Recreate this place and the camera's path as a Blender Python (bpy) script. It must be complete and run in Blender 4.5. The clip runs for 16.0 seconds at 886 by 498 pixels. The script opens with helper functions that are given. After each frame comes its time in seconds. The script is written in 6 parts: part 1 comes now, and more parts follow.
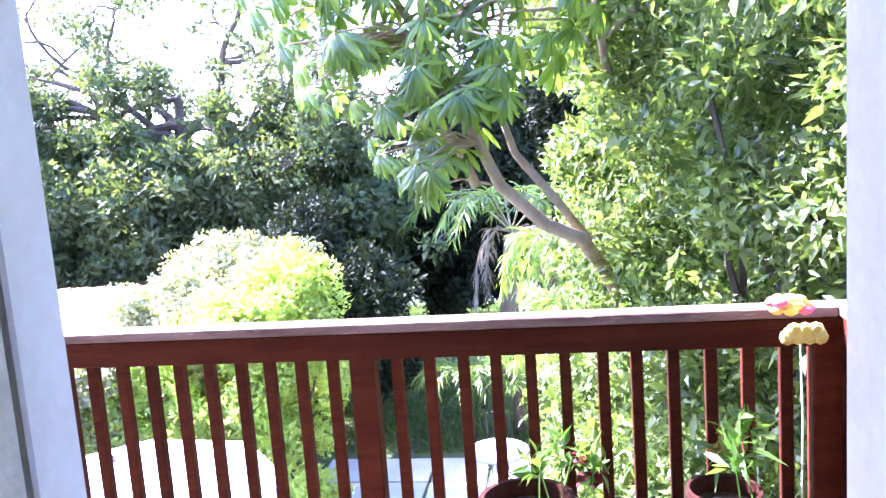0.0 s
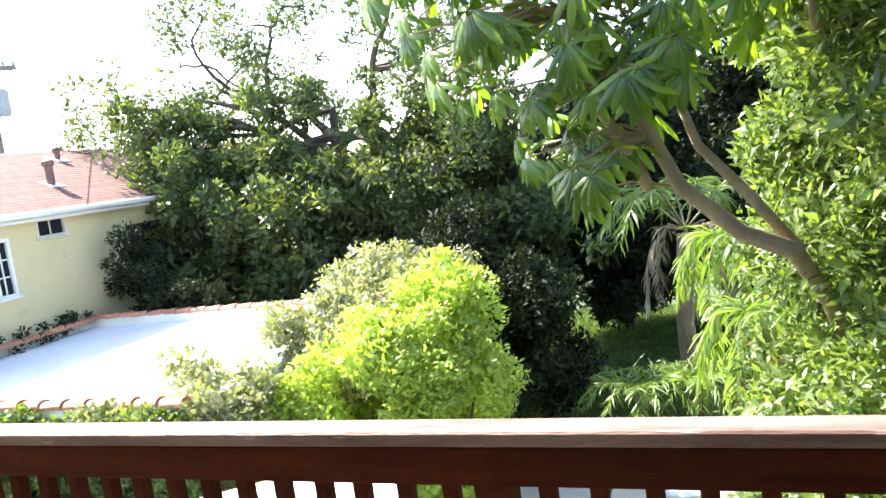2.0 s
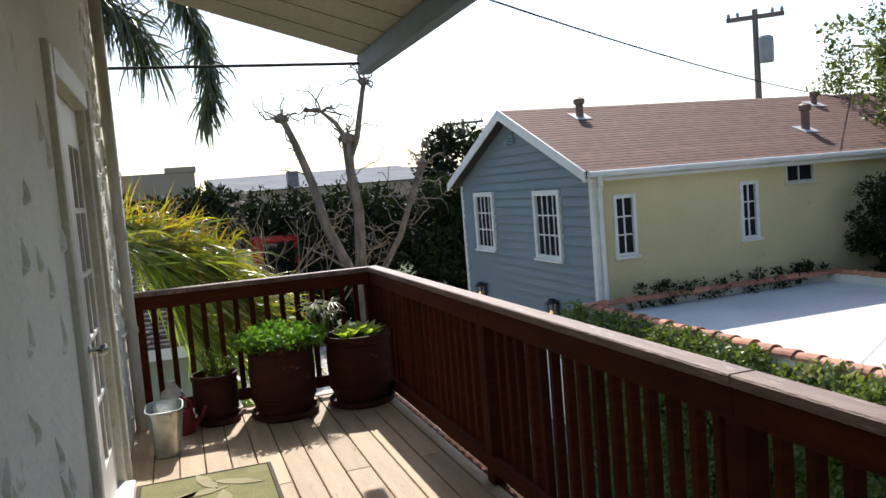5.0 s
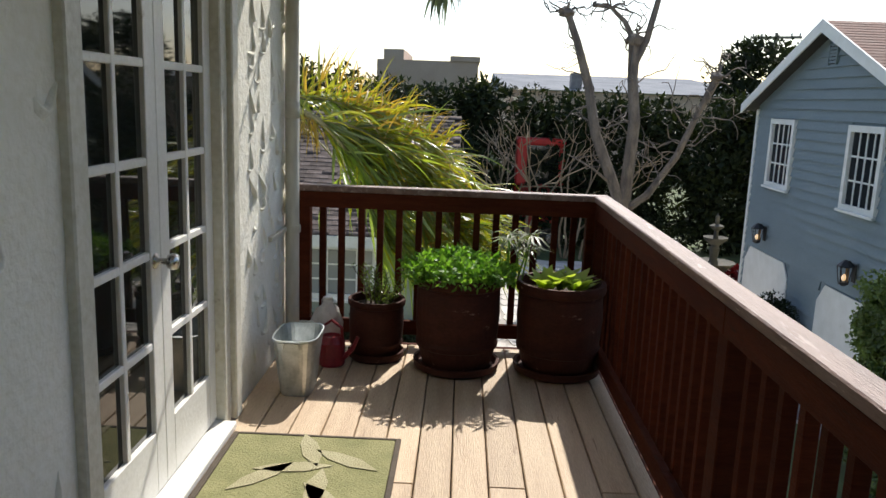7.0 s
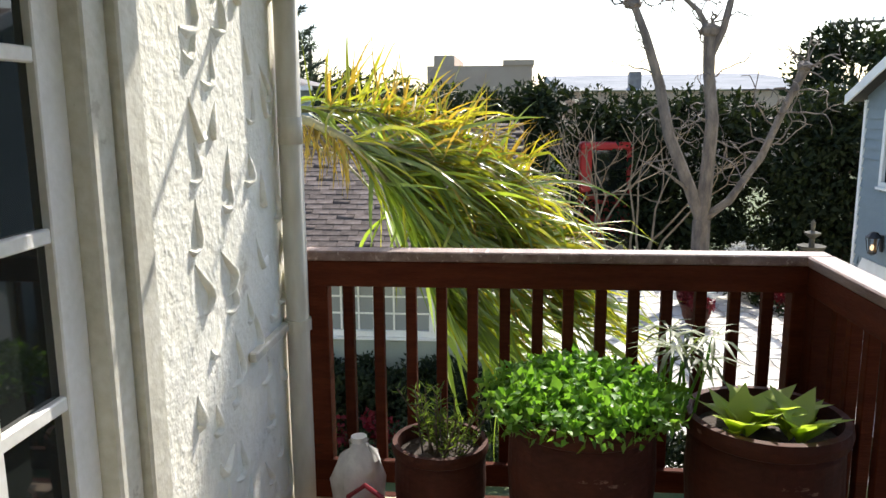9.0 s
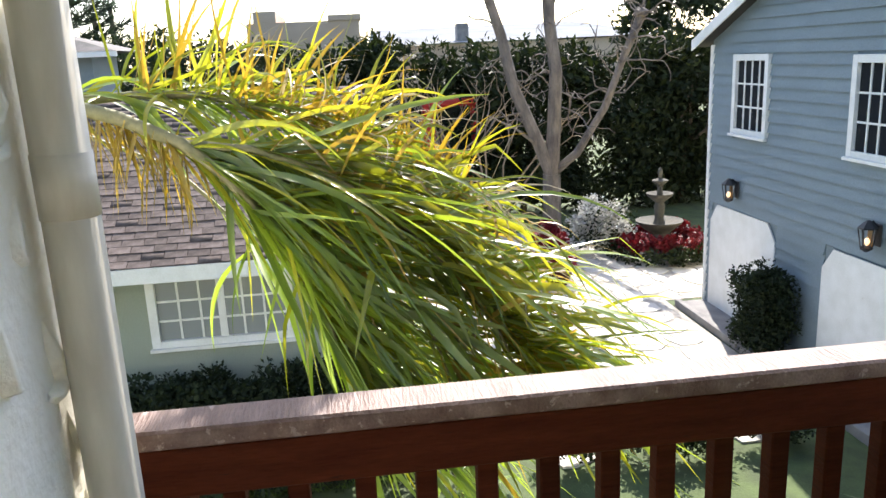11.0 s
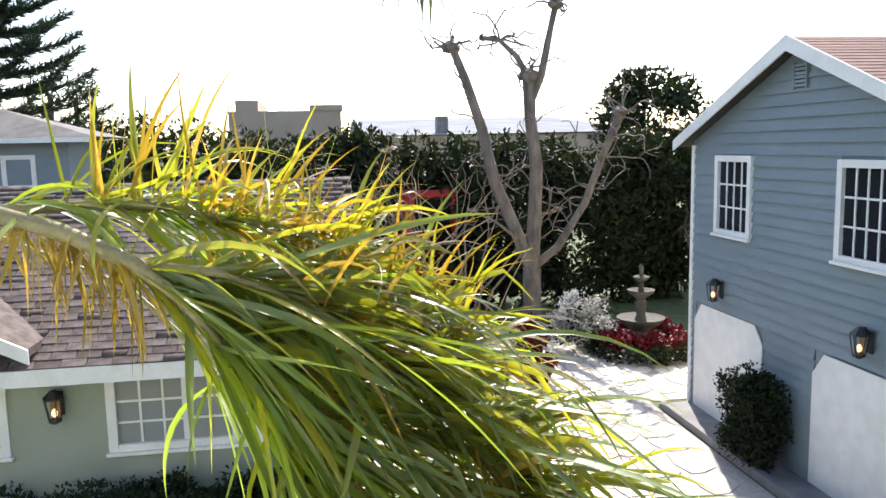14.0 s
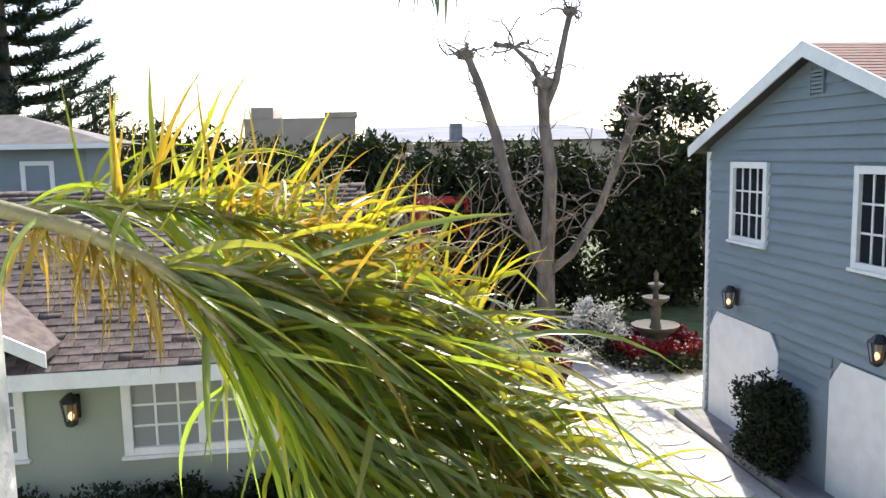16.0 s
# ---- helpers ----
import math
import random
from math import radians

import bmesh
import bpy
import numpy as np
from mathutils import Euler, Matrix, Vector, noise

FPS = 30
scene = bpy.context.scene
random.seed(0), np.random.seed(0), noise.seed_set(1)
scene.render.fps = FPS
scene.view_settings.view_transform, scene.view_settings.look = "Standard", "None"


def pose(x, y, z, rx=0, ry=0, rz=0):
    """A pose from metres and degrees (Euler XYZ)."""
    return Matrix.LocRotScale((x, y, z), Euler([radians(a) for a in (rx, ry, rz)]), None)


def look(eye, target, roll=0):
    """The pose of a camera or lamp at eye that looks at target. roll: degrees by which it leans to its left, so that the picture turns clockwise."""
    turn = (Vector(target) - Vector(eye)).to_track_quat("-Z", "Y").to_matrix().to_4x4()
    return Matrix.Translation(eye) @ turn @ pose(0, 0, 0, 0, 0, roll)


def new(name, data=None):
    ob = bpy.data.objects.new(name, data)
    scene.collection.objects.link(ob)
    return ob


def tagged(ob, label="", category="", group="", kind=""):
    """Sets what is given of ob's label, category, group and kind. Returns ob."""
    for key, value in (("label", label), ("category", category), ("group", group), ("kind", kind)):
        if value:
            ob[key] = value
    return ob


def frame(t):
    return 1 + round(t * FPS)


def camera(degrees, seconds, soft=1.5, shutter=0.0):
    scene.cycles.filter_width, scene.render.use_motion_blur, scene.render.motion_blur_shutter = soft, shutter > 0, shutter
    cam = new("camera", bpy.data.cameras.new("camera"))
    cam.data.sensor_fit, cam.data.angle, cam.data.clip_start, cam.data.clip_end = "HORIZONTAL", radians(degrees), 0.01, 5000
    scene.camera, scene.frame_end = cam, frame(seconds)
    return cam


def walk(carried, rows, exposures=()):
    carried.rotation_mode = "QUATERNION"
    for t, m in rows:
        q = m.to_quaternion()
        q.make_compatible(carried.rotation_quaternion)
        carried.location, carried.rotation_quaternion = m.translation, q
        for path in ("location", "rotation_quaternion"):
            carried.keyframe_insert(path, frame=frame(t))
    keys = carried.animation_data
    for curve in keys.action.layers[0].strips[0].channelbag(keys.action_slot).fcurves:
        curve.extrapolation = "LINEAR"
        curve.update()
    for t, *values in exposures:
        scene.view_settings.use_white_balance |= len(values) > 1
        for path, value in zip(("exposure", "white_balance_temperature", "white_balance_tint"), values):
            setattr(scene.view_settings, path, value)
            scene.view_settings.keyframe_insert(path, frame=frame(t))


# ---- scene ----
# camera and walk: seconds, place in metres, turn in degrees
cam = camera(59.50, 16.0)
ROWS = [
    (0, -0.020, -0.404, 1.542, 82.16, 4.12, 8.11),
    (0.5, -0.048, -0.115, 1.541, 81.89, 3.53, 8.41),
    (1, -0.074, 0.171, 1.555, 81.35, 4.91, 10.47),
    (1.5, -0.122, 0.403, 1.564, 83.51, 4.55, 10.99),
    (2, -0.165, 0.556, 1.560, 83.23, 7.79, 19.82),
    (2.5, -0.192, 0.665, 1.561, 83.76, 5.66, 31.13),
    (3, -0.209, 0.706, 1.565, 83.41, 5.26, 41.45),
    (3.5, -0.297, 0.690, 1.527, 85.08, 3.72, 53.19),
    (4, -0.429, 0.713, 1.521, 84.54, 3.92, 59.71),
    (4.5, -0.592, 0.720, 1.503, 85.14, 4.78, 63.80),
    (5, -0.744, 0.747, 1.514, 85.47, 4.62, 70.85),
    (5.2, -0.823, 0.809, 1.540, 85.85, 4.30, 72.38),
    (7.3, -2.380, 1.352, 1.452, 79.92, -2.35, 94.11),
    (7.5, -2.548, 1.335, 1.446, 81.13, -2.04, 95.29),
    (8, -3.014, 1.234, 1.481, 80.16, -0.86, 95.23),
    (8.2, -3.201, 1.222, 1.452, 79.75, 0.15, 95.79),
    (10.3, -4.898, 0.821, 1.502, 78.28, 1.01, 89.68),
    (10.5, -5.009, 0.780, 1.536, 78.25, 1.76, 84.86),
    (11, -5.367, 0.769, 1.525, 76.04, 2.60, 82.47),
    (11.2, -5.514, 0.792, 1.540, 77.68, 1.91, 84.40),
    (11.5, -5.663, 0.771, 1.565, 79.33, 0.94, 85.32),
    (12, -5.741, 0.784, 1.622, 81.63, 1.79, 85.12),
    (12.5, -5.763, 0.767, 1.609, 83.02, 0.32, 82.20),
    (13, -5.787, 0.740, 1.605, 82.48, 1.37, 81.23),
    (13.5, -5.783, 0.761, 1.593, 82.10, 1.36, 81.17),
    (14, -5.788, 0.752, 1.596, 82.43, 1.26, 80.90),
    (14.5, -5.788, 0.740, 1.587, 82.82, 0.97, 80.75),
    (15, -5.776, 0.733, 1.603, 83.15, 1.04, 80.78),
    (15.5, -5.768, 0.734, 1.590, 83.34, 1.47, 81.20),
    (16, -5.772, 0.747, 1.577, 82.98, 1.21, 81.94),
]
EXPOSURES = [(0, 3.7, 5200, 44), (0.4, 3.3, 5900, 30), (0.7, 3.0, 6100, 25), (1.0, 2.85, 6300, 22), (1.7, 2.6, 6400, 15), (2.5, 2.2, 6500, 12), (3.0, 1.95, 6500, 12), (3.5, 1.5, 6500, 11), (4.0, 0.7, 6500, 11),
             (5.2, 0.4, 6500, 12), (7.3, 0.5, 6500, 11), (8.2, 0.85, 6500, 11), (10.3, 1.35, 6500, 13), (11.0, 1.45, 6500, 13), (12.0, 1.65, 6500, 15), (12.5, 1.4, 6500, 15), (16.0, 1.2, 6500, 15)]
walk(cam, [(r[0], pose(*r[1:])) for r in ROWS], EXPOSURES)

# ---- world, sun, exposure ----
SUN_AZ = Vector((-0.955, 0.297, 0.0))
SUN_EL = radians(45)
sun_dir = SUN_AZ * math.cos(SUN_EL) + Vector((0, 0, math.sin(SUN_EL)))
world = bpy.data.worlds.new("world")
scene.world = world
world.use_nodes = True
wn = world.node_tree.nodes
sky = wn.new("ShaderNodeTexSky")
sky.sky_type = "NISHITA"
sky.sun_disc = False
sky.sun_elevation = SUN_EL
sky.sun_rotation = math.atan2(SUN_AZ.x, SUN_AZ.y)
sky.air_density, sky.dust_density, sky.ozone_density = 1.0, 1.2, 1.0
wn["Background"].inputs["Strength"].default_value = 0.15
world.node_tree.links.new(sky.outputs["Color"], wn["Background"].inputs["Color"])
sun = new("sun", bpy.data.lights.new("sun", "SUN"))
sun.data.energy, sun.data.angle, sun.data.color = 4.6, radians(0.55), (1.0, 0.95, 0.86)
sun.matrix_world = look(sun_dir * 60, (0, 0, 0))

# ---- materials ----


def material(name, base, second, rough=0.7, scale=6.0, stretch=(1, 1, 1), bump=0.2, fine=60.0, metal=0.0,
             spread=(0.35, 0.65), wear=None, wear_amount=0.0, per_object=0.0, spec=0.5):
    """Two-scale procedural surface: large blotches between two colours, fine grain in bump and roughness, optional worn patches."""
    m = bpy.data.materials.new(name)
    m.use_nodes = True
    nt = m.node_tree
    nd, ln = nt.nodes, nt.links.new
    b = nd["Principled BSDF"]
    tc = nd.new("ShaderNodeTexCoord")
    mp = nd.new("ShaderNodeMapping")
    mp.inputs["Scale"].default_value = stretch
    ln(tc.outputs["Object"], mp.inputs["Vector"])
    n1 = nd.new("ShaderNodeTexNoise")
    n1.inputs["Scale"].default_value, n1.inputs["Detail"].default_value = scale, 6
    ln(mp.outputs["Vector"], n1.inputs["Vector"])
    n2 = nd.new("ShaderNodeTexNoise")
    n2.inputs["Scale"].default_value, n2.inputs["Detail"].default_value = fine, 5
    ln(mp.outputs["Vector"], n2.inputs["Vector"])
    ramp = nd.new("ShaderNodeMapRange")
    ramp.inputs["From Min"].default_value, ramp.inputs["From Max"].default_value = spread
    ln(n1.outputs["Fac"], ramp.inputs["Value"])
    mix = nd.new("ShaderNodeMix")
    mix.data_type = "RGBA"
    mix.inputs["A"].default_value, mix.inputs["B"].default_value = (*base, 1), (*second, 1)
    ln(ramp.outputs["Result"], mix.inputs["Factor"])
    out = mix.outputs["Result"]
    g = nd.new("ShaderNodeMix")
    g.data_type, g.blend_type = "RGBA", "OVERLAY"
    g.inputs["Factor"].default_value = 0.35
    ln(out, g.inputs["A"])
    ln(n2.outputs["Fac"], g.inputs["B"])
    out = g.outputs["Result"]
    if wear:
        n3 = nd.new("ShaderNodeTexNoise")
        n3.inputs["Scale"].default_value, n3.inputs["Detail"].default_value = scale * 2.3, 9
        n3.inputs["Roughness"].default_value = 0.7
        ln(mp.outputs["Vector"], n3.inputs["Vector"])
        r3 = nd.new("ShaderNodeMapRange")
        r3.inputs["From Min"].default_value, r3.inputs["From Max"].default_value = 0.66 - 0.3 * wear_amount, 0.70 - 0.3 * wear_amount
        ln(n3.outputs["Fac"], r3.inputs["Value"])
        w = nd.new("ShaderNodeMix")
        w.data_type = "RGBA"
        w.inputs["B"].default_value = (*wear, 1)
        ln(r3.outputs["Result"], w.inputs["Factor"])
        ln(out, w.inputs["A"])
        out = w.outputs["Result"]
    if per_object:
        oi = nd.new("ShaderNodeObjectInfo")
        mr = nd.new("ShaderNodeMapRange")
        mr.inputs["To Min"].default_value, mr.inputs["To Max"].default_value = 1 - per_object, 1 + per_object
        ln(oi.outputs["Random"], mr.inputs["Value"])
        hs = nd.new("ShaderNodeHueSaturation")
        ln(mr.outputs["Result"], hs.inputs["Value"])
        ln(out, hs.inputs["Color"])
        out = hs.outputs["Color"]
    ln(out, b.inputs["Base Color"])
    rr = nd.new("ShaderNodeMapRange")
    rr.inputs["To Min"].default_value, rr.inputs["To Max"].default_value = max(rough - 0.12, 0.03), min(rough + 0.12, 1)
    ln(n1.outputs["Fac"], rr.inputs["Value"])
    ln(rr.outputs["Result"], b.inputs["Roughness"])
    b.inputs["Metallic"].default_value = metal
    b.inputs["Specular IOR Level"].default_value = spec
    bp = nd.new("ShaderNodeBump")
    bp.inputs["Strength"].default_value, bp.inputs["Distance"].default_value = bump, 0.01
    ln(n2.outputs["Fac"], bp.inputs["Height"])
    ln(bp.outputs["Normal"], b.inputs["Normal"])
    return m


def leaf_material(name, dark, light, translucent=0.4, gloss=0.45, glow=None, spec=0.5):
    """Leaves: colour varies leaf by leaf, light passes through them."""
    m = bpy.data.materials.new(name)
    m.use_nodes = True
    nt = m.node_tree
    nd, ln = nt.nodes, nt.links.new
    b = nd["Principled BSDF"]
    geo = nd.new("ShaderNodeNewGeometry")
    mix = nd.new("ShaderNodeMix")
    mix.data_type = "RGBA"
    mix.inputs["A"].default_value, mix.inputs["B"].default_value = (*dark, 1), (*light, 1)
    ln(geo.outputs["Random Per Island"], mix.inputs["Factor"])
    tc = nd.new("ShaderNodeTexCoord")
    nz = nd.new("ShaderNodeTexNoise")
    nz.inputs["Scale"].default_value = 1.3
    ln(tc.outputs["Object"], nz.inputs["Vector"])
    mr = nd.new("ShaderNodeMapRange")
    mr.inputs["From Min"].default_value, mr.inputs["From Max"].default_value = 0.3, 0.7
    mr.inputs["To Min"].default_value, mr.inputs["To Max"].default_value = 0.75, 1.25
    ln(nz.outputs["Fac"], mr.inputs["Value"])
    hs = nd.new("ShaderNodeHueSaturation")
    ln(mix.outputs["Result"], hs.inputs["Color"])
    ln(mr.outputs["Result"], hs.inputs["Value"])
    ln(hs.outputs["Color"], b.inputs["Base Color"])
    b.inputs["Roughness"].default_value = gloss
    b.inputs["Specular IOR Level"].default_value = spec
    tr = nd.new("ShaderNodeBsdfTranslucent")
    h2 = nd.new("ShaderNodeMix")
    h2.data_type, h2.blend_type = "RGBA", "MULTIPLY"
    h2.inputs["Factor"].default_value = 1.0
    h2.inputs["B"].default_value = (*(glow or (1.5, 1.6, 0.55)), 1)
    ln(hs.outputs["Color"], h2.inputs["A"])
    ln(h2.outputs["Result"], tr.inputs["Color"])
    ms = nd.new("ShaderNodeMixShader")
    ms.inputs["Fac"].default_value = translucent
    ln(b.outputs["BSDF"], ms.inputs[1])
    ln(tr.outputs["BSDF"], ms.inputs[2])
    ln(ms.outputs["Shader"], nd["Material Output"].inputs["Surface"])
    return m


def glass_material(name, tint=(0.02, 0.025, 0.03), rough=0.03, spec=0.5):
    """Window glass seen from outside in daylight: clear, mirror-like gloss."""
    m = bpy.data.materials.new(name)
    m.use_nodes = True
    b = m.node_tree.nodes["Principled BSDF"]
    b.inputs["Base Color"].default_value = (*tint, 1)
    b.inputs["Roughness"].default_value = rough
    b.inputs["IOR"].default_value = 1.5
    b.inputs["Specular IOR Level"].default_value = spec
    return m


M = {}
M["redwood"] = material("redwood_stain", (0.058, 0.013, 0.006), (0.09, 0.023, 0.01), 0.72, 3, (1, 1, 8), 0.35, 30, wear=(0.045, 0.018, 0.01), wear_amount=0.1, per_object=0.25, spec=0.08)
M["cap"] = material("weathered_cap", (0.13, 0.075, 0.06), (0.25, 0.175, 0.15), 0.55, 2.5, (1, 7, 7), 0.4, 26, wear=(0.36, 0.28, 0.25), wear_amount=0.25, per_object=0.12, spec=0.4)
M["deck"] = material("deck_boards", (0.4, 0.285, 0.18), (0.5, 0.38, 0.255), 0.6, 1.6, (1, 9, 9), 0.35, 22, wear=(0.24, 0.15, 0.09), wear_amount=0.12, per_object=0.16)
M["joist"] = material("dark_joist", (0.06, 0.035, 0.02), (0.1, 0.06, 0.04), 0.8)
M["stucco"] = material("cream_stucco", (0.76, 0.74, 0.64), (0.85, 0.83, 0.73), 0.85, 1.7, (1, 1, 1), 0.6, 38, wear=(0.6, 0.56, 0.46), wear_amount=0.1)
M["trim_white"] = material("painted_white_trim", (0.72, 0.71, 0.66), (0.8, 0.79, 0.75), 0.45, 4, (1, 1, 1), 0.15, 50, wear=(0.6, 0.57, 0.5), wear_amount=0.02)
M["trim_cream"] = material("painted_cream_trim", (0.56, 0.54, 0.45), (0.64, 0.62, 0.53), 0.5, 4, (1, 1, 1), 0.25, 40, wear=(0.42, 0.39, 0.31), wear_amount=0.12)
M["pipe"] = material("painted_downpipe", (0.56, 0.53, 0.44), (0.64, 0.61, 0.52), 0.5, 3, (1, 1, 0.25), 0.1, 30)
M["door_glass"] = glass_material("dark_door_glass", (0.015, 0.018, 0.016))
M["win_glass"] = glass_material("window_glass", (0.02, 0.022, 0.025), 0.08, 0.06)
M["pale_glass"] = glass_material("curtained_glass", (0.26, 0.27, 0.27), 0.15)
M["metal"] = material("brushed_nickel", (0.5, 0.48, 0.45), (0.6, 0.58, 0.55), 0.28, 8, metal=1.0, bump=0.05)
M["galv"] = material("galvanised_steel", (0.42, 0.45, 0.45), (0.6, 0.63, 0.63), 0.38, 14, metal=0.9, bump=0.08)
M["clapboard"] = material("bluegrey_clapboard", (0.18, 0.222, 0.24), (0.207, 0.252, 0.27), 0.7, 1.2, (1, 1, 3), 0.15, 40)
M["yellow"] = material("pale_yellow_stucco", (0.6, 0.52, 0.29), (0.66, 0.575, 0.34), 0.9, 0.8, (1, 1, 1), 0.4, 70, wear=(0.54, 0.47, 0.27), wear_amount=0.12)
M["sage"] = material("sage_stucco", (0.3, 0.33, 0.26), (0.34, 0.37, 0.3), 0.9, 0.8, (1, 1, 1), 0.4, 70)
M["shingle_red"] = material("redbrown_shingle", (0.13, 0.062, 0.045), (0.19, 0.095, 0.07), 0.85, 5, (1, 1, 1), 0.5, 60, per_object=0.14)
M["shingle_brown"] = material("greybrown_shingle", (0.085, 0.066, 0.057), (0.15, 0.122, 0.108), 0.9, 7, (1, 1, 1), 0.5, 60, per_object=0.28, spec=0.15)
M["flat_roof"] = material("white_roof_coating", (0.62, 0.62, 0.61), (0.72, 0.72, 0.71), 0.7, 0.7, (1, 1, 1), 0.2, 25, wear=(0.55, 0.54, 0.52), wear_amount=0.08)
M["terracotta"] = material("terracotta_tile", (0.42, 0.15, 0.075), (0.56, 0.27, 0.17), 0.75, 5, (1, 1, 1), 0.3, 40, per_object=0.25)
M["pot"] = material("clay_pot", (0.038, 0.011, 0.007), (0.066, 0.02, 0.012), 0.7, 5, (1, 1, 2), 0.25, 40, wear=(0.2, 0.12, 0.09), wear_amount=0.02, spec=0.2)
M["pot_bright"] = material("orange_clay_pot", (0.5, 0.16, 0.07), (0.6, 0.22, 0.1), 0.7, 5)
M["soil"] = material("dark_soil", (0.03, 0.02, 0.013), (0.05, 0.035, 0.025), 0.95, 20, bump=0.8)
M["awning"] = material("tan_awning_metal", (0.4, 0.33, 0.26), (0.47, 0.4, 0.32), 0.6, 2, (1, 1, 1), 0.1, 30)
M["beam"] = material("bluegrey_beam_paint", (0.14, 0.175, 0.21), (0.18, 0.22, 0.26), 0.5, 3, (4, 1, 1), 0.15, 30)
M["iron"] = material("black_iron", (0.012, 0.012, 0.013), (0.025, 0.024, 0.024), 0.5, 8)
M["wire"] = material("weathered_cable", (0.03, 0.03, 0.032), (0.06, 0.06, 0.06), 0.7)
M["bark"] = material("grey_bark", (0.2, 0.16, 0.125), (0.32, 0.265, 0.21), 0.9, 7, (1, 1, 0.35), 0.9, 30)
M["bark_limb"] = material("weathered_limb_bark", (0.11, 0.09, 0.075), (0.22, 0.18, 0.145), 0.9, 5, (1, 1, 0.35), 0.9, 30)
# stone colour darkened to hold the shade the fountain stands in
M["fountain_stone"] = material("shade_painted_fountain_stone", (0.05, 0.05, 0.043), (0.1, 0.095, 0.08), 0.9, 4, (1, 1, 1), 0.5, 30)
M["bark_dark"] = material("dark_bark", (0.06, 0.045, 0.03), (0.11, 0.085, 0.06), 0.9, 6, (1, 1, 0.4), 0.8, 30)
M["bark_tan"] = material("tan_bark", (0.23, 0.165, 0.1), (0.34, 0.26, 0.17), 0.85, 6, (1, 1, 0.4), 0.6, 30)
M["pole"] = material("pole_timber", (0.17, 0.15, 0.125), (0.24, 0.21, 0.18), 0.9, 4, (1, 1, 0.2), 0.4, 30)
M["transformer"] = material("grey_transformer", (0.3, 0.34, 0.35), (0.36, 0.4, 0.41), 0.5, 3)
M["grass"] = material("lawn_soil", (0.05, 0.07, 0.025), (0.085, 0.12, 0.04), 0.95, 2.2, bump=0.8, fine=45)
M["concrete"] = material("pale_paving", (0.5, 0.47, 0.42), (0.6, 0.57, 0.51), 0.85, 1.5, (1, 1, 1), 0.4, 40, per_object=0.12)
M["gravel"] = material("grout_sand", (0.34, 0.31, 0.27), (0.42, 0.39, 0.34), 0.95, 10)
M["kerb"] = material("grey_kerb", (0.16, 0.15, 0.15), (0.23, 0.22, 0.21), 0.85, 3)
M["tan_wall"] = material("tan_stucco_far", (0.42, 0.31, 0.24), (0.48, 0.37, 0.29), 0.9, 0.5)
M["far_roof"] = material("pale_metal_roof", (0.24, 0.25, 0.265), (0.3, 0.31, 0.32), 0.95, 0.4, (1, 1, 1), 0.1, 10, spec=0.0)
M["white_cloth"] = material("white_canvas", (0.74, 0.74, 0.73), (0.8, 0.8, 0.79), 0.8, 3, bump=0.1)
M["red_plastic"] = material("red_plastic", (0.2, 0.012, 0.02), (0.26, 0.018, 0.028), 0.35, 5, bump=0.05)
M["red_paint"] = material("red_vehicle_paint", (0.42, 0.02, 0.02), (0.5, 0.03, 0.025), 0.35, 3, bump=0.02)
M["clear_bag"] = material("crumpled_pale_plastic", (0.6, 0.58, 0.56), (0.75, 0.73, 0.71), 0.25, 9, bump=0.6, fine=25)
M["mat_green"] = material("olive_doormat", (0.2, 0.2, 0.08), (0.27, 0.26, 0.12), 0.95, 6, bump=0.7, fine=120)
M["mat_leaf"] = material("pale_mat_pattern", (0.34, 0.31, 0.18), (0.4, 0.37, 0.23), 0.95, 6, bump=0.7, fine=120)
M["mat_edge"] = material("dark_mat_edge", (0.06, 0.045, 0.03), (0.09, 0.07, 0.05), 0.9)
M["lamp_glass"] = glass_material("amber_lantern_glass", (0.2, 0.12, 0.05), 0.2)
M["petal_yellow"] = material("yellow_petals", (0.75, 0.5, 0.06), (0.8, 0.6, 0.15), 0.7, 20)
M["petal_pink"] = material("pink_petals", (0.62, 0.06, 0.2), (0.72, 0.16, 0.3), 0.7, 20)
M["interior"] = material("plain_room_paint", (0.42, 0.4, 0.37), (0.47, 0.45, 0.41), 0.8, 1)
M["stone"] = material("fountain_stone", (0.1, 0.08, 0.065), (0.17, 0.14, 0.115), 0.9, 5, bump=0.5)
# near-black board; besides boards and trim it is painted shade behind openings
M["dark_board"] = material("dark_board_painted_shade", (0.02, 0.02, 0.018), (0.035, 0.034, 0.03), 0.9)
M["white_vent"] = material("galvanised_flashing", (0.5, 0.5, 0.5), (0.62, 0.62, 0.62), 0.5, 6)
M["vent_pipe"] = material("brown_vent_pipe", (0.16, 0.09, 0.07), (0.22, 0.13, 0.1), 0.6, 6)

M["bulb"] = bpy.data.materials.new("lit_bulb")
M["bulb"].use_nodes = True
M["bulb"].node_tree.nodes["Principled BSDF"].inputs["Emission Color"].default_value = (1.0, 0.62, 0.25, 1)
M["bulb"].node_tree.nodes["Principled BSDF"].inputs["Emission Strength"].default_value = 0.6

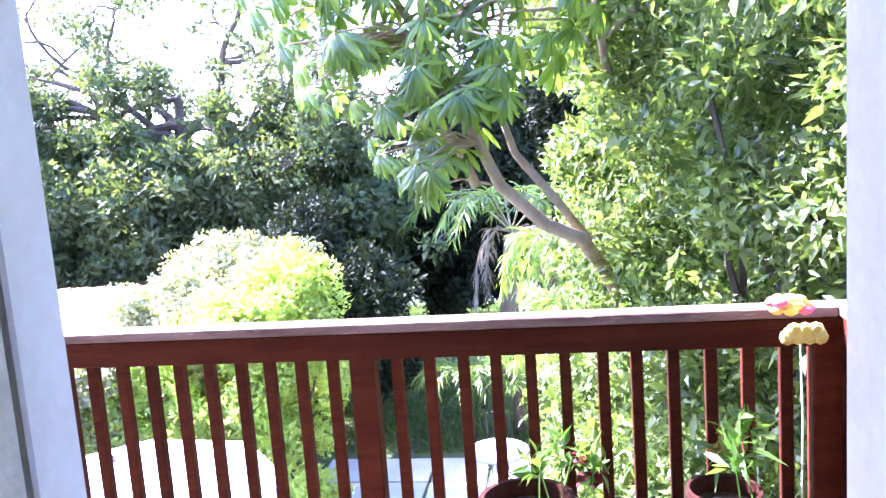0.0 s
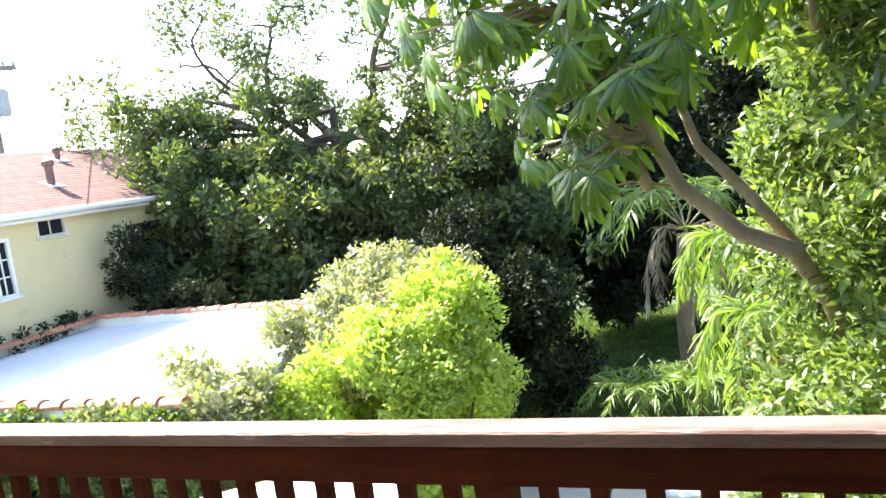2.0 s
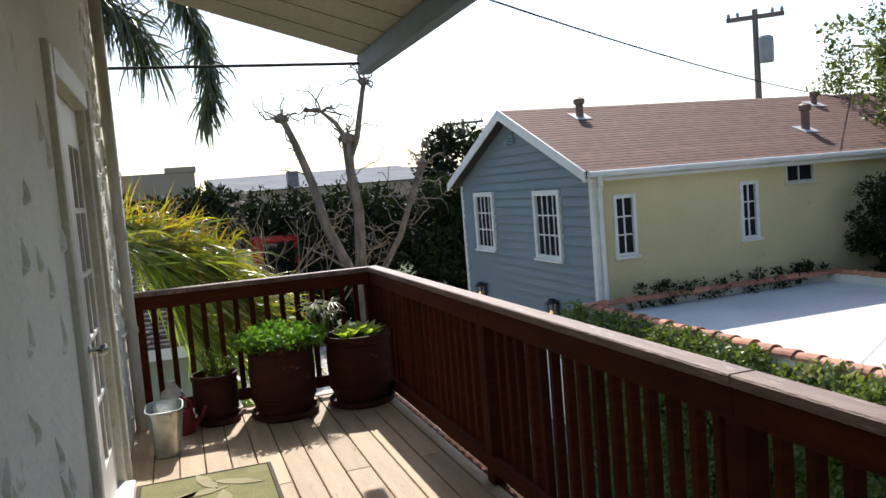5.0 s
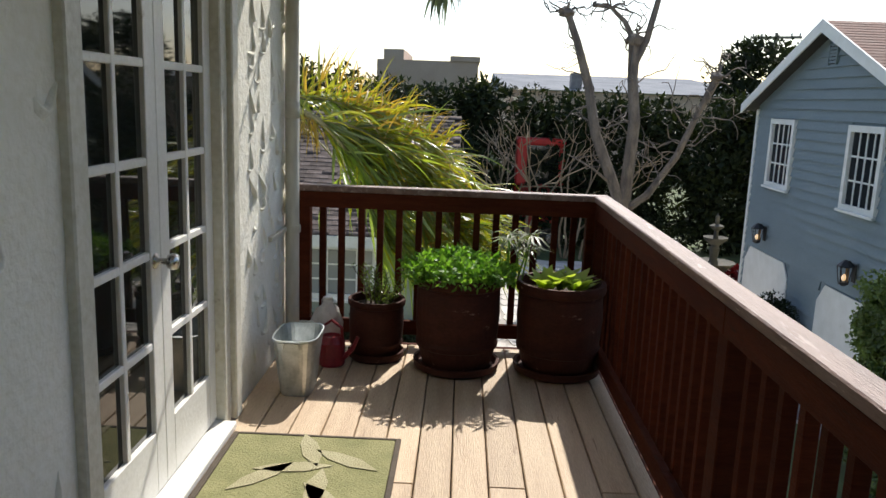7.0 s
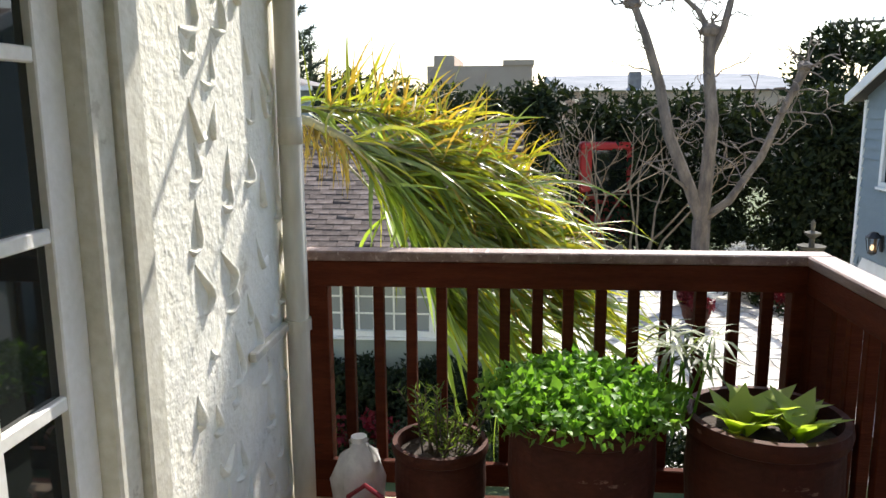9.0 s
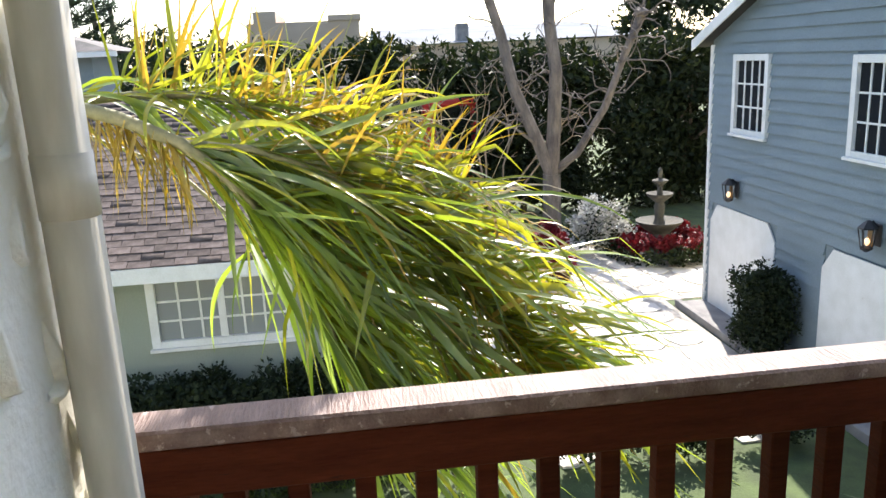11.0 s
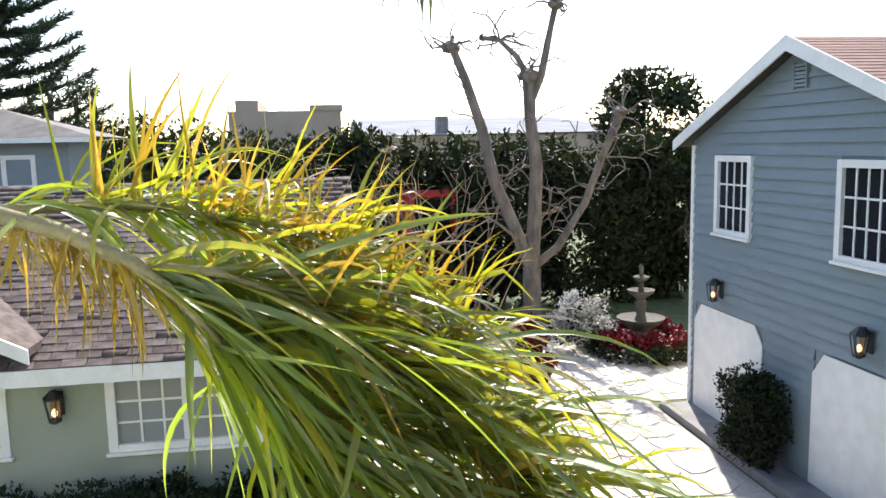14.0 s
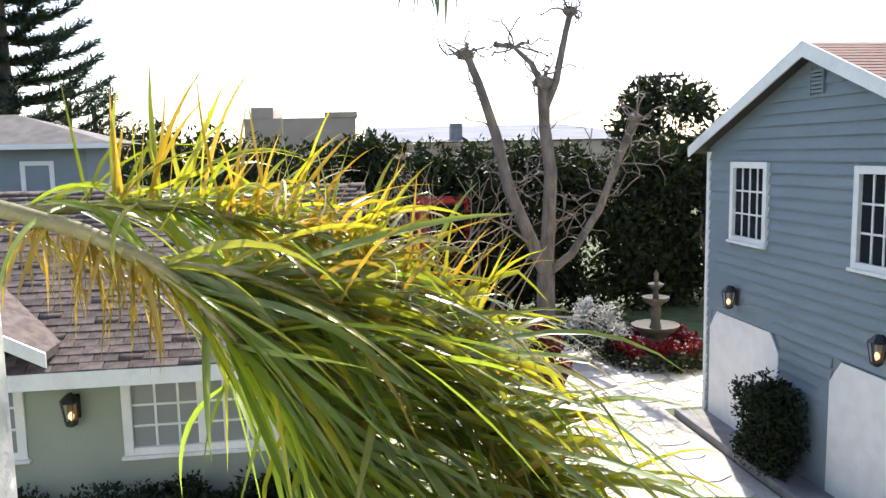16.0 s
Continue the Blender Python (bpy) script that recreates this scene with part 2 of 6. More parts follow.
L = {}
L["hedge"] = leaf_material("hedge_leaf", (0.045, 0.085, 0.023), (0.24, 0.31, 0.095), 0.38, 0.26)
L["tree"] = leaf_material("tree_leaf", (0.04, 0.062, 0.028), (0.15, 0.185, 0.07), 0.34, 0.4, None, 0.3)
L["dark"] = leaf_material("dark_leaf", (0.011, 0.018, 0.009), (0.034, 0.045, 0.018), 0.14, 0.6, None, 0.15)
L["lime"] = leaf_material("lime_leaf", (0.27, 0.36, 0.07), (0.48, 0.55, 0.15), 0.45, 0.45)
L["varieg"] = leaf_material("variegated_leaf", (0.17, 0.2, 0.09), (0.48, 0.46, 0.33), 0.3, 0.5)
L["ivy"] = leaf_material("ivy_leaf", (0.07, 0.11, 0.03), (0.2, 0.25, 0.08), 0.3, 0.4)
L["umbrella"] = leaf_material("umbrella_leaf", (0.055, 0.11, 0.022), (0.15, 0.24, 0.045), 0.46, 0.24, (2.3, 2.2, 0.35), 0.7)
L["palm"] = leaf_material("palm_leaf", (0.085, 0.135, 0.035), (0.25, 0.33, 0.1), 0.42, 0.36, (2.2, 2.1, 0.4), 1.0)
L["palm_grey"] = leaf_material("grey_green_palm_leaf", (0.05, 0.075, 0.042), (0.12, 0.15, 0.085), 0.22, 0.35, (1.3, 1.3, 0.8))
# brighter palm leaf copy: light shining through is painted into its colour
L["palm_sun"] = leaf_material("painted_sun_strap_leaf", (0.13, 0.17, 0.03), (0.34, 0.34, 0.07), 0.52, 0.2, (1.9, 1.75, 0.4), 0.9)
L["palm_yellow"] = leaf_material("yellowed_palm_leaf", (0.27, 0.205, 0.045), (0.46, 0.345, 0.08), 0.48, 0.34, (1.35, 1.15, 0.36), 0.7)
L["palm_bright"] = leaf_material("sunlit_palm_leaf", (0.12, 0.2, 0.04), (0.25, 0.34, 0.085), 0.4, 0.4)
L["dead"] = leaf_material("dry_frond", (0.34, 0.27, 0.18), (0.56, 0.5, 0.38), 0.25, 0.7, (1.1, 1.0, 0.7))
L["pine"] = leaf_material("pine_needle", (0.018, 0.03, 0.022), (0.04, 0.06, 0.04), 0.15, 0.6)
L["herb"] = leaf_material("herb_leaf", (0.08, 0.19, 0.03), (0.2, 0.36, 0.07), 0.45, 0.45)
L["grass"] = leaf_material("grass_blade", (0.06, 0.1, 0.025), (0.13, 0.19, 0.05), 0.4, 0.6)
# lighter copy of the tree leaf, sunlight painted into its colour
L["tree_light"] = leaf_material("painted_sun_tree_leaf", (0.08, 0.11, 0.04), (0.23, 0.27, 0.09), 0.42, 0.36, None, 0.35)
L["red"] = leaf_material("red_flower", (0.08, 0.006, 0.009), (0.17, 0.014, 0.02), 0.15, 0.6, (1.2, 0.6, 0.6), 0.2)
L["pale_flower"] = leaf_material("white_blossom", (0.35, 0.35, 0.32), (0.6, 0.6, 0.56), 0.3, 0.6, (1, 1, 1))

# ---- mesh helpers ----


def part(name, bm, mat, parent=None, label="", smooth=False):
    """Links a bmesh as one mesh object, under a thing when parent is given."""
    me = bpy.data.meshes.new(name)
    bm.to_mesh(me)
    bm.free()
    me.materials.append(mat)
    if smooth:
        for p in me.polygons:
            p.use_smooth = True
    ob = new(name, me)
    if parent:
        ob.parent = parent
    if label:
        ob["label"] = label
    return ob


def thing(name, label, category, group="", kind="", at=(0, 0, 0)):
    ob = new(name)
    ob.location = at
    return tagged(ob, label, category, group, kind)


def slab(bm, x0, x1, y0, y1, z0, z1, bevel=0.0):
    r = bmesh.ops.create_cube(bm, size=1)
    vs = r["verts"]
    for v in vs:
        v.co = Vector(((x0 + x1) / 2 + v.co.x * (x1 - x0), (y0 + y1) / 2 + v.co.y * (y1 - y0), (z0 + z1) / 2 + v.co.z * (z1 - z0)))
    if bevel:
        es = list({e for v in vs for e in v.link_edges})
        bmesh.ops.bevel(bm, geom=es, offset=bevel, segments=1, affect="EDGES")
    return bm


def box(x0, x1, y0, y1, z0, z1, bevel=0.0):
    return slab(bmesh.new(), min(x0, x1), max(x0, x1), min(y0, y1), max(y0, y1), min(z0, z1), max(z0, z1), bevel)


def lathe(profile, segments=32, bm=None, at=(0, 0, 0)):
    """Turns (radius, height) pairs about the z axis."""
    bm = bm or bmesh.new()
    rings = []
    for r, z in profile:
        rings.append([bm.verts.new((at[0] + r * math.cos(2 * math.pi * k / segments), at[1] + r * math.sin(2 * math.pi * k / segments), at[2] + z)) for k in range(segments)])
    for a, b in zip(rings, rings[1:]):
        for k in range(segments):
            bm.faces.new((a[k], a[(k + 1) % segments], b[(k + 1) % segments], b[k]))
    if profile[0][0] > 1e-4:
        bm.faces.new(rings[0][::-1])
    if profile[-1][0] > 1e-4:
        bm.faces.new(rings[-1])
    return bm


def tube(points, radii, sides=8, bm=None):
    """A round bar along points, with a radius at each."""
    bm = bm or bmesh.new()
    pts = [Vector(p) for p in points]
    if not hasattr(radii, "__len__"):
        radii = [radii] * len(pts)
    rings = []
    ref = Vector((0.31, 0.52, 0.79))
    for i, p in enumerate(pts):
        d = (pts[min(i + 1, len(pts) - 1)] - pts[max(i - 1, 0)]).normalized()
        a = d.cross(ref).normalized()
        b = d.cross(a)
        rings.append([bm.verts.new(p + (a * math.cos(2 * math.pi * k / sides) + b * math.sin(2 * math.pi * k / sides)) * radii[i]) for k in range(sides)])
    for r0, r1 in zip(rings, rings[1:]):
        for k in range(sides):
            bm.faces.new((r0[k], r0[(k + 1) % sides], r1[(k + 1) % sides], r1[k]))
    bm.faces.new(rings[0][::-1])
    bm.faces.new(rings[-1])
    return bm


def array_mesh(name, verts, faces, mat, parent=None, smooth=False):
    """A mesh object from numpy vertices and same-sized faces."""
    me = bpy.data.meshes.new(name)
    n, m, k = len(verts), len(faces), faces.shape[1]
    me.vertices.add(n)
    me.vertices.foreach_set("co", np.ascontiguousarray(verts, dtype=np.float32).ravel())
    me.loops.add(m * k)
    me.loops.foreach_set("vertex_index", np.ascontiguousarray(faces, dtype=np.int32).ravel())
    me.polygons.add(m)
    me.polygons.foreach_set("loop_start", np.arange(0, m * k, k, dtype=np.int32))
    me.update(calc_edges=True)
    me.materials.append(mat)
    ob = new(name, me)
    if parent:
        ob.parent = parent
    return ob


def unit(v):
    return v / np.maximum(np.linalg.norm(v, axis=-1, keepdims=True), 1e-9)


def leaf_arrays(P, D, N, length, width, droop=0.25, fold=0.25):
    """Leaves: base P, axis D, upper side N. Five points each, folded along the rib and drooping at the tip."""
    n = len(P)
    D = unit(D)
    S = unit(np.cross(D, N))
    U = np.cross(S, D)
    l = np.broadcast_to(np.asarray(length, float), (n,))[:, None]
    w = np.broadcast_to(np.asarray(width, float), (n,))[:, None]
    mid = P + D * l * 0.45 - U * (droop * 0.15) * l
    tip = P + D * l - U * droop * l
    left = mid + S * w * 0.5 + U * fold * w * 0.5
    right = mid - S * w * 0.5 + U * fold * w * 0.5
    V = np.stack([P, left, mid, right, tip], 1).reshape(-1, 3)
    base = np.arange(n)[:, None] * 5
    F = np.concatenate([base + np.array([0, 2, 1]), base + np.array([1, 2, 4]), base + np.array([0, 3, 2]), base + np.array([2, 3, 4])], 0)
    return V, F


def leaf_flat(P, D, N, length, width, droop=0.2):
    """Cheap far leaves: two triangles each."""
    n = len(P)
    D = unit(D)
    S = unit(np.cross(D, N))
    U = np.cross(S, D)
    l = np.broadcast_to(np.asarray(length, float), (n,))[:, None]
    w = np.broadcast_to(np.asarray(width, float), (n,))[:, None]
    mid = P + D * l * 0.5
    V = np.stack([P, mid + S * w * 0.5, P + D * l - U * droop * l, mid - S * w * 0.5], 1).reshape(-1, 3)
    base = np.arange(n)[:, None] * 4
    F = np.concatenate([base + np.array([0, 2, 1]), base + np.array([0, 3, 2])], 0)
    return V, F


def crown(name, clumps, per, length, width, mat, parent, rng, lift=0.2, inner=0.25, flat=True, spread=0.8, shell=0.35):
    """Leaves over many overlapping clumps (x, y, z, radius): most near each clump's skin, some wide dark ones inside."""
    C = np.array(clumps, float)
    area = C[:, 3] ** 2
    cnt = np.maximum((per * area / area.mean()).astype(int), 4)
    idx = np.repeat(np.arange(len(C)), cnt)
    n = len(idx)
    u = unit(rng.normal(size=(n, 3)))
    rad = 1 - shell * rng.random(n) ** 1.5
    inside = rng.random(n) < inner
    rad = np.where(inside, rng.random(n) ** 0.5 * 0.75, rad)
    P = C[idx, :3] + u * (C[idx, 3] * rad)[:, None] * np.array([1, 1, 0.85])
    D = unit(u * 0.8 + rng.normal(size=(n, 3)) * spread + np.array([0, 0, lift]))
    N = unit(u + rng.normal(size=(n, 3)) * 0.5 + np.array([0, 0, 0.5]))
    ln = length * (0.65 + 0.7 * rng.random(n)) * np.where(inside, 1.7, 1.0)
    wd = width * (0.7 + 0.6 * rng.random(n)) * np.where(inside, 1.9, 1.0)
    V, F = (leaf_flat if flat else leaf_arrays)(P, D, N, ln, wd)
    return array_mesh(name, V, F, mat, parent)


def scatter_clumps(rng, n, x, y, z, r, keep=None):
    """n random clumps in a box; keep(x, y, z) may turn some down."""
    out = []
    while len(out) < n:
        p = (rng.uniform(*x), rng.uniform(*y), rng.uniform(*z))
        if keep is None or keep(*p):
            out.append((*p, rng.uniform(*r)))
    return out


def rings(center, rx, ry, rz, n, r, rng, power=1.0):
    """Clumps over the skin of a squashed dome."""
    out = []
    for _ in range(n):
        u = unit(rng.normal(size=3))
        k = 0.62 + 0.38 * rng.random()
        out.append((center[0] + u[0] * rx * k, center[1] + u[1] * ry * k, center[2] + u[2] * rz * k, rng.uniform(*r)))
    return out


def branch_mesh(rng, start, direction, length, radius, depth, bm, wander=0.25, split=(2, 3), ratio=0.68, tips=None, up=0.15, steps=5, sides=7, angle=0.6, rad_ratio=0.62):
    """Grows a wandering limb and its forks into one bmesh."""
    d = Vector(direction).normalized()
    p = Vector(start)
    pts, rad = [p.copy()], [radius]
    for i in range(steps):
        d = (d + Vector(rng.normal(size=3)) * wander / steps * 2 + Vector((0, 0, up / steps))).normalized()
        p = p + d * (length / steps)
        pts.append(p.copy())
        rad.append(radius * (1 - 0.38 * (i + 1) / steps))
    tube(pts, rad, sides, bm)
    if depth <= 0:
        if tips is not None:
            tips.append(p.copy())
        return
    for _ in range(rng.integers(split[0], split[1] + 1)):
        nd = (d + Vector(rng.normal(size=3)) * angle).normalized()
        branch_mesh(rng, p, nd, length * ratio * rng.uniform(0.8, 1.15), radius * rad_ratio * rng.uniform(0.85, 1.1), depth - 1, bm, wander, split, ratio, tips, up, max(steps - 1, 3), max(sides - 1, 4), angle, rad_ratio)

# ---- plan ----
GROUND = -3.7
WALL_Y = 0.33
XE, YF, XR, CAP = -6.67, 2.20, 0.92, 0.95


def boxes_with_holes(bm, a0, a1, z0, z1, holes, put):
    """Fills a wall rectangle around its holes (a0, a1, z0, z1) as one joined body."""
    us = sorted({a0, a1, *[h for q in holes for h in q[:2]]})
    zs = sorted({z0, z1, *[min(max(h, z0), z1) for q in holes for h in q[2:]]})
    for u0, u1 in zip(us, us[1:]):
        for w0, w1 in zip(zs, zs[1:]):
            um, wm = (u0 + u1) / 2, (w0 + w1) / 2
            if not any(q[0] < um < q[1] and q[2] < wm < q[3] for q in holes):
                put(bm, u0, u1, w0, w1)
    bmesh.ops.remove_doubles(bm, verts=bm.verts, dist=1e-5)
    bm.verts.index_update()
    seen = {}
    for f in bm.faces:
        seen.setdefault(tuple(sorted(v.index for v in f.verts)), []).append(f)
    bmesh.ops.delete(bm, geom=[f for fs in seen.values() if len(fs) > 1 for f in fs], context="FACES_ONLY")


def wall_along_x(name, x0, x1, y0, y1, z0, z1, holes, mat, label):
    bm = bmesh.new()
    boxes_with_holes(bm, x0, x1, z0, z1, holes, lambda b, u0, u1, w0, w1: slab(b, u0, u1, y0, y1, w0, w1))
    return tagged(part(name, bm, mat), label, "wall", kind="structure")


def wall_along_y(name, x0, x1, y0, y1, z0, z1, holes, mat, label):
    bm = bmesh.new()
    boxes_with_holes(bm, y0, y1, z0, z1, holes, lambda b, u0, u1, w0, w1: slab(b, x0, x1, u0, u1, w0, w1))
    return tagged(part(name, bm, mat), label, "wall", kind="structure")


WINDOWS = [0]


def window(w, h, cols, rows, m, label, glass, trim=0.09, trim_mat=None, sill=True, mullion=False):
    """A paned window; local x across, z up, -y outwards, centre bottom at the origin."""
    WINDOWS[0] += 1
    tm = trim_mat or M["trim_white"]
    ob = tagged(new("window_%d" % WINDOWS[0]), label, "window", kind="structure")
    ob.matrix_world = m
    bm = bmesh.new()
    slab(bm, -w / 2, -w / 2 + trim, -0.035, 0.1, 0, h, 0.004)
    slab(bm, w / 2 - trim, w / 2, -0.035, 0.1, 0, h, 0.004)
    slab(bm, -w / 2 + trim, w / 2 - trim, -0.033, 0.1, h - trim, h, 0.004)
    slab(bm, -w / 2 + trim, w / 2 - trim, -0.033, 0.1, 0, trim * 0.8, 0.004)
    part("window_frame", bm, tm, ob)
    if sill:
        part("window_sill", box(-w / 2 - 0.03, w / 2 + 0.03, -0.075, 0.0, -0.05, -0.002, 0.006), tm, ob)
    x0, x1, z0, z1 = -w / 2 + trim, w / 2 - trim, trim * 0.8, h - trim
    for c in range(1, cols):
        x = x0 + (x1 - x0) * c / cols
        wide = 0.05 if mullion and c * 2 == cols else 0.015
        part("muntin", box(x - wide, x + wide, 0.012 if wide < 0.03 else 0.0, 0.045, z0, z1), tm, ob)
    for r in range(1, rows):
        z = z0 + (z1 - z0) * r / rows
        part("muntin", box(x0, x1, 0.015, 0.042, z - 0.015, z + 0.015), tm, ob)
    for c in range(cols):
        for r in range(rows):
            xa, xb = x0 + (x1 - x0) * c / cols, x0 + (x1 - x0) * (c + 1) / cols
            za, zb = z0 + (z1 - z0) * r / rows, z0 + (z1 - z0) * (r + 1) / rows
            part("pane", box(xa, xb, 0.03, 0.036, za, zb), glass, ob)
    return ob


# ---- ground ----
bm = bmesh.new()
slab(bm, -900, 900, -900, 900, GROUND - 0.5, GROUND)
tagged(part("ground", bm, M["grass"]), "lawn and bare garden earth around the houses", "ground", kind="structure")

# ---- our house: wall, openings, room ----
DOOR1 = (-0.60, 0.285, 0.0, 2.1)
DOOR2 = (-5.36, -4.11, 0.02, 2.12)
wall_along_x("wall_south", -6.79, 3.2, WALL_Y - 0.2, WALL_Y, GROUND, 3.5, [DOOR1, DOOR2], M["stucco"], "cream rough-trowelled stucco house wall with flaking ridges")
wall_along_y("wall_west", -6.79, -6.59, -6.0, WALL_Y - 0.2, GROUND, 3.5, [], M["stucco"], "cream stucco side wall of the house")
wall_along_x("wall_inner", -2.4, 2.6, -3.4, -3.2, -0.1, 2.6, [], M["interior"], "plain painted inner room wall")
wall_along_y("wall_inner_left", -2.6, -2.4, -3.4, WALL_Y - 0.2, -0.1, 2.6, [], M["interior"], "plain painted inner room wall")
wall_along_y("wall_inner_right", 2.6, 2.8, -3.4, WALL_Y - 0.2, -0.1, 2.6, [], M["interior"], "plain painted inner room wall")
tagged(part("ceiling", box(-2.4, 2.6, -3.2, WALL_Y - 0.2, 2.5, 2.6), M["interior"]), "plain white room ceiling", "ceiling", kind="structure")
tagged(part("floor_room", box(-2.4, 2.6, -3.2, WALL_Y - 0.2, -0.1, 0.0), M["deck"]), "wooden room floor inside the doorway", "floor", kind="structure")
tagged(part("wall_closing", box(-6.59, -2.6, -1.6, -1.5, -0.1, 3.0), M["interior"]), "plain inner wall behind the glazed doors", "wall", kind="structure")
tagged(part("roof_slab", box(-6.6, 3.2, -6.0, WALL_Y - 0.2, 3.4, 3.5), M["interior"]), "plain flat roof over the house rooms", "roof", kind="structure")
tagged(part("floor_inner", box(-6.59, -2.6, -1.5, WALL_Y - 0.2, -0.1, 0.0), M["deck"]), "wooden floor behind the glazed doors", "floor", kind="structure")

d1 = tagged(new("door_1"), "open doorway with white painted frame onto the deck", "door frame", kind="structure")
part("jamb", box(DOOR1[0], DOOR1[0] + 0.045, WALL_Y - 0.06, WALL_Y + 0.02, 0, 2.1, 0.004), M["trim_white"], d1)
part("weather_strip", box(DOOR1[0], DOOR1[0] + 0.03, WALL_Y - 0.075, WALL_Y - 0.062, 0, 2.1), M["iron"], d1, "dark weather strip")
part("inner_jamb", box(DOOR1[0], DOOR1[0] + 0.05, WALL_Y - 0.25, WALL_Y - 0.077, 0, 2.1, 0.004), M["trim_cream"], d1)
part("jamb", box(DOOR1[1] - 0.045, DOOR1[1], WALL_Y - 0.22, WALL_Y + 0.02, 0, 2.1, 0.004), M["trim_white"], d1)
part("head", box(DOOR1[0] + 0.05, DOOR1[1] - 0.045, WALL_Y - 0.22, WALL_Y + 0.02, 2.05, 2.1, 0.004), M["trim_white"], d1)
part("threshold", box(DOOR1[0] + 0.05, DOOR1[1] - 0.045, WALL_Y - 0.22, WALL_Y + 0.03, 0.0, 0.02, 0.004), M["trim_cream"], d1)

# glazed double doors, shut
d2 = tagged(new("door_2"), "closed white French doors with small panes, worn paint", "door", kind="structure")
x0, x1 = DOOR2[0], DOOR2[1]
part("casing", box(x0 - 0.145, x0 - 0.06, WALL_Y - 0.02, WALL_Y + 0.035, 0.0, 2.2, 0.006), M["trim_cream"], d2)
part("inner_casing", box(x0 - 0.058, x0 + 0.03, WALL_Y - 0.12, WALL_Y + 0.012, 0.0, 2.2, 0.006), M["trim_cream"], d2)
part("casing", box(x1 - 0.03, x1 + 0.06, WALL_Y - 0.12, WALL_Y + 0.03, 0.0, 2.2, 0.006), M["trim_cream"], d2)
part("casing_head", box(x0 + 0.03, x1 - 0.03, WALL_Y - 0.12, WALL_Y + 0.033, 2.08, 2.2, 0.006), M["trim_cream"], d2)
part("sill", box(x0 + 0.03, x1 - 0.03, WALL_Y - 0.16, WALL_Y + 0.06, 0.0, 0.035, 0.006), M["trim_white"], d2)


def door_leaf(xa, xb, yy):
    st, top, bot = 0.085, 0.21, 0.23
    leaf = part("leaf", box(xa, xa + st, yy - 0.02, yy + 0.02, 0.04, 2.075, 0.003), M["trim_white"], d2)
    part("stile", box(xb - st, xb, yy - 0.02, yy + 0.02, 0.04, 2.075, 0.003), M["trim_white"], leaf)
    part("rail", box(xa + st, xb - st, yy - 0.02, yy + 0.02, 2.075 - top, 2.075, 0.003), M["trim_white"], leaf)
    part("rail", box(xa + st, xb - st, yy - 0.02, yy + 0.02, 0.04, 0.04 + bot, 0.003), M["trim_white"], leaf)
    za, zb = 0.04 + bot, 2.075 - top
    xm = (xa + xb) / 2
    part("muntin", box(xm - 0.014, xm + 0.014, yy - 0.018, yy + 0.018, za, zb, 0.003), M["trim_white"], leaf)
    for r in range(1, 5):
        z = za + (zb - za) * r / 5
        part("muntin", box(xa + st, xb - st, yy - 0.017, yy + 0.017, z - 0.014, z + 0.014, 0.003), M["trim_white"], leaf)
    for r in range(5):
        z, z2 = za + (zb - za) * r / 5, za + (zb - za) * (r + 1) / 5
        for p0, p1 in ((xa + st, xm), (xm, xb - st)):
            part("pane", box(p0, p1, yy - 0.004, yy + 0.002, z, z2), M["door_glass"], leaf)
    return leaf


mid = -4.755
leafA = door_leaf(x0 + 0.03, mid, WALL_Y - 0.05)
leafB = door_leaf(mid + 0.004, x1 - 0.03, WALL_Y - 0.05)
for xk, z, nm in ((mid + 0.055, 0.885, "knob"),):
    bm = lathe([(0.028, 0), (0.028, 0.006), (0.011, 0.012), (0.011, 0.04), (0.024, 0.048), (0.03, 0.062), (0.026, 0.078), (0.0, 0.084)], 20)
    bmesh.ops.transform(bm, matrix=pose(xk, WALL_Y - 0.03, z, -90, 0, 0), verts=bm.verts)
    part(nm, bm, M["metal"], leafA if xk < mid else leafB, "brushed round knob", smooth=True)

# raised trowel ridges on the stucco
rng = np.random.default_rng(4)
wall_relief = tagged(new("stucco_relief"), "raised flakes and trowel ridges of cream stucco", "stucco", kind="structure")


def ridge(bm, x, z, ang, length, width, depth):
    """A trowel mark: a raised bar that thins out upwards and turns into a short foot at its lower end."""
    c, s = math.cos(ang), math.sin(ang)
    foot = length * rng.uniform(0.3, 0.75) * (1 if rng.random() < 0.75 else -1)
    line = [(0.0, length, 0.1), (0.004, length * 0.6, 0.7), (0.0, length * 0.2, 1.0), (foot * 0.12, 0.0, 1.0), (foot * 0.6, -0.006, 0.8), (foot, 0.004, 0.15)]
    rows = []
    for k, (u, v, h) in enumerate(line):
        u0, v0 = line[max(k - 1, 0)][:2]
        u1, v1 = line[min(k + 1, len(line) - 1)][:2]
        tu, tv = u1 - u0, v1 - v0
        q = max(math.hypot(tu, tv), 1e-6)
        nu, nv = -tv / q, tu / q
        w = width * (0.35 + 0.65 * h) * rng.uniform(0.8, 1.2)
        ring = []
        for off, up in ((-1.6, -0.004), (-0.3, depth * h), (0.35, depth * h * 0.85), (1.0, -0.004)):
            a, b = u + nu * w * off, v + nv * w * off
            ring.append(bm.verts.new((x + a * c - b * s, WALL_Y + up, z + a * s + b * c)))
        rows.append(ring)
    for r0, r1 in zip(rows, rows[1:]):
        for k in range(3):
            bm.faces.new((r0[k], r0[k + 1], r1[k + 1], r1[k]))


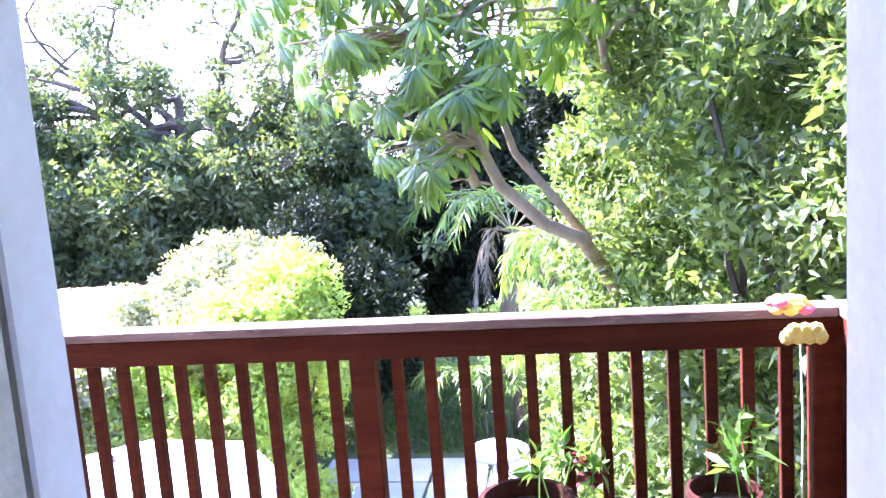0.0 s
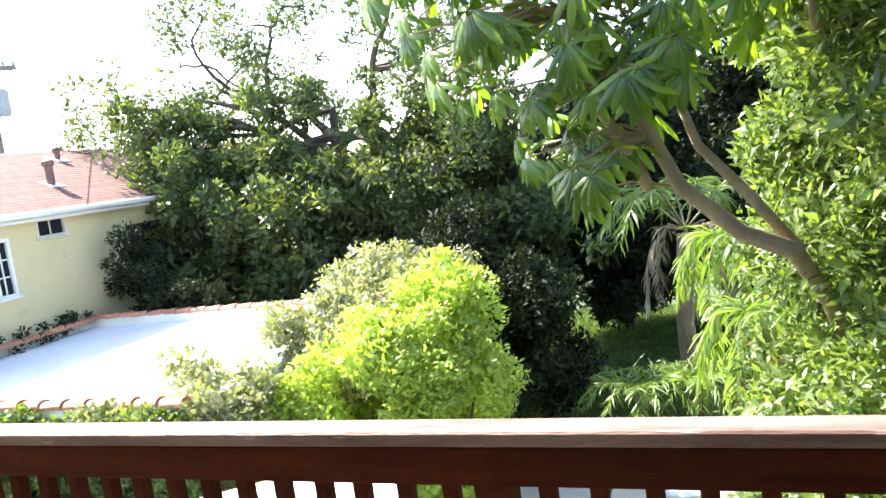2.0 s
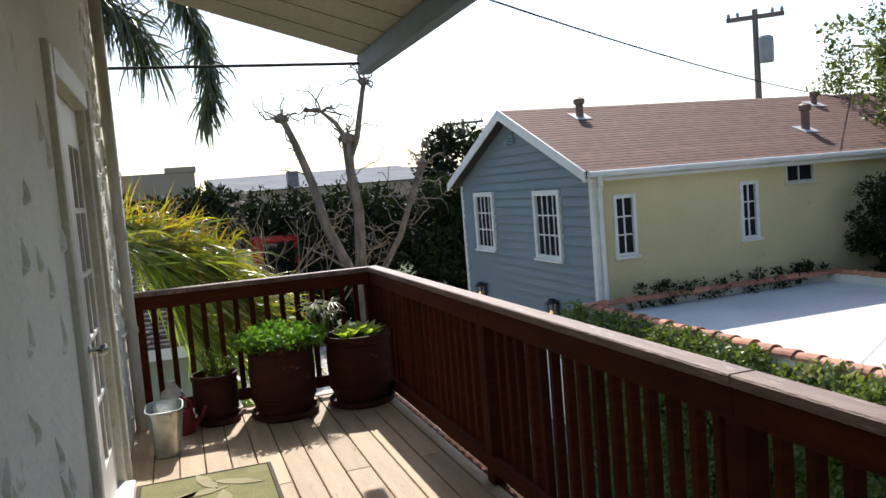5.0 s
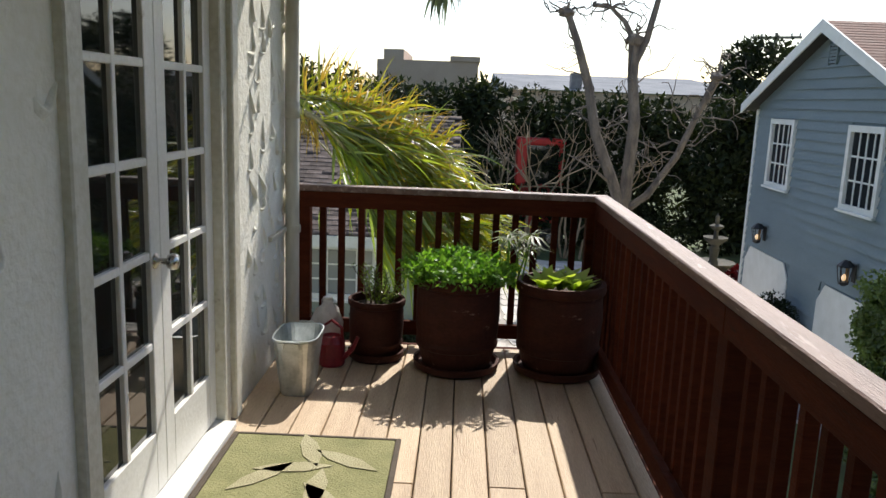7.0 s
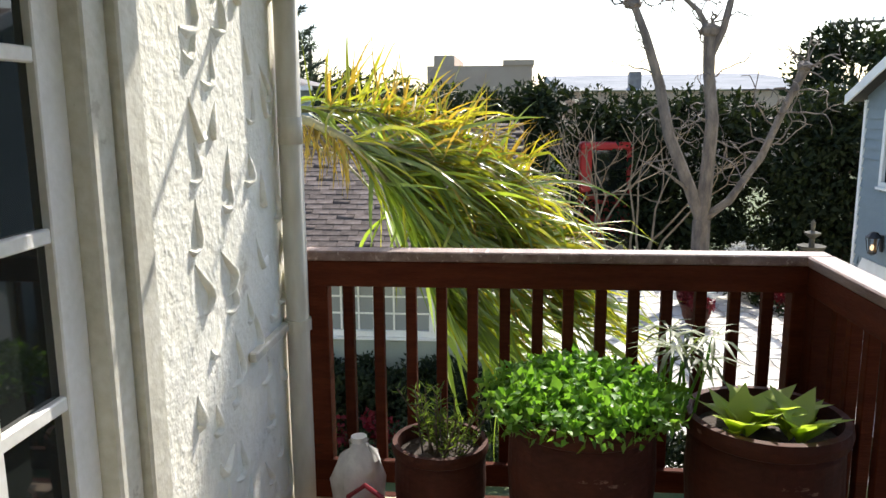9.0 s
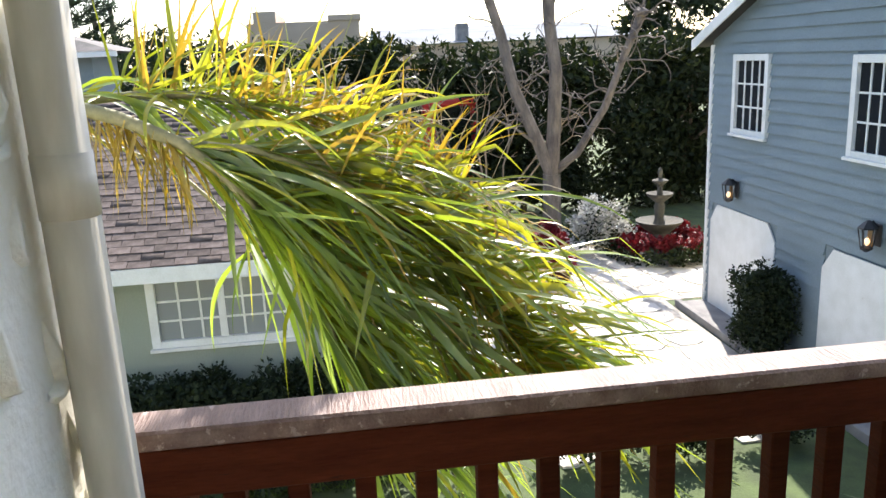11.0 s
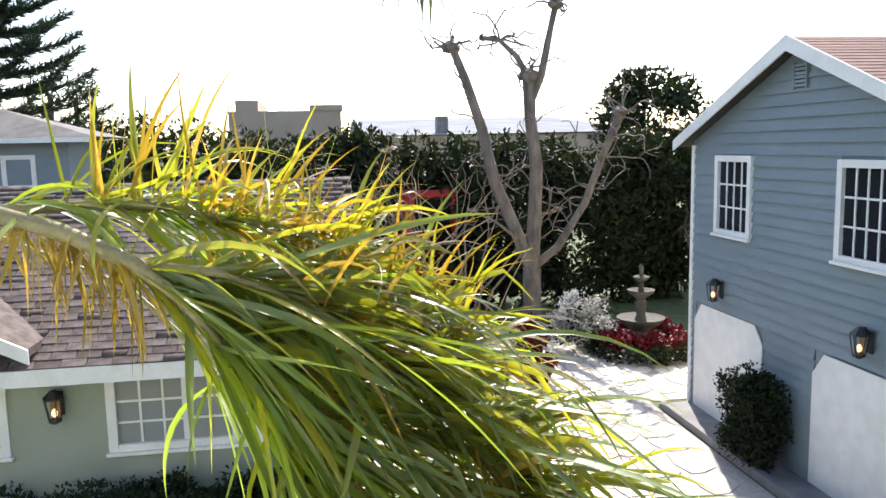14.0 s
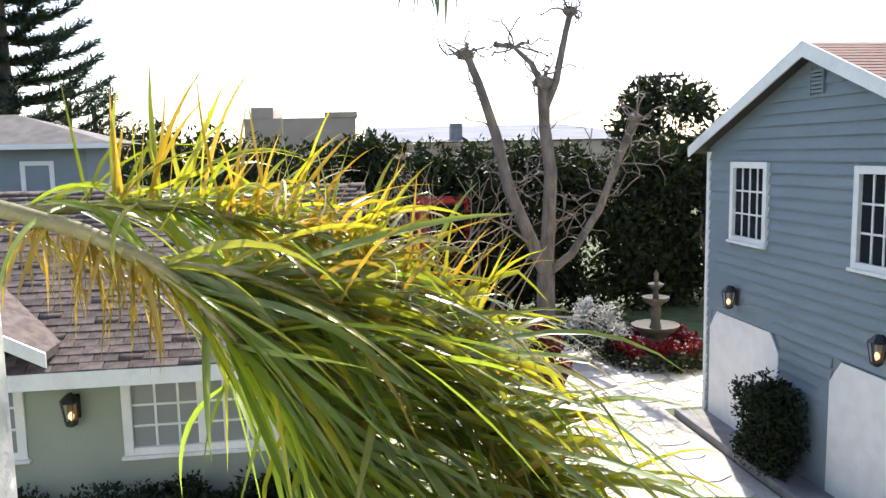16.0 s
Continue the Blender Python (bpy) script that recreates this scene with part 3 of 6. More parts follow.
for k in range(150):
    if k < 84:
        x, z = -6.44 + 0.2 * (k % 4) + rng.normal() * 0.05, 0.1 + 0.145 * (k // 4) + rng.normal() * 0.04
        size = rng.uniform(0.07, 0.14)
    else:
        x, z, size = rng.uniform(-4.0, -0.8), rng.uniform(0.1, 3.0), rng.uniform(0.06, 0.14)
    bm = bmesh.new()
    ridge(bm, x, z, rng.normal() * 0.3 + (rng.random() < 0.2) * rng.uniform(-0.9, 0.9), size, rng.uniform(0.009, 0.016), rng.uniform(0.012, 0.022))
    bmesh.ops.recalc_face_normals(bm, faces=bm.faces)
    part("trowel_ridge", bm, M["stucco"], wall_relief, smooth=True)

# downpipe at the house corner
dp = thing("downpipe", "cream painted metal downpipe on the house corner", "downpipe")
part("pipe", tube([(-6.5, WALL_Y + 0.05, -3.5), (-6.5, WALL_Y + 0.05, 3.4)], 0.04, 14), M["pipe"], dp, smooth=True)
part("joint", tube([(-6.5, WALL_Y + 0.05, 1.33), (-6.5, WALL_Y + 0.05, 1.42)], 0.0418, 14), M["pipe"], dp, smooth=True)
part("bracket", box(-6.56, -6.12, WALL_Y + 0.002, WALL_Y + 0.03, 0.69, 0.72, 0.004), M["pipe"], dp)
part("clamp", tube([(-6.5, WALL_Y + 0.05, 0.685), (-6.5, WALL_Y + 0.05, 0.725)], 0.048, 14), M["pipe"], dp)

# ---- deck ----
floor = tagged(new("floor_deck"), "brown stained wooden deck boards running the deck's length", "deck", kind="structure")
pitch, bw = 0.145, 0.139
y = WALL_Y + 0.005
k = 0
while y < YF - 0.06:
    cuts = [-6.62, -3.1 - (k % 3) * 0.9, 0.86]
    for a, b in zip(cuts, cuts[1:]):
        part("board", box(a + 0.002, b - 0.002, y, min(y + bw, YF - 0.05), -0.038, 0.0, 0.004), M["deck"], floor)
    y += pitch
    k += 1
frame_ob = tagged(new("deck_frame"), "dark timber frame and posts carrying the deck", "deck frame", kind="structure")
part("rim_joist", box(-6.62, 0.86, YF - 0.05, YF - 0.012, -0.24, -0.0, 0.003), M["redwood"], frame_ob)
part("rim_joist", box(-6.658, -6.62, WALL_Y + 0.01, YF - 0.012, -0.24, 0.0, 0.003), M["redwood"], frame_ob)
part("rim_joist", box(0.86, 0.898, WALL_Y + 0.01, YF - 0.012, -0.24, 0.0, 0.003), M["redwood"], frame_ob)
for xj in np.arange(-6.2, 0.8, 0.6):
    part("joist", box(xj, xj + 0.04, WALL_Y + 0.01, YF - 0.05, -0.23, -0.06), M["joist"], frame_ob)
# added sheet closes the board gaps, its dark colour standing for their shade
part("gap_sheet", box(-6.618, 0.858, WALL_Y + 0.01, YF - 0.052, -0.057, -0.042), M["joist"], frame_ob, "dark sheet added under the boards to close their gaps")
for xj in (-6.5, -3.3, 0.7):
    part("post", box(xj - 0.07, xj + 0.07, YF - 0.22, YF - 0.08, GROUND, -0.24, 0.006), M["redwood"], frame_ob)

# ---- railing ----
rail = thing("deck_railing", "dark red-brown stained wooden railing round the deck", "railing")


def rail_run(a, b, along_x, inner, outer, posts):
    """One straight run between a and b; inner and outer are the cap's edges across it."""
    lo, hi = min(inner, outer), max(inner, outer)
    sgn = 1 if outer > inner else -1

    def pc(name, u0, u1, v0, v1, z0, z1, mat, bev=0.004):
        ob = part(name, box(u0, u1, v0, v1, z0, z1, bev) if along_x else box(v0, v1, u0, u1, z0, z1, bev), mat, rail)
        return ob

    c0 = inner + sgn * 0.008
    seams = [a] + [p for p in posts if a + 0.3 < p < b - 0.3] + [b]
    caps = [a] + [p for p in posts if abs(p + 2.45) < 0.01] + [b]
    for u0, u1 in zip(caps, caps[1:]):
        pc("top_cap", u0 + 0.001, u1 - 0.001, lo, hi, CAP - 0.036, CAP, M["cap"], 0.005)
    for u0, u1 in zip(seams, seams[1:]):
        pc("fascia", u0 + 0.001, u1 - 0.001, c0, c0 + sgn * 0.034, CAP - 0.13, CAP - 0.037, M["redwood"])
    pc("bottom_rail", a, b, c0, c0 + sgn * 0.034, 0.07, 0.155, M["redwood"])
    for p in posts:
        pc("post", p - 0.044, p + 0.044, c0 + sgn * 0.002, c0 + sgn * 0.078, 0.0, CAP - 0.037, M["redwood"], 0.005)
    for p0, p1 in zip(posts, posts[1:]):
        n = round((p1 - p0) / 0.117)
        for k in range(1, n):
            u = p0 + (p1 - p0) * k / n + float(rng.normal() * 0.003)
            bal = part("baluster", box(-0.019, 0.019, -0.019, 0.019, 0.06, CAP - 0.04, 0.003), M["redwood"], rail)
            q = c0 + sgn * 0.055
            bal.matrix_world = pose(u, q, 0, 0, 0, float(rng.normal() * 1.5)) if along_x else pose(q, u, 0, 0, 0, float(rng.normal() * 1.5))


rail_run(XE + 0.09, XR - 0.09, True, YF - 0.09, YF, [-6.56, -4.32, -2.45, -0.72, 0.80])
rail_run(WALL_Y + 0.03, YF, False, XE + 0.09, XE, [0.42, 2.12])
rail_run(WALL_Y + 0.03, YF, False, XR - 0.09, XR, [0.42, 2.12])

# ---- awning over the deck ----
aw = thing("awning", "tan ribbed metal awning with a blue-grey front beam", "awning")
part("front_beam", box(-6.93, 2.2, 2.25, 2.35, 2.47, 2.62, 0.006), M["beam"], aw, "blue-grey painted beam")
part("tie_rod", tube([(-6.86, WALL_Y, 2.56), (-6.86, 2.28, 2.55)], 0.012, 8), M["iron"], aw, "black iron rod")
xa = -6.93
while xa < 2.1:
    bm = bmesh.new()
    w = 0.44
    v = [bm.verts.new(p) for p in ((xa, 2.34, 2.60), (xa + w - 0.012, 2.34, 2.60), (xa + w - 0.012, WALL_Y, 3.22), (xa, WALL_Y, 3.22))]
    v2 = [bm.verts.new(p.co + Vector((0, 0, 0.03))) for p in v]
    bm.faces.new(v[::-1])
    bm.faces.new(v2)
    for k in range(4):
        bm.faces.new((v[k], v[(k + 1) % 4], v2[(k + 1) % 4], v2[k]))
    bmesh.ops.recalc_face_normals(bm, faces=bm.faces)
    part("panel", bm, M["awning"], aw)
    part("seam", tube([(xa + w - 0.006, 2.34, 2.605), (xa + w - 0.006, WALL_Y, 3.225)], 0.009, 6), M["iron"], aw)
    xa += w
part("cover", box(-6.93, 2.2, 2.36, 2.38, 2.6, 2.66), M["awning"], aw)

# ---- the blue-grey gable house ----
GX0, GX1, GY, GPK = -20.0, -13.22, 7.95, -16.61
EAVE, PEAK = 1.60, 3.09
gh = thing("gable_house", "two-storey house, blue-grey clapboard gable, yellow side, red-brown roof", "house")
slope = (PEAK - EAVE) / (GX1 + 0.25 - GPK)
G_WINS = [(-19.05, -17.85, -0.09, 1.32), (-15.65, -14.47, -0.13, 1.29)]
GAR = [(-19.75, -17.40, GROUND, -1.53), (-16.05, -13.62, GROUND, -1.55)]


def roof_z(x):
    return PEAK - abs(x - GPK) * slope


bm = bmesh.new()
prof = [(GX0, GROUND), (GX1 - 0.2, GROUND), (GX1 - 0.2, roof_z(GX1) - 0.1), (GPK, PEAK - 0.12), (GX0, roof_z(GX0) - 0.1)]
f = [bm.verts.new((x, GY + 0.1, z)) for x, z in prof]
b = [bm.verts.new((x, GY + 0.02, z)) for x, z in prof]
bm.faces.new(f)
bm.faces.new(b[::-1])
for k in range(5):
    bm.faces.new((f[k], f[(k + 1) % 5], b[(k + 1) % 5], b[k]))
bmesh.ops.recalc_face_normals(bm, faces=bm.faces)
part("gable_wall", bm, M["clapboard"], gh)
z = GROUND + 0.1
while z < PEAK - 0.2:
    zt = z + 0.19
    half = (PEAK - 0.1 - zt) / slope
    xa, xb = max(GX0, GPK - half), min(GX1, GPK + half)
    cuts = [(xa, xb)]
    for w0, w1, q0, q1 in G_WINS + GAR:
        if z < q1 - 0.03 and zt > q0 + 0.03:
            nxt = []
            for a, c in cuts:
                if w1 <= a or w0 >= c:
                    nxt.append((a, c))
                else:
                    if a < w0:
                        nxt.append((a, w0))
                    if w1 < c:
                        nxt.append((w1, c))
            cuts = nxt
    for a, c in cuts:
        if c - a < 0.05:
            continue
        bm = bmesh.new()
        p = [(a, GY + 0.018, zt), (c, GY + 0.018, zt), (c, GY - 0.024, z), (a, GY - 0.024, z)]
        fr = [bm.verts.new(q) for q in p]
        bk = [bm.verts.new((q[0], GY + 0.019, q[2])) for q in p]
        bm.faces.new(fr[::-1])
        for k in range(4):
            bm.faces.new((fr[k], fr[(k + 1) % 4], bk[(k + 1) % 4], bk[k]))
        bmesh.ops.recalc_face_normals(bm, faces=bm.faces)
        part("clapboard", bm, M["clapboard"], gh)
    z = zt
Y_END = 27.0
Y_WINS = [(8.34, 8.82, -0.02, 1.12), (11.19, 11.63, 0.03, 1.16), (12.32, 13.05, 1.06, 1.42), (14.8, 15.9, 0.4, 1.0)]
bm = bmesh.new()
boxes_with_holes(bm, GY + 0.1, Y_END, GROUND, roof_z(GX1) - 0.1, Y_WINS, lambda q, u0, u1, w0, w1: slab(q, GX1 - 0.2, GX1, u0, u1, w0, w1))
part("side_wall", bm, M["yellow"], gh, "pale yellow stucco wall")
part("back_wall", box(GX0, GX0 + 0.2, GY + 0.1, Y_END, GROUND, roof_z(GX0) - 0.1), M["yellow"], gh)
part("corner_board", box(GX1 - 0.1, GX1 + 0.012, GY - 0.03, GY + 0.1, GROUND, EAVE - 0.1, 0.004), M["trim_white"], gh, "white corner board")
part("corner_board", box(GX0 - 0.012, GX0 + 0.1, GY - 0.03, GY + 0.1, GROUND, EAVE - 0.1, 0.004), M["trim_white"], gh, "white corner board")
# solid near-black block in place of the unlit rooms
part("inner_room", box(GX0 + 0.3, GX1 - 0.35, GY + 0.35, Y_END, GROUND, 1.0), M["dark_board"], gh)
for sgn in (-1, 1):
    bm = bmesh.new()
    xe = GPK + sgn * (GX1 + 0.27 - GPK)
    ya, yb = GY - 0.27, Y_END + 0.3
    pts = [(GPK, PEAK), (xe, EAVE - 0.03), (xe, EAVE - 0.13), (GPK, PEAK - 0.12)]
    f = [bm.verts.new((x, ya, z)) for x, z in pts]
    b = [bm.verts.new((x, yb, z)) for x, z in pts]
    bm.faces.new(f)
    bm.faces.new(b[::-1])
    for k in range(4):
        bm.faces.new((f[k], f[(k + 1) % 4], b[(k + 1) % 4], b[k]))
    bmesh.ops.recalc_face_normals(bm, faces=bm.faces)
    part("roof_deck", bm, M["dark_board"], gh)
    # white rake board
    bm = bmesh.new()
    pts = [(GPK, PEAK + 0.03), (xe, EAVE), (xe, EAVE - 0.19), (GPK, PEAK - 0.2)]
    f = [bm.verts.new((x, ya - 0.035, z)) for x, z in pts]
    b = [bm.verts.new((x, ya - 0.002, z)) for x, z in pts]
    bm.faces.new(f)
    bm.faces.new(b[::-1])
    for k in range(4):
        bm.faces.new((f[k], f[(k + 1) % 4], b[(k + 1) % 4], b[k]))
    bmesh.ops.recalc_face_normals(bm, faces=bm.faces)
    part("rake_board", bm, M["trim_white"], gh, "white rake board")
    # shingle courses
    run = math.hypot(xe - GPK, PEAK - EAVE)
    n = int(run / 0.145)
    for k in range(n):
        t0, t1 = k / n, (k + 1) / n + 0.01
        xa, za = GPK + (xe - GPK) * t0, PEAK + (EAVE - PEAK) * t0
        xb, zb = GPK + (xe - GPK) * t1, PEAK + (EAVE - PEAK) * t1
        bm = bmesh.new()
        p = [(xa, za + 0.005), (xb, zb + 0.014), (xb, zb), (xa, za)]
        f = [bm.verts.new((x, ya, z)) for x, z in p]
        b = [bm.verts.new((x, yb, z)) for x, z in p]
        bm.faces.new(f)
        bm.faces.new(b[::-1])
        for q in range(4):
            bm.faces.new((f[q], f[(q + 1) % 4], b[(q + 1) % 4], b[q]))
        bmesh.ops.recalc_face_normals(bm, faces=bm.faces)
        part("shingle_course", bm, M["shingle_red"], gh)
part("gutter", tube([(GX1 + 0.33, GY - 0.25, EAVE - 0.07), (GX1 + 0.33, Y_END, EAVE - 0.07)], 0.06, 10), M["trim_white"], gh, "white eave gutter")
part("soffit", box(GX1, GX1 + 0.27, GY - 0.2, Y_END, EAVE - 0.2, EAVE - 0.14), M["trim_white"], gh)
part("rain_pipe", tube([(GX1 + 0.33, GY - 0.05, EAVE - 0.1), (GX1 + 0.3, GY - 0.0, EAVE - 0.25), (GX1 + 0.07, GY + 0.1, EAVE - 0.42), (GX1 + 0.06, GY + 0.12, -1.1)], 0.045, 8), M["trim_white"], gh, "white downpipe")
for a, c, q0, q1 in G_WINS:
    window(c - a, q1 - q0, 4, 3, pose((a + c) / 2, GY - 0.03, q0), "white-framed paned window in blue-grey clapboard wall", M["win_glass"], 0.11)
for k, (a, c, q0, q1) in enumerate(Y_WINS):
    if k < 2:
        window(c - a, q1 - q0, 2, 3, pose(GX1, (a + c) / 2, q0, 0, 0, 90), "narrow white paned window in yellow wall", M["win_glass"], 0.07)
    elif k == 2:
        window(c - a, q1 - q0, 2, 1, pose(GX1, (a + c) / 2, q0, 0, 0, 90), "small high slider window in yellow wall", M["win_glass"], 0.04, M["trim_cream"])
    else:
        window(c - a, q1 - q0, 1, 1, pose(GX1, (a + c) / 2, q0, 0, 0, 90), "dark awning window in yellow wall", M["win_glass"], 0.04, M["dark_board"])
# gable louvre
lv = thing("gable_vent", "small grey louvred gable vent", "vent")
for k in range(6):
    part("slat", box(GPK - 0.13, GPK + 0.13, GY - 0.045, GY - 0.012, 2.36 + k * 0.06, 2.40 + k * 0.06), M["clapboard"], lv)
# near-black sheet painted as the shade behind the slats
part("backing", box(GPK - 0.14, GPK + 0.14, GY - 0.012, GY - 0.002, 2.34, 2.72), M["dark_board"], lv)
part("louvre_frame", box(GPK - 0.17, GPK - 0.14, GY - 0.05, GY, 2.33, 2.73), M["clapboard"], lv)
part("louvre_frame", box(GPK + 0.14, GPK + 0.17, GY - 0.05, GY, 2.33, 2.73), M["clapboard"], lv)
# garage doors with clipped corners
for k, (a, c, q0, q1) in enumerate(GAR):
    g = tagged(new("door_%d" % (3 + k)), "white garage door with clipped upper corners", "garage door", kind="structure")
    cl = 0.42
    pts = [(a, q0), (c, q0), (c, q1 - cl * 0.7), (c - cl * 0.6, q1), (a + cl * 0.6, q1), (a, q1 - cl * 0.8)]
    for nm, y0, y1, inset in (("panel", GY - 0.03, GY - 0.004, 0.0),):
        bm = bmesh.new()
        f = [bm.verts.new((x, y0, z)) for x, z in pts]
        b = [bm.verts.new((x, y1, z)) for x, z in pts]
        bm.faces.new(f)
        bm.faces.new(b[::-1])
        for q in range(6):
            bm.faces.new((f[q], f[(q + 1) % 6], b[(q + 1) % 6], b[q]))
        bmesh.ops.recalc_face_normals(bm, faces=bm.faces)
        part(nm, bm, M["trim_white"], g)


def lantern(m, label):
    ob = tagged(new("wall_lantern"), label, "lantern", group="wall lanterns")
    part("backplate", box(-0.07, 0.07, -0.02, 0.0, -0.16, 0.16, 0.01), M["iron"], ob)
    part("arm", tube([(0, -0.01, 0.1), (0, -0.1, 0.2), (0, -0.17, 0.17)], 0.014, 6), M["iron"], ob)
    part("cap", lathe([(0.02, 0.22), (0.05, 0.2), (0.13, 0.12), (0.12, 0.1), (0.0, 0.1)], 6, at=(0, -0.17, 0)), M["iron"], ob)
    part("glass", box(-0.06, 0.06, -0.125, -0.12, -0.15, 0.09), M["lamp_glass"], ob, "amber seeded glass")
    part("base", lathe([(0.03, -0.22), (0.08, -0.19), (0.08, -0.16), (0.0, -0.15)], 6, at=(0, -0.17, 0)), M["iron"], ob)
    part("bulb", lathe([(0.0, -0.14), (0.035, -0.11), (0.04, -0.07), (0.02, -0.03), (0.0, -0.02)], 10, at=(0, -0.17, 0)), M["bulb"], ob, "small lit amber bulb")
    for k in range(6):
        a = k * math.pi / 3
        part("bar", tube([(0.075 * math.cos(a), -0.17 + 0.075 * math.sin(a), -0.16), (0.118 * math.cos(a), -0.17 + 0.118 * math.sin(a), 0.1)], 0.008, 4), M["iron"], ob)
    ob.matrix_world = m
    return ob


lantern(pose(-18.76, GY - 0.02, -1.12), "black iron wall lantern on blue-grey clapboards")
lantern(pose(-14.86, GY - 0.02, -1.12), "black iron wall lantern with amber glass on blue-grey clapboards")


def roof_pipe(x, y, h, r, label):
    z = roof_z(x)
    ob = thing("roof_vent", label, "roof vent", at=(x, y, z))
    part("pipe", lathe([(r, -0.1), (r, h)], 12), M["vent_pipe"], ob)
    part("cowl", lathe([(r * 1.0, h), (r * 1.45, h + 0.02), (r * 1.45, h + 0.12), (r * 0.5, h + 0.17), (0, h + 0.17)], 12), M["vent_pipe"], ob)
    fl = box(-0.22, 0.22, -0.2, 0.2, 0, 0.012)
    bmesh.ops.transform(fl, matrix=pose(0, 0, 0.02, 0, math.degrees(math.atan(slope)), 0), verts=fl.verts)
    part("flashing", fl, M["white_vent"], ob, "pale metal flashing")


roof_pipe(-15.9, 9.3, 0.27, 0.085, "short brown roof vent with a cowl")
roof_pipe(-14.25, 13.9, 0.42, 0.09, "tall brown roof vent pipe")
roof_pipe(-15.9, 15.8, 0.18, 0.07, "low roof vent with pale flashing")
roof_pipe(-16.2, 20.5, 0.7, 0.1, "brown roof vent pipe near the trees")

# ---- flat white roof with tiled parapet ----
FX0, FX1, FY0, FY1, FZ = -13.0, -6.4, 7.52, 13.15, -0.78
fr = thing("flat_roof_building", "low building with a white coated flat roof and terracotta coping", "building")
part("roof_surface", box(FX0, FX1, FY0, FY1, FZ - 0.3, FZ - 0.2), M["flat_roof"], fr, "white coated flat roof")
part("body", box(FX0, FX1, FY0 + 0.02, FY1, GROUND, FZ - 0.3), M["sage"], fr)
part("parapet", box(FX0, FX1, FY0 - 0.1, FY0 + 0.08, GROUND, FZ - 0.03), M["stucco"], fr)
part("parapet", box(FX0, FX1, FY1 - 0.08, FY1 + 0.1, FZ - 0.3, FZ - 0.03), M["stucco"], fr)
part("parapet", box(FX0 - 0.2, FX0, FY0 - 0.1, FY1 + 0.1, FZ - 0.3, FZ - 0.03), M["stucco"], fr)
tile = None


def cap_tile(m):
    global tile
    if tile is None:
        bm = bmesh.new()
        n = 8
        rows = []
        for x, r in ((0, 0.115), (0.4, 0.10)):
            rows.append([bm.verts.new((x, r * math.cos(math.pi * k / n), r * math.sin(math.pi * k / n) * 0.8)) for k in range(n + 1)])
            rows.append([bm.verts.new((x, (r - 0.02) * math.cos(math.pi * k / n), (r - 0.02) * math.sin(math.pi * k / n) * 0.8)) for k in range(n + 1)])
        o0, i0, o1, i1 = rows
        for k in range(n):
            bm.faces.new((o0[k], o0[k + 1], o1[k + 1], o1[k]))
            bm.faces.new((o0[k + 1], o0[k], i0[k], i0[k + 1]))
        bmesh.ops.recalc_face_normals(bm, faces=bm.faces)
        tile = bpy.data.meshes.new("coping_tile")
        bm.to_mesh(tile)
        bm.free()
        tile.materials.append(M["terracotta"])
    ob = new("coping_tile", tile)
    ob.parent = fr
    ob.matrix_world = m


x = FX0
while x < FX1:
    cap_tile(pose(x + 0.37, FY0 - 0.01, FZ - 0.03 + rng.normal() * 0.004, 0, 3, 180 + rng.normal() * 2))
    cap_tile(pose(x + 0.37, FY1 + 0.01, FZ - 0.03, 0, 3, 180 + rng.normal() * 2))
    x += 0.36
y = FY0
while y < FY1:
    cap_tile(pose(FX0 + 0.1, y + 0.37, FZ - 0.03, 0, 3, 270 + rng.normal() * 2))
    y += 0.36

# ---- sage side house ----
SX = -16.0
sh = thing("side_house", "low sage-green stucco house with brown shingle roof and white eaves", "house")
S_WINS = [(-2.08, -0.1, -2.25, -1.19), (-5.4, -3.26, -2.2, -1.12)]
bm = bmesh.new()
boxes_with_holes(bm, -9.0, 1.0, GROUND, -1.05, S_WINS, lambda q, u0, u1, w0, w1: slab(q, SX - 0.2, SX, u0, u1, w0, w1))
part("front_wall", bm, M["sage"], sh)
part("end_wall", box(SX - 6.0, SX - 0.2, 0.8, 1.0, GROUND, -0.9), M["sage"], sh)
# solid near-black block added as the darkness indoors
part("curtain_room", box(SX - 5.8, SX - 0.4, -8.8, 0.7, GROUND, -1.2), M["dark_board"], sh)
for a, c, q0, q1 in S_WINS:
    window(c - a, q1 - q0, 6, 3, pose(SX, (a + c) / 2, q0, 0, 0, 90), "wide white double window with small panes in sage wall", M["pale_glass"], 0.12, mullion=True)
lantern(pose(SX + 0.01, -2.65, -1.54, 0, 0, 90), "black iron wall lantern on sage-green stucco")
EX, EZ, RX, RZ = SX + 0.45, -0.98, SX - 3.6, 1.07
part("fascia", box(EX + 0.004, EX + 0.04, -9.3, 1.3, EZ - 0.2, EZ + 0.005), M["trim_white"], sh, "white eave board")
part("soffit", box(SX, EX + 0.003, -9.3, 1.3, EZ - 0.16, EZ - 0.12), M["trim_white"], sh)
bm = bmesh.new()
pts = [(EX, EZ), (RX, RZ), (RX - 3.6, -1.0), (RX - 3.6, -1.1), (EX, EZ - 0.1)]
f = [bm.verts.new((x, -9.3, z)) for x, z in pts]
b = [bm.verts.new((x, 1.3, z)) for x, z in pts]
bm.faces.new(f)
bm.faces.new(b[::-1])
for k in range(5):
    bm.faces.new((f[k], f[(k + 1) % 5], b[(k + 1) % 5], b[k]))
bmesh.ops.recalc_face_normals(bm, faces=bm.faces)
part("roof_deck", bm, M["shingle_brown"], sh)
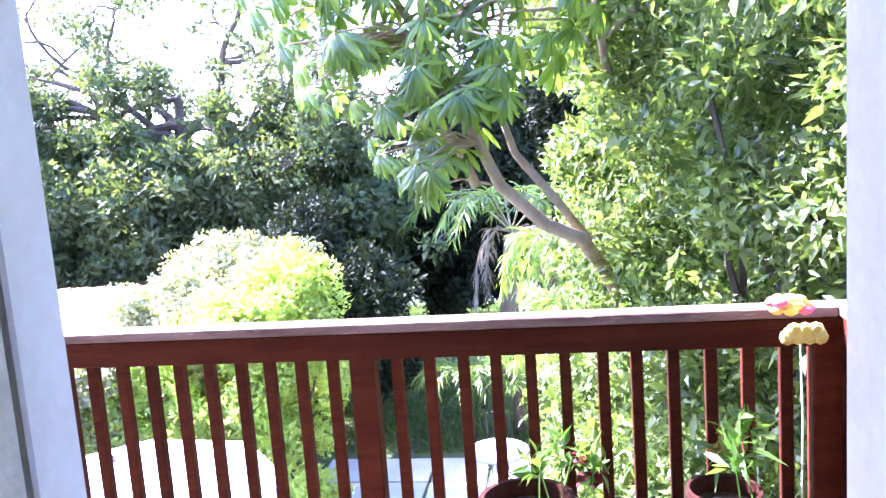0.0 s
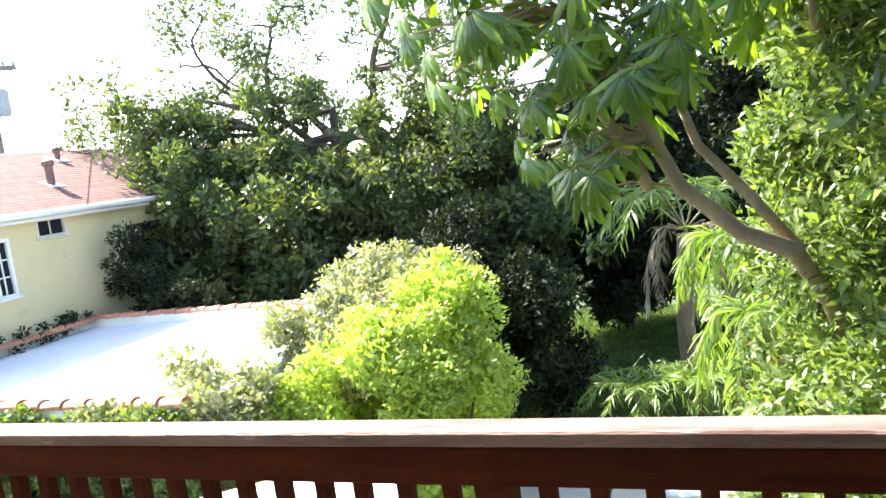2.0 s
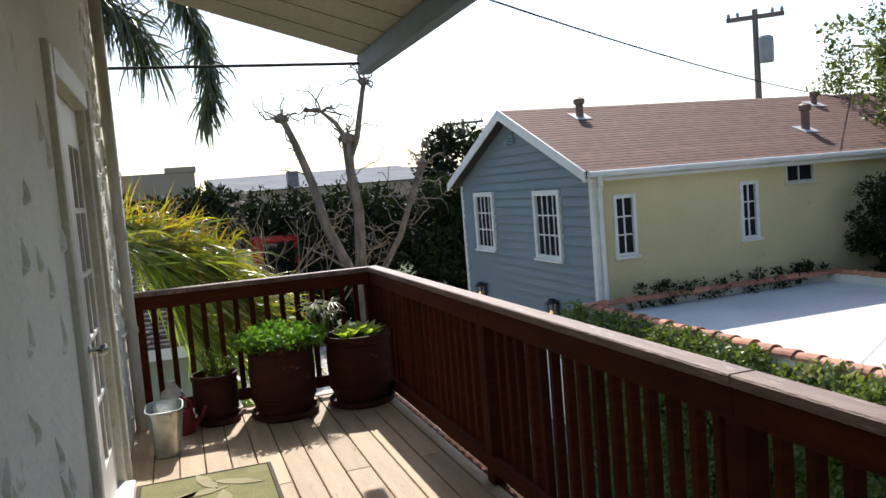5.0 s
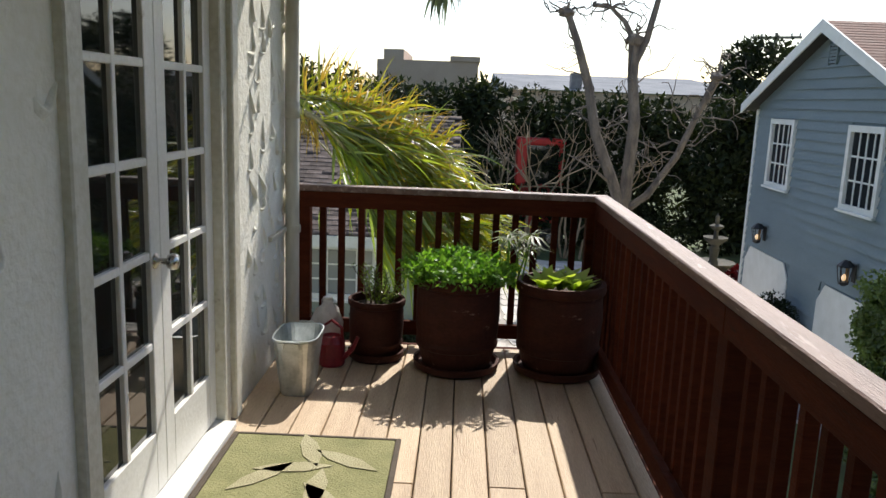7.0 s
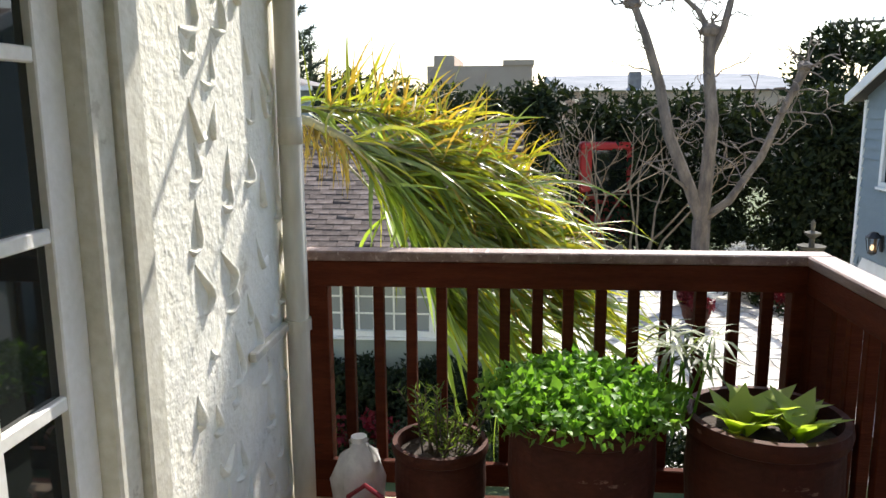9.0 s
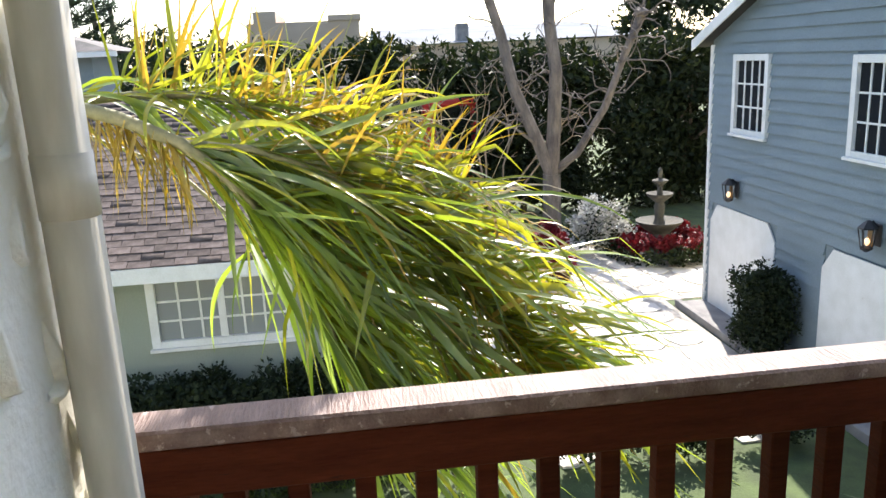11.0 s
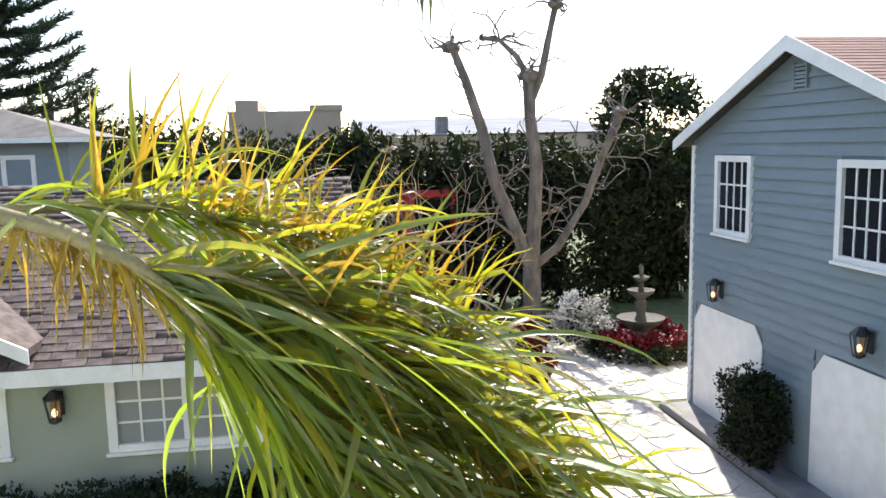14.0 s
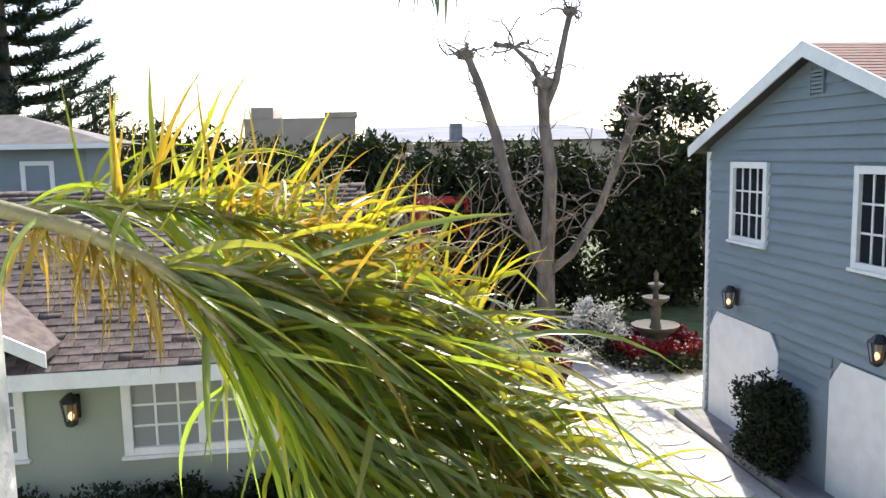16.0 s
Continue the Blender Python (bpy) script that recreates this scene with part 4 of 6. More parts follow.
run = math.hypot(RX - EX, RZ - EZ)
pitch_deg = math.degrees(math.atan2(RZ - EZ, EX - RX))
sb = box(-0.145, 0.145, -0.09, 0.09, 0.0, 0.014)
sme = bpy.data.meshes.new("shingle")
sb.to_mesh(sme)
sb.free()
sme.materials.append(M["shingle_brown"])
nc = int(run / 0.15)
extra_v, extra_f = [], []
for k in range(nc):
    t = (k + 0.5) / nc
    x, z = EX + (RX - EX) * t, EZ + (RZ - EZ) * t
    y = -8.9 + (k % 2) * 0.15
    while y < 1.2:
        m = Matrix.Translation((x, y, z + 0.008 + rng.random() * 0.01)) @ Euler((0, radians(pitch_deg - 3.5), 0)).to_matrix().to_4x4() @ pose(0, 0, 0, 0, 0, 90)
        if -4.6 < y < -0.6 and k < 22 and (k * 7 + int(y * 10)) % 10 < 9:
            ob = new("shingle", sme)
            ob.parent = sh
            ob.matrix_world = m
        else:
            base = len(extra_v)
            for v in sme.vertices:
                extra_v.append(tuple(m @ v.co))
            for p in sme.polygons:
                extra_f.append([base + i for i in p.vertices])
        y += 0.3
far_sh = array_mesh("shingle_field", np.array(extra_v), np.array(extra_f), M["shingle_brown"], sh)
far_sh["kind"] = "stuff"

# upper part of a farther house
uh = thing("far_house", "far blue-grey house with a grey hipped shingle roof", "house")
part("wall", box(-26.6, -24.5, -14, -4.8, GROUND, 1.98), M["clapboard"], uh)
bm = bmesh.new()
e = [bm.verts.new(p) for p in ((-24.0, -14.5, 1.98), (-24.0, -4.1, 1.98), (-27.1, -4.1, 1.98), (-27.1, -14.5, 1.98))]
r = [bm.verts.new(p) for p in ((-25.55, -12, 2.7), (-25.55, -6.6, 2.7))]
bm.faces.new((e[0], e[1], r[1], r[0]))
bm.faces.new((e[1], e[2], r[1]))
bm.faces.new((e[2], e[3], r[0], r[1]))
bm.faces.new((e[3], e[0], r[0]))
bm.faces.new(e[::-1])
bmesh.ops.recalc_face_normals(bm, faces=bm.faces)
part("roof", bm, material("grey_shingle", (0.1, 0.092, 0.082), (0.17, 0.155, 0.14), 0.9, 3), uh)
part("fascia", box(-24.03, -23.99, -14.5, -4.1, 1.86, 1.976), M["trim_white"], uh)
window(0.72, 0.75, 3, 2, pose(-24.5, -5.87, 0.85, 0, 0, 90), "small white paned window of the far house", M["pale_glass"], 0.1)

# ---- courtyard ----
court = tagged(new("pavement"), "pale irregular flagstone courtyard with dappled shade", "paving", kind="structure")
part("bed", box(-27.5, -14.6, 1.2, 7.25, GROUND - 0.02, GROUND + 0.012), M["gravel"], court)
part("bed", box(-27.5, -20.3, 7.251, 10.4, GROUND - 0.02, GROUND + 0.012), M["gravel"], court)
k = 0
yy = 1.2
while yy < 10.2:
    xx = -27.5 + (k % 2) * 0.35
    while xx < (-14.8 if yy < 6.8 else -21.1):
        w, h = rng.uniform(0.55, 0.95), 0.62
        c = (xx + w / 2, yy + h / 2)
        bm = bmesh.new()
        n = 7
        ang = np.sort(rng.random(n) * 2 * math.pi / n * 0.5 + np.arange(n) * 2 * math.pi / n)
        top = []
        for a in ang:
            sx, sy = math.cos(a), math.sin(a)
            q = max(abs(sx), abs(sy))
            top.append((c[0] + sx / q * w * 0.485, c[1] + sy / q * h * 0.485))
        f = [bm.verts.new((p[0], p[1], GROUND + 0.03)) for p in top]
        b = [bm.verts.new((p[0], p[1], GROUND + 0.0)) for p in top]
        bm.faces.new(f)
        for q in range(n):
            bm.faces.new((b[q], b[(q + 1) % n], f[(q + 1) % n], f[q]))
        part("flagstone", bm, M["concrete"], court)
        xx += w + 0.02
    yy += 0.64
    k += 1
kb = tagged(part("kerb", box(-19.9, -13.3, 7.28, 7.4, GROUND, GROUND + 0.16, 0.01), M["kerb"]), "low grey kerb before the garage doors", "kerb", kind="structure")
tagged(part("apron", box(-19.9, -13.3, 7.4, GY - 0.03, GROUND, GROUND + 0.1), M["kerb"]), "grey concrete apron before the garage doors", "paving", kind="structure")

# ---- garden below ----
rng = np.random.default_rng(11)
patio = tagged(new("pavement_patio"), "pale square garden pavers with grass joints", "paving", kind="structure")
pv = box(-0.43, 0.43, -0.43, 0.43, -0.03, 0.03, 0.01)
pme = bpy.data.meshes.new("paver")
pv.to_mesh(pme)
pv.free()
pme.materials.append(M["concrete"])
for i in range(7):
    for j in range(7):
        ob = new("paver", pme)
        ob.parent = patio
        ob.matrix_world = pose(-3.6 + i * 0.92, 5.8 + j * 0.92, GROUND + 0.01, 0, 0, rng.normal() * 0.8)


def grass_field(name, x, y, n, keep=None, h=0.09):
    P = np.column_stack([rng.uniform(*x, n), rng.uniform(*y, n), np.full(n, GROUND)])
    D = unit(np.column_stack([rng.normal(size=n) * 0.4, rng.normal(size=n) * 0.4, np.ones(n)]))
    V, F = leaf_flat(P, D, unit(rng.normal(size=(n, 3))), h * (0.6 + 0.8 * rng.random(n)), 0.02, 0.3)
    return tagged(array_mesh(name, V, F, L["grass"]), "short green lawn grass, partly in tree shade", "grass", kind="stuff")


grass_field("grass", (-7, 1.5), (12.0, 24.0), 60000)
grass_field("grass", (-15.9, -14.2), (-6.0, 1.2), 16000)


def tree_object(name, label, category="tree", group=""):
    return tagged(new(name), label, category, group)


def shrub(name, label, clumps, per, length, width, leaf, trunk=None, flat=True, category="shrub", lift=0.3, **kw):
    ob = tagged(new(name), label, category)
    ob.location = (0, 0, 0)
    crown("foliage", clumps, per, length, width, leaf, ob, rng, lift=lift, flat=flat, **kw)
    if trunk:
        for q in trunk:
            bm = bmesh.new()
            branch_mesh(rng, (q[0], q[1], GROUND), (rng.normal() * 0.15, rng.normal() * 0.15, 1), q[2], q[3], 2, bm, 0.3, (2, 3), 0.6)
            part("stem", bm, M["bark_dark"], ob)
    return ob


# lime-green shrub and the variegated one beside it
c = rings((-4.1, 10.3, -1.25), 0.95, 0.9, 1.4, 70, (0.25, 0.42), rng) + rings((-4.8, 9.5, -1.6), 1.15, 1.0, 1.2, 60, (0.25, 0.4), rng) + rings((-5.8, 9.1, -2.1), 0.95, 0.9, 1.0, 45, (0.25, 0.4), rng) + rings((-4.8, 9.5, -2.9), 1.6, 1.2, 0.9, 45, (0.3, 0.45), rng)
shrub("lime_shrub", "bright lime-green rounded garden shrub in full sun", c, 300, 0.085, 0.042, L["lime"], [(-4.2, 9.9, 1.2, 0.06), (-5.2, 9.5, 1.0, 0.05)], flat=False, inner=0.2)
c = rings((-6.2, 11.0, -1.5), 1.5, 1.2, 1.5, 60, (0.28, 0.45), rng) + rings((-6.7, 8.4, -1.5), 0.95, 0.95, 1.0, 60, (0.22, 0.38), rng) + rings((-5.6, 12.6, -1.2), 1.6, 1.0, 1.3, 40, (0.3, 0.45), rng) + rings((-6.4, 9.6, -2.6), 1.1, 1.6, 1.0, 35, (0.3, 0.45), rng) + rings((-7.2, 7.4, -1.2), 0.75, 0.3, 0.35, 26, (0.18, 0.3), rng)
shrub("variegated_shrub", "grey-green variegated shrub spilling over the roof edge", c, 260, 0.075, 0.045, L["varieg"], [(-6.4, 10.6, 1.3, 0.06)], inner=0.35)
c = scatter_clumps(rng, 560, (-13.0, -6.2), (7.12, 7.38), (-3.5, -0.84), (0.15, 0.26))
shrub("ivy_hedge", "clipped ivy covering the parapet wall below the tiles", c, 150, 0.06, 0.045, L["ivy"], None, inner=0.2)
c = scatter_clumps(rng, 34, (-13.12, -12.85), (8.2, 13.0), (-0.95, -0.6), (0.09, 0.2))
shrub("climbing_plant", "straggling dark creeper along the base of the yellow wall", c, 60, 0.06, 0.03, L["dark"])
c = rings((-12.4, 13.9, -0.2), 0.7, 0.7, 1.0, 22, (0.2, 0.4), rng) + rings((-11.0, 13.6, -0.65), 1.2, 0.5, 0.4, 18, (0.15, 0.3), rng)
shrub("dark_shrub", "dark leafy shrub at the far end of the yellow wall", c, 170, 0.09, 0.035, L["dark"])

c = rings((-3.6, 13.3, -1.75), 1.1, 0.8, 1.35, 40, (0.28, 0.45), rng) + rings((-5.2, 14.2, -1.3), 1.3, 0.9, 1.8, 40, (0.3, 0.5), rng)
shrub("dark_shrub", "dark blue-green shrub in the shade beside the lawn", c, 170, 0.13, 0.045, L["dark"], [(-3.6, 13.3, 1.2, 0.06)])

# dense trees behind the lawn and the flat roof
for nm, lab, cen, rr, n, leaf, per in (
        ("broadleaf_tree", "dense dark green tree beside the yellow house", (-12.9, 17.6, -0.5), (2.0, 2.0, 3.2), 120, "tree", 330),
        ("broadleaf_tree", "dense green tree behind the flat roof", (-9.9, 17.2, -0.7), (2.4, 1.9, 3.2), 120, "tree", 330),
        ("broadleaf_tree", "dense green tree at the end of the lawn", (-6.6, 18.2, -0.6), (2.7, 2.0, 3.2), 130, "tree", 330),
        # the next two trees hold the lawn-end shade in their dark leaf colour
        ("broadleaf_tree", "tree at the end of the lawn, shade painted into its dark leaves", (-3.0, 21.5, 0.0), (3.2, 2.0, 3.2), 130, "dark", 320),
        ("broadleaf_tree", "tree behind the palm, shade painted into its dark leaves", (1.5, 22.5, 0.5), (3.4, 2.0, 3.8), 120, "dark", 320),
        ("broadleaf_tree", "tall green tree behind the flowering hedge", (4.0, 12.5, 1.0), (3.0, 3.0, 4.6), 150, "tree", 320)):
    ob = tree_object(nm, lab)
    cl = rings(cen, *rr, n, (0.4, 0.85), rng)
    cl += [(cen[0] + rng.normal() * rr[0] * 0.6, cen[1] + rng.normal() * 0.6 - 0.3, cen[2] + rr[2] * rng.uniform(0.75, 1.35), rng.uniform(0.25, 0.55)) for _ in range(14)]
    cl += [(cen[0] + rng.normal() * rr[0] * 0.55, cen[1] - rr[1] * rng.uniform(0.8, 1.15), cen[2] + rng.uniform(-0.9, 0.9) * rr[2], rng.uniform(0.25, 0.5)) for _ in range(30)]
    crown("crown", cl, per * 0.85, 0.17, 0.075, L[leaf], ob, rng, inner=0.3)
    # lighter crown copy shifted sunwards: painted sunlight on part of the clumps
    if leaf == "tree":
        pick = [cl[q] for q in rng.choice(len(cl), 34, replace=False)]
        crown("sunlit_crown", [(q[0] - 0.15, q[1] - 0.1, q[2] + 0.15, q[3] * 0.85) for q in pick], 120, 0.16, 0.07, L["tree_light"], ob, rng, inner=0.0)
    bm = bmesh.new()
    branch_mesh(rng, (cen[0], cen[1], GROUND), (0.05, 0, 1), 2.0, 0.17, 2, bm, 0.3, (2, 3), 0.75)
    part("trunk", bm, M["bark_dark"], ob)

# tall airy tree with spreading limbs
ob = tree_object("spreading_tree", "tall airy tree with dark spreading limbs against the sky")
tips = []
bm = bmesh.new()
base = Vector((-9.4, 18.6, GROUND))
tube([base, base + Vector((0.1, 0, 3)), base + Vector((0, 0, 6.2))], [0.24, 0.19, 0.14], 9, bm)
for d, ln in (((-1.0, -0.2, 0.55), 3.0), ((-0.55, 0.2, 0.9), 3.0), ((0.1, 0, 1), 3.0), ((0.8, 0.1, 0.7), 2.8), ((-1.0, -0.3, 0.25), 3.4), ((0.9, -0.3, 0.35), 2.8)):
    branch_mesh(rng, base + Vector((0, 0, 5.6 + rng.random() * 0.6)), d, ln, 0.13, 3, bm, 0.8, (2, 3), 0.66, tips, 0.1, 6, 7, 0.75)
for a in ((-13.0, 18.0, 3.9), (-16.4, 17.6, 4.3), (-15.0, 17.4, 3.6)):
    e = Vector(a)
    st_ = base + Vector((0, 0, 5.4))
    tube([st_, st_.lerp(e, 0.4) + Vector((0, 0, 0.5)), st_.lerp(e, 0.75) + Vector((0, 0, 0.25)), e], [0.12, 0.09, 0.06, 0.025], 7, bm)
part("trunk", bm, M["bark_dark"], ob)
cl = [(p.x + rng.normal() * 0.2, p.y + rng.normal() * 0.2, p.z + rng.normal() * 0.2, rng.uniform(0.3, 0.6)) for p in tips for _ in range(2)]
for _ in range(48):
    x = rng.uniform(-15.0, -5.0)
    cl.append((x, rng.uniform(16.8, 20), rng.uniform(2.8, 8.2) - 0.12 * abs(x + 11), rng.uniform(0.2, 0.55)))
cl += [(rng.uniform(-17.3, -13.8), rng.uniform(17.0, 18.4), rng.uniform(3.3, 5.0), rng.uniform(0.22, 0.45)) for _ in range(24)]
crown("crown", cl, 95, 0.13, 0.065, L["tree"], ob, rng, inner=0.05)

# the tall hedge close beside the deck
cl = []
A = [Vector(p) for p in ((-0.2, 7.4, 0), (0.15, 5.7, 0), (1.05, 4.0, 0), (2.2, 2.9, 0), (3.6, 2.2, 0))]
for _ in range(900):
    k = rng.integers(0, 4)
    p = A[k].lerp(A[k + 1], rng.random())
    nrm = (A[k + 1] - A[k]).cross(Vector((0, 0, 1))).normalized()
    off = rng.random() ** 1.4 * 1.5
    q = p - nrm * off
    z = rng.uniform(-3.6, 4.6)
    q = q + Vector((0.12 * math.sin(z * 1.7) + 0.1, 0.25 * math.sin(z * 1.1 + q.x * 2), 0))
    cl.append((q.x, q.y, z, rng.uniform(0.22, 0.42)))
ob = tree_object("tall_hedge", "tall loose hedge with narrow glossy green leaves beside the deck", "hedge")
crown("foliage", cl, 230, 0.085, 0.03, L["hedge"], ob, rng, lift=0.1, flat=False, inner=0.25, spread=0.9)
cl2 = [(q[0], q[1], q[2], 0.16) for q in cl if rng.random() < 0.12 and q[2] < 1.4]
crown("dry_leaves", cl2, 26, 0.09, 0.03, L["dead"], ob, rng, lift=-0.5, flat=False, inner=0)
bm = bmesh.new()
for x, y in ((0.6, 6.2), (1.4, 4.9), (2.4, 4.0), (3.3, 3.2)):
    branch_mesh(rng, (x + 0.5, y + 0.5, GROUND), (0, 0, 1), 2.2, 0.08, 2, bm, 0.15, (2, 3), 0.8, None, 0.6, 5, 7, 0.2)
part("stem", bm, M["bark_dark"], ob)

# umbrella tree leaning out of the hedge
ob = tree_object("umbrella_tree", "leaning umbrella tree with drooping finger-like leaves")
bm = bmesh.new()
main = [(0.7, 7.4, -0.6), (0.42, 6.4, 0.2), (0.15, 5.35, 0.76), (-0.12, 5.4, 0.88), (-0.44, 5.4, 1.19), (-0.58, 5.38, 1.52), (-0.74, 5.36, 1.85), (-0.95, 5.3, 2.3), (-1.2, 5.3, 2.75), (-1.35, 5.3, 3.3)]
tube(main, [0.06, 0.058, 0.055, 0.052, 0.048, 0.042, 0.038, 0.032, 0.026, 0.02], 9, bm)
tube([(0.2, 5.6, 0.72), (-0.06, 5.35, 1.1), (-0.32, 5.5, 1.42), (-0.42, 5.45, 1.75), (-0.4, 5.4, 2.2), (-0.25, 5.4, 2.9)], [0.036, 0.034, 0.031, 0.027, 0.022, 0.017], 8, bm)
tube([(-0.62, 5.4, 1.2), (-0.72, 5.3, 1.5), (-0.85, 5.2, 1.72)], [0.04, 0.035, 0.028], 7, bm)
for p in ((0.3, 5.4, 2.6), (0.6, 5.4, 2.4)):
    tube([(0.4, 5.7, 1.9), (0.35, 5.5, 2.2), p], [0.035, 0.03, 0.025], 7, bm)
lows = [(-2.1, 2.35), (-1.85, 1.95), (-1.5, 1.62), (-1.3, 1.22), (-0.95, 1.14), (-0.7, 1.35), (-0.45, 1.7), (0.0, 1.95), (0.4, 2.2)]
LP, LD, LN, LL = [], [], [], []
cnt = 0
while cnt < 250:
    x, y, z = rng.uniform(-2.05, 0.4), rng.uniform(4.55, 5.6), rng.uniform(1.0, 3.7)
    if z < np.interp(x, [q[0] for q in lows], [q[1] for q in lows]) + 0.1 * rng.random():
        continue
    hub = Vector((x, y, z))
    near = min((Vector(p) for p in main[4:]), key=lambda p: (p - hub).length + 0.3 * abs(p.z - z))
    tube([near, near.lerp(hub, 0.5) + Vector((0, 0, 0.06)), hub], [0.012, 0.009, 0.006], 5, bm)
    lean = Vector((x - near.x, y - near.y - 0.3, 0.35)).normalized()
    a0 = rng.random() * 6
    n = rng.integers(6, 9)
    size = rng.uniform(0.17, 0.25)
    side = lean.cross(Vector((0, 0, 1))).normalized()
    up = side.cross(lean)
    for q in range(n):
        a = a0 + q * 2 * math.pi / n
        d = (side * math.cos(a) + up * math.sin(a)) * 0.9 + lean * 0.25 + Vector((0, 0, -0.85))
        LP.append(hub)
        LD.append(d)
        LN.append(lean + Vector((0, 0, 0.8)))
        LL.append(size * rng.uniform(0.85, 1.1))
    cnt += 1
part("trunk", bm, M["bark_tan"], ob, "pale tan smooth bark", smooth=True)
P, D, N, LL = np.array(LP), unit(np.array(LD)), np.array(LN), np.array(LL)
rows = []
S = unit(np.cross(D, N))
U = np.cross(S, D)
st = [(0.0, 0.1), (0.18, 0.7), (0.45, 1.0), (0.75, 0.85), (0.93, 0.4), (1.0, 0.03)]
for t, w in st:
    ctr = P + D * (LL * (0.12 + t * 0.88))[:, None] - U * (0.35 * t * t * LL)[:, None]
    rows += [ctr + S * (w * 0.125 * LL)[:, None] - U * 0.016 * w, ctr + U * 0.006, ctr - S * (w * 0.125 * LL)[:, None] - U * 0.016 * w]
V = np.stack(rows, 1)
n = len(P)
base = np.arange(n)[:, None] * (3 * len(st))
F = []
for k in range(len(st) - 1):
    for j in (0, 1):
        F.append(base + np.array([k * 3 + j, k * 3 + j + 1, k * 3 + j + 4, k * 3 + j + 3]))
array_mesh("leaves", V.reshape(-1, 3), np.concatenate(F), L["umbrella"], ob, True)

# ---- palms ----


def frond(parent, pts, r0, leaf, n, length, hang, side_lift=0.0, width=0.03, start=0.12, end=1.0, up_part=None, fan=0.8, name="foliage", rachis=True, seed=1, wild=0.25, wind=(0.0, 0.0)):
    """One feather frond: a tapering rib with strap leaflets that bend under their weight."""
    rg = np.random.default_rng(seed)
    C = np.array(pts, float)
    seg = np.r_[0, np.cumsum(np.linalg.norm(np.diff(C, axis=0), axis=1))]
    seg /= seg[-1]

    def at(t):
        return np.column_stack([np.interp(t, seg, C[:, k]) for k in range(3)])

    if rachis:
        ts = np.linspace(0, 1, 24)
        parent = part("frond", tube([tuple(p) for p in at(ts)], list(np.linspace(r0, r0 * 0.18, 24)), 7), M["bark_tan"] if leaf == "dead" else RIB, parent, smooth=True)
    t = np.sort(rg.uniform(start, end, n))
    P = at(t)
    T = unit(at(np.minimum(t + 0.02, 1)) - at(np.maximum(t - 0.02, 0)))
    sgn = np.where(rg.random(n) < 0.5, -1.0, 1.0)
    upv = np.array([0, 0, 1.0])
    S = unit(np.cross(T, upv)) * sgn[:, None]
    D = unit(S * fan + T * (0.55 + 0.4 * t)[:, None] + upv * side_lift + rg.normal(size=(n, 3)) * wild)
    if up_part is not None:
        m = (t > up_part[0]) & (t < up_part[1]) & (rg.random(n) < up_part[2])
        D[m] = unit(T[m] * 0.5 + upv * 1.1 + rg.normal(size=(m.sum(), 3)) * 0.3)
    else:
        m = np.zeros(n, bool)
    Ln = length * (0.55 + 0.45 * np.sin(np.pi * np.clip(t * 0.8 + 0.15, 0, 1))) * rg.uniform(0.75, 1.15, n)
    Ln = np.where(m, Ln * 0.75, Ln)
    hg = np.where(m, hang * 0.35, hang) * rg.uniform(0.6, 1.3, n)
    K = 7
    W = unit(np.cross(D, rg.normal(size=(n, 3)) * 0.6 + upv))
    curl = rg.normal(size=(n, 3)) * wild
    prev = P.copy()
    d = D.copy()
    rows = []
    prof = [0.35, 0.9, 1.0, 0.95, 0.75, 0.45, 0.04]
    for k in range(K):
        rows.append(prev + W * (width * prof[k] * 0.5))
        rows.append(prev - W * (width * prof[k] * 0.5))
        d = unit(d + np.array([wind[0], wind[1], -1.0]) * (hg / K * (0.6 + 0.25 * k))[:, None] + curl * (0.05 * k))
        prev = prev + d * (Ln / (K - 1))[:, None]
    V = np.stack(rows, 1)
    base = np.arange(n)[:, None] * (2 * K)
    F = np.concatenate([base + np.array([2 * k, 2 * k + 1, 2 * k + 3, 2 * k + 2]) for k in range(K - 1)])
    ob = array_mesh(name, V.reshape(-1, 3), F, L[leaf], parent)
    ob["kind"] = "stuff"
    return ob


RIB = material("frond_rib", (0.16, 0.16, 0.075), (0.24, 0.22, 0.11), 0.5, 4)
palm = tree_object("queen_palm", "queen palm with long arching fronds, partly yellowed, beside the deck", "palm")
bm = tube([(-9.0, -2.6, GROUND), (-8.9, -2.55, -1), (-8.85, -2.5, 1.0), (-8.8, -2.4, 1.9)], [0.2, 0.17, 0.16, 0.19], 14)
part("trunk", bm, M["bark"], palm)
FA = [(-8.75, -2.1, 1.82), (-8.5, -0.95, 1.6), (-8.3, -0.27, 1.44), (-8.2, 0.0, 1.37), (-8.1, 0.22, 1.28), (-8.05, 0.35, 1.18), (-8.0, 0.48, 1.03), (-7.97, 0.58, 0.85), (-7.95, 0.68, 0.62), (-7.94, 0.76, 0.3)]
FB = [(-8.75, -2.1, 1.8), (-8.5, -0.8, 1.43), (-8.36, -0.13, 1.43), (-8.33, 0.04, 1.44), (-8.3, 0.28, 1.43), (-8.25, 0.55, 1.36), (-8.2, 0.82, 1.2), (-8.15, 1.07, 0.98), (-8.1, 1.25, 0.74), (-8.08, 1.35, 0.48)]
FC = [(-8.12, 0.2, 1.28), (-8.05, 0.46, 1.25), (-8.0, 0.69, 1.17), (-7.95, 0.91, 1.02), (-7.9, 1.11, 0.81), (-7.87, 1.26, 0.58), (-7.85, 1.36, 0.32)]


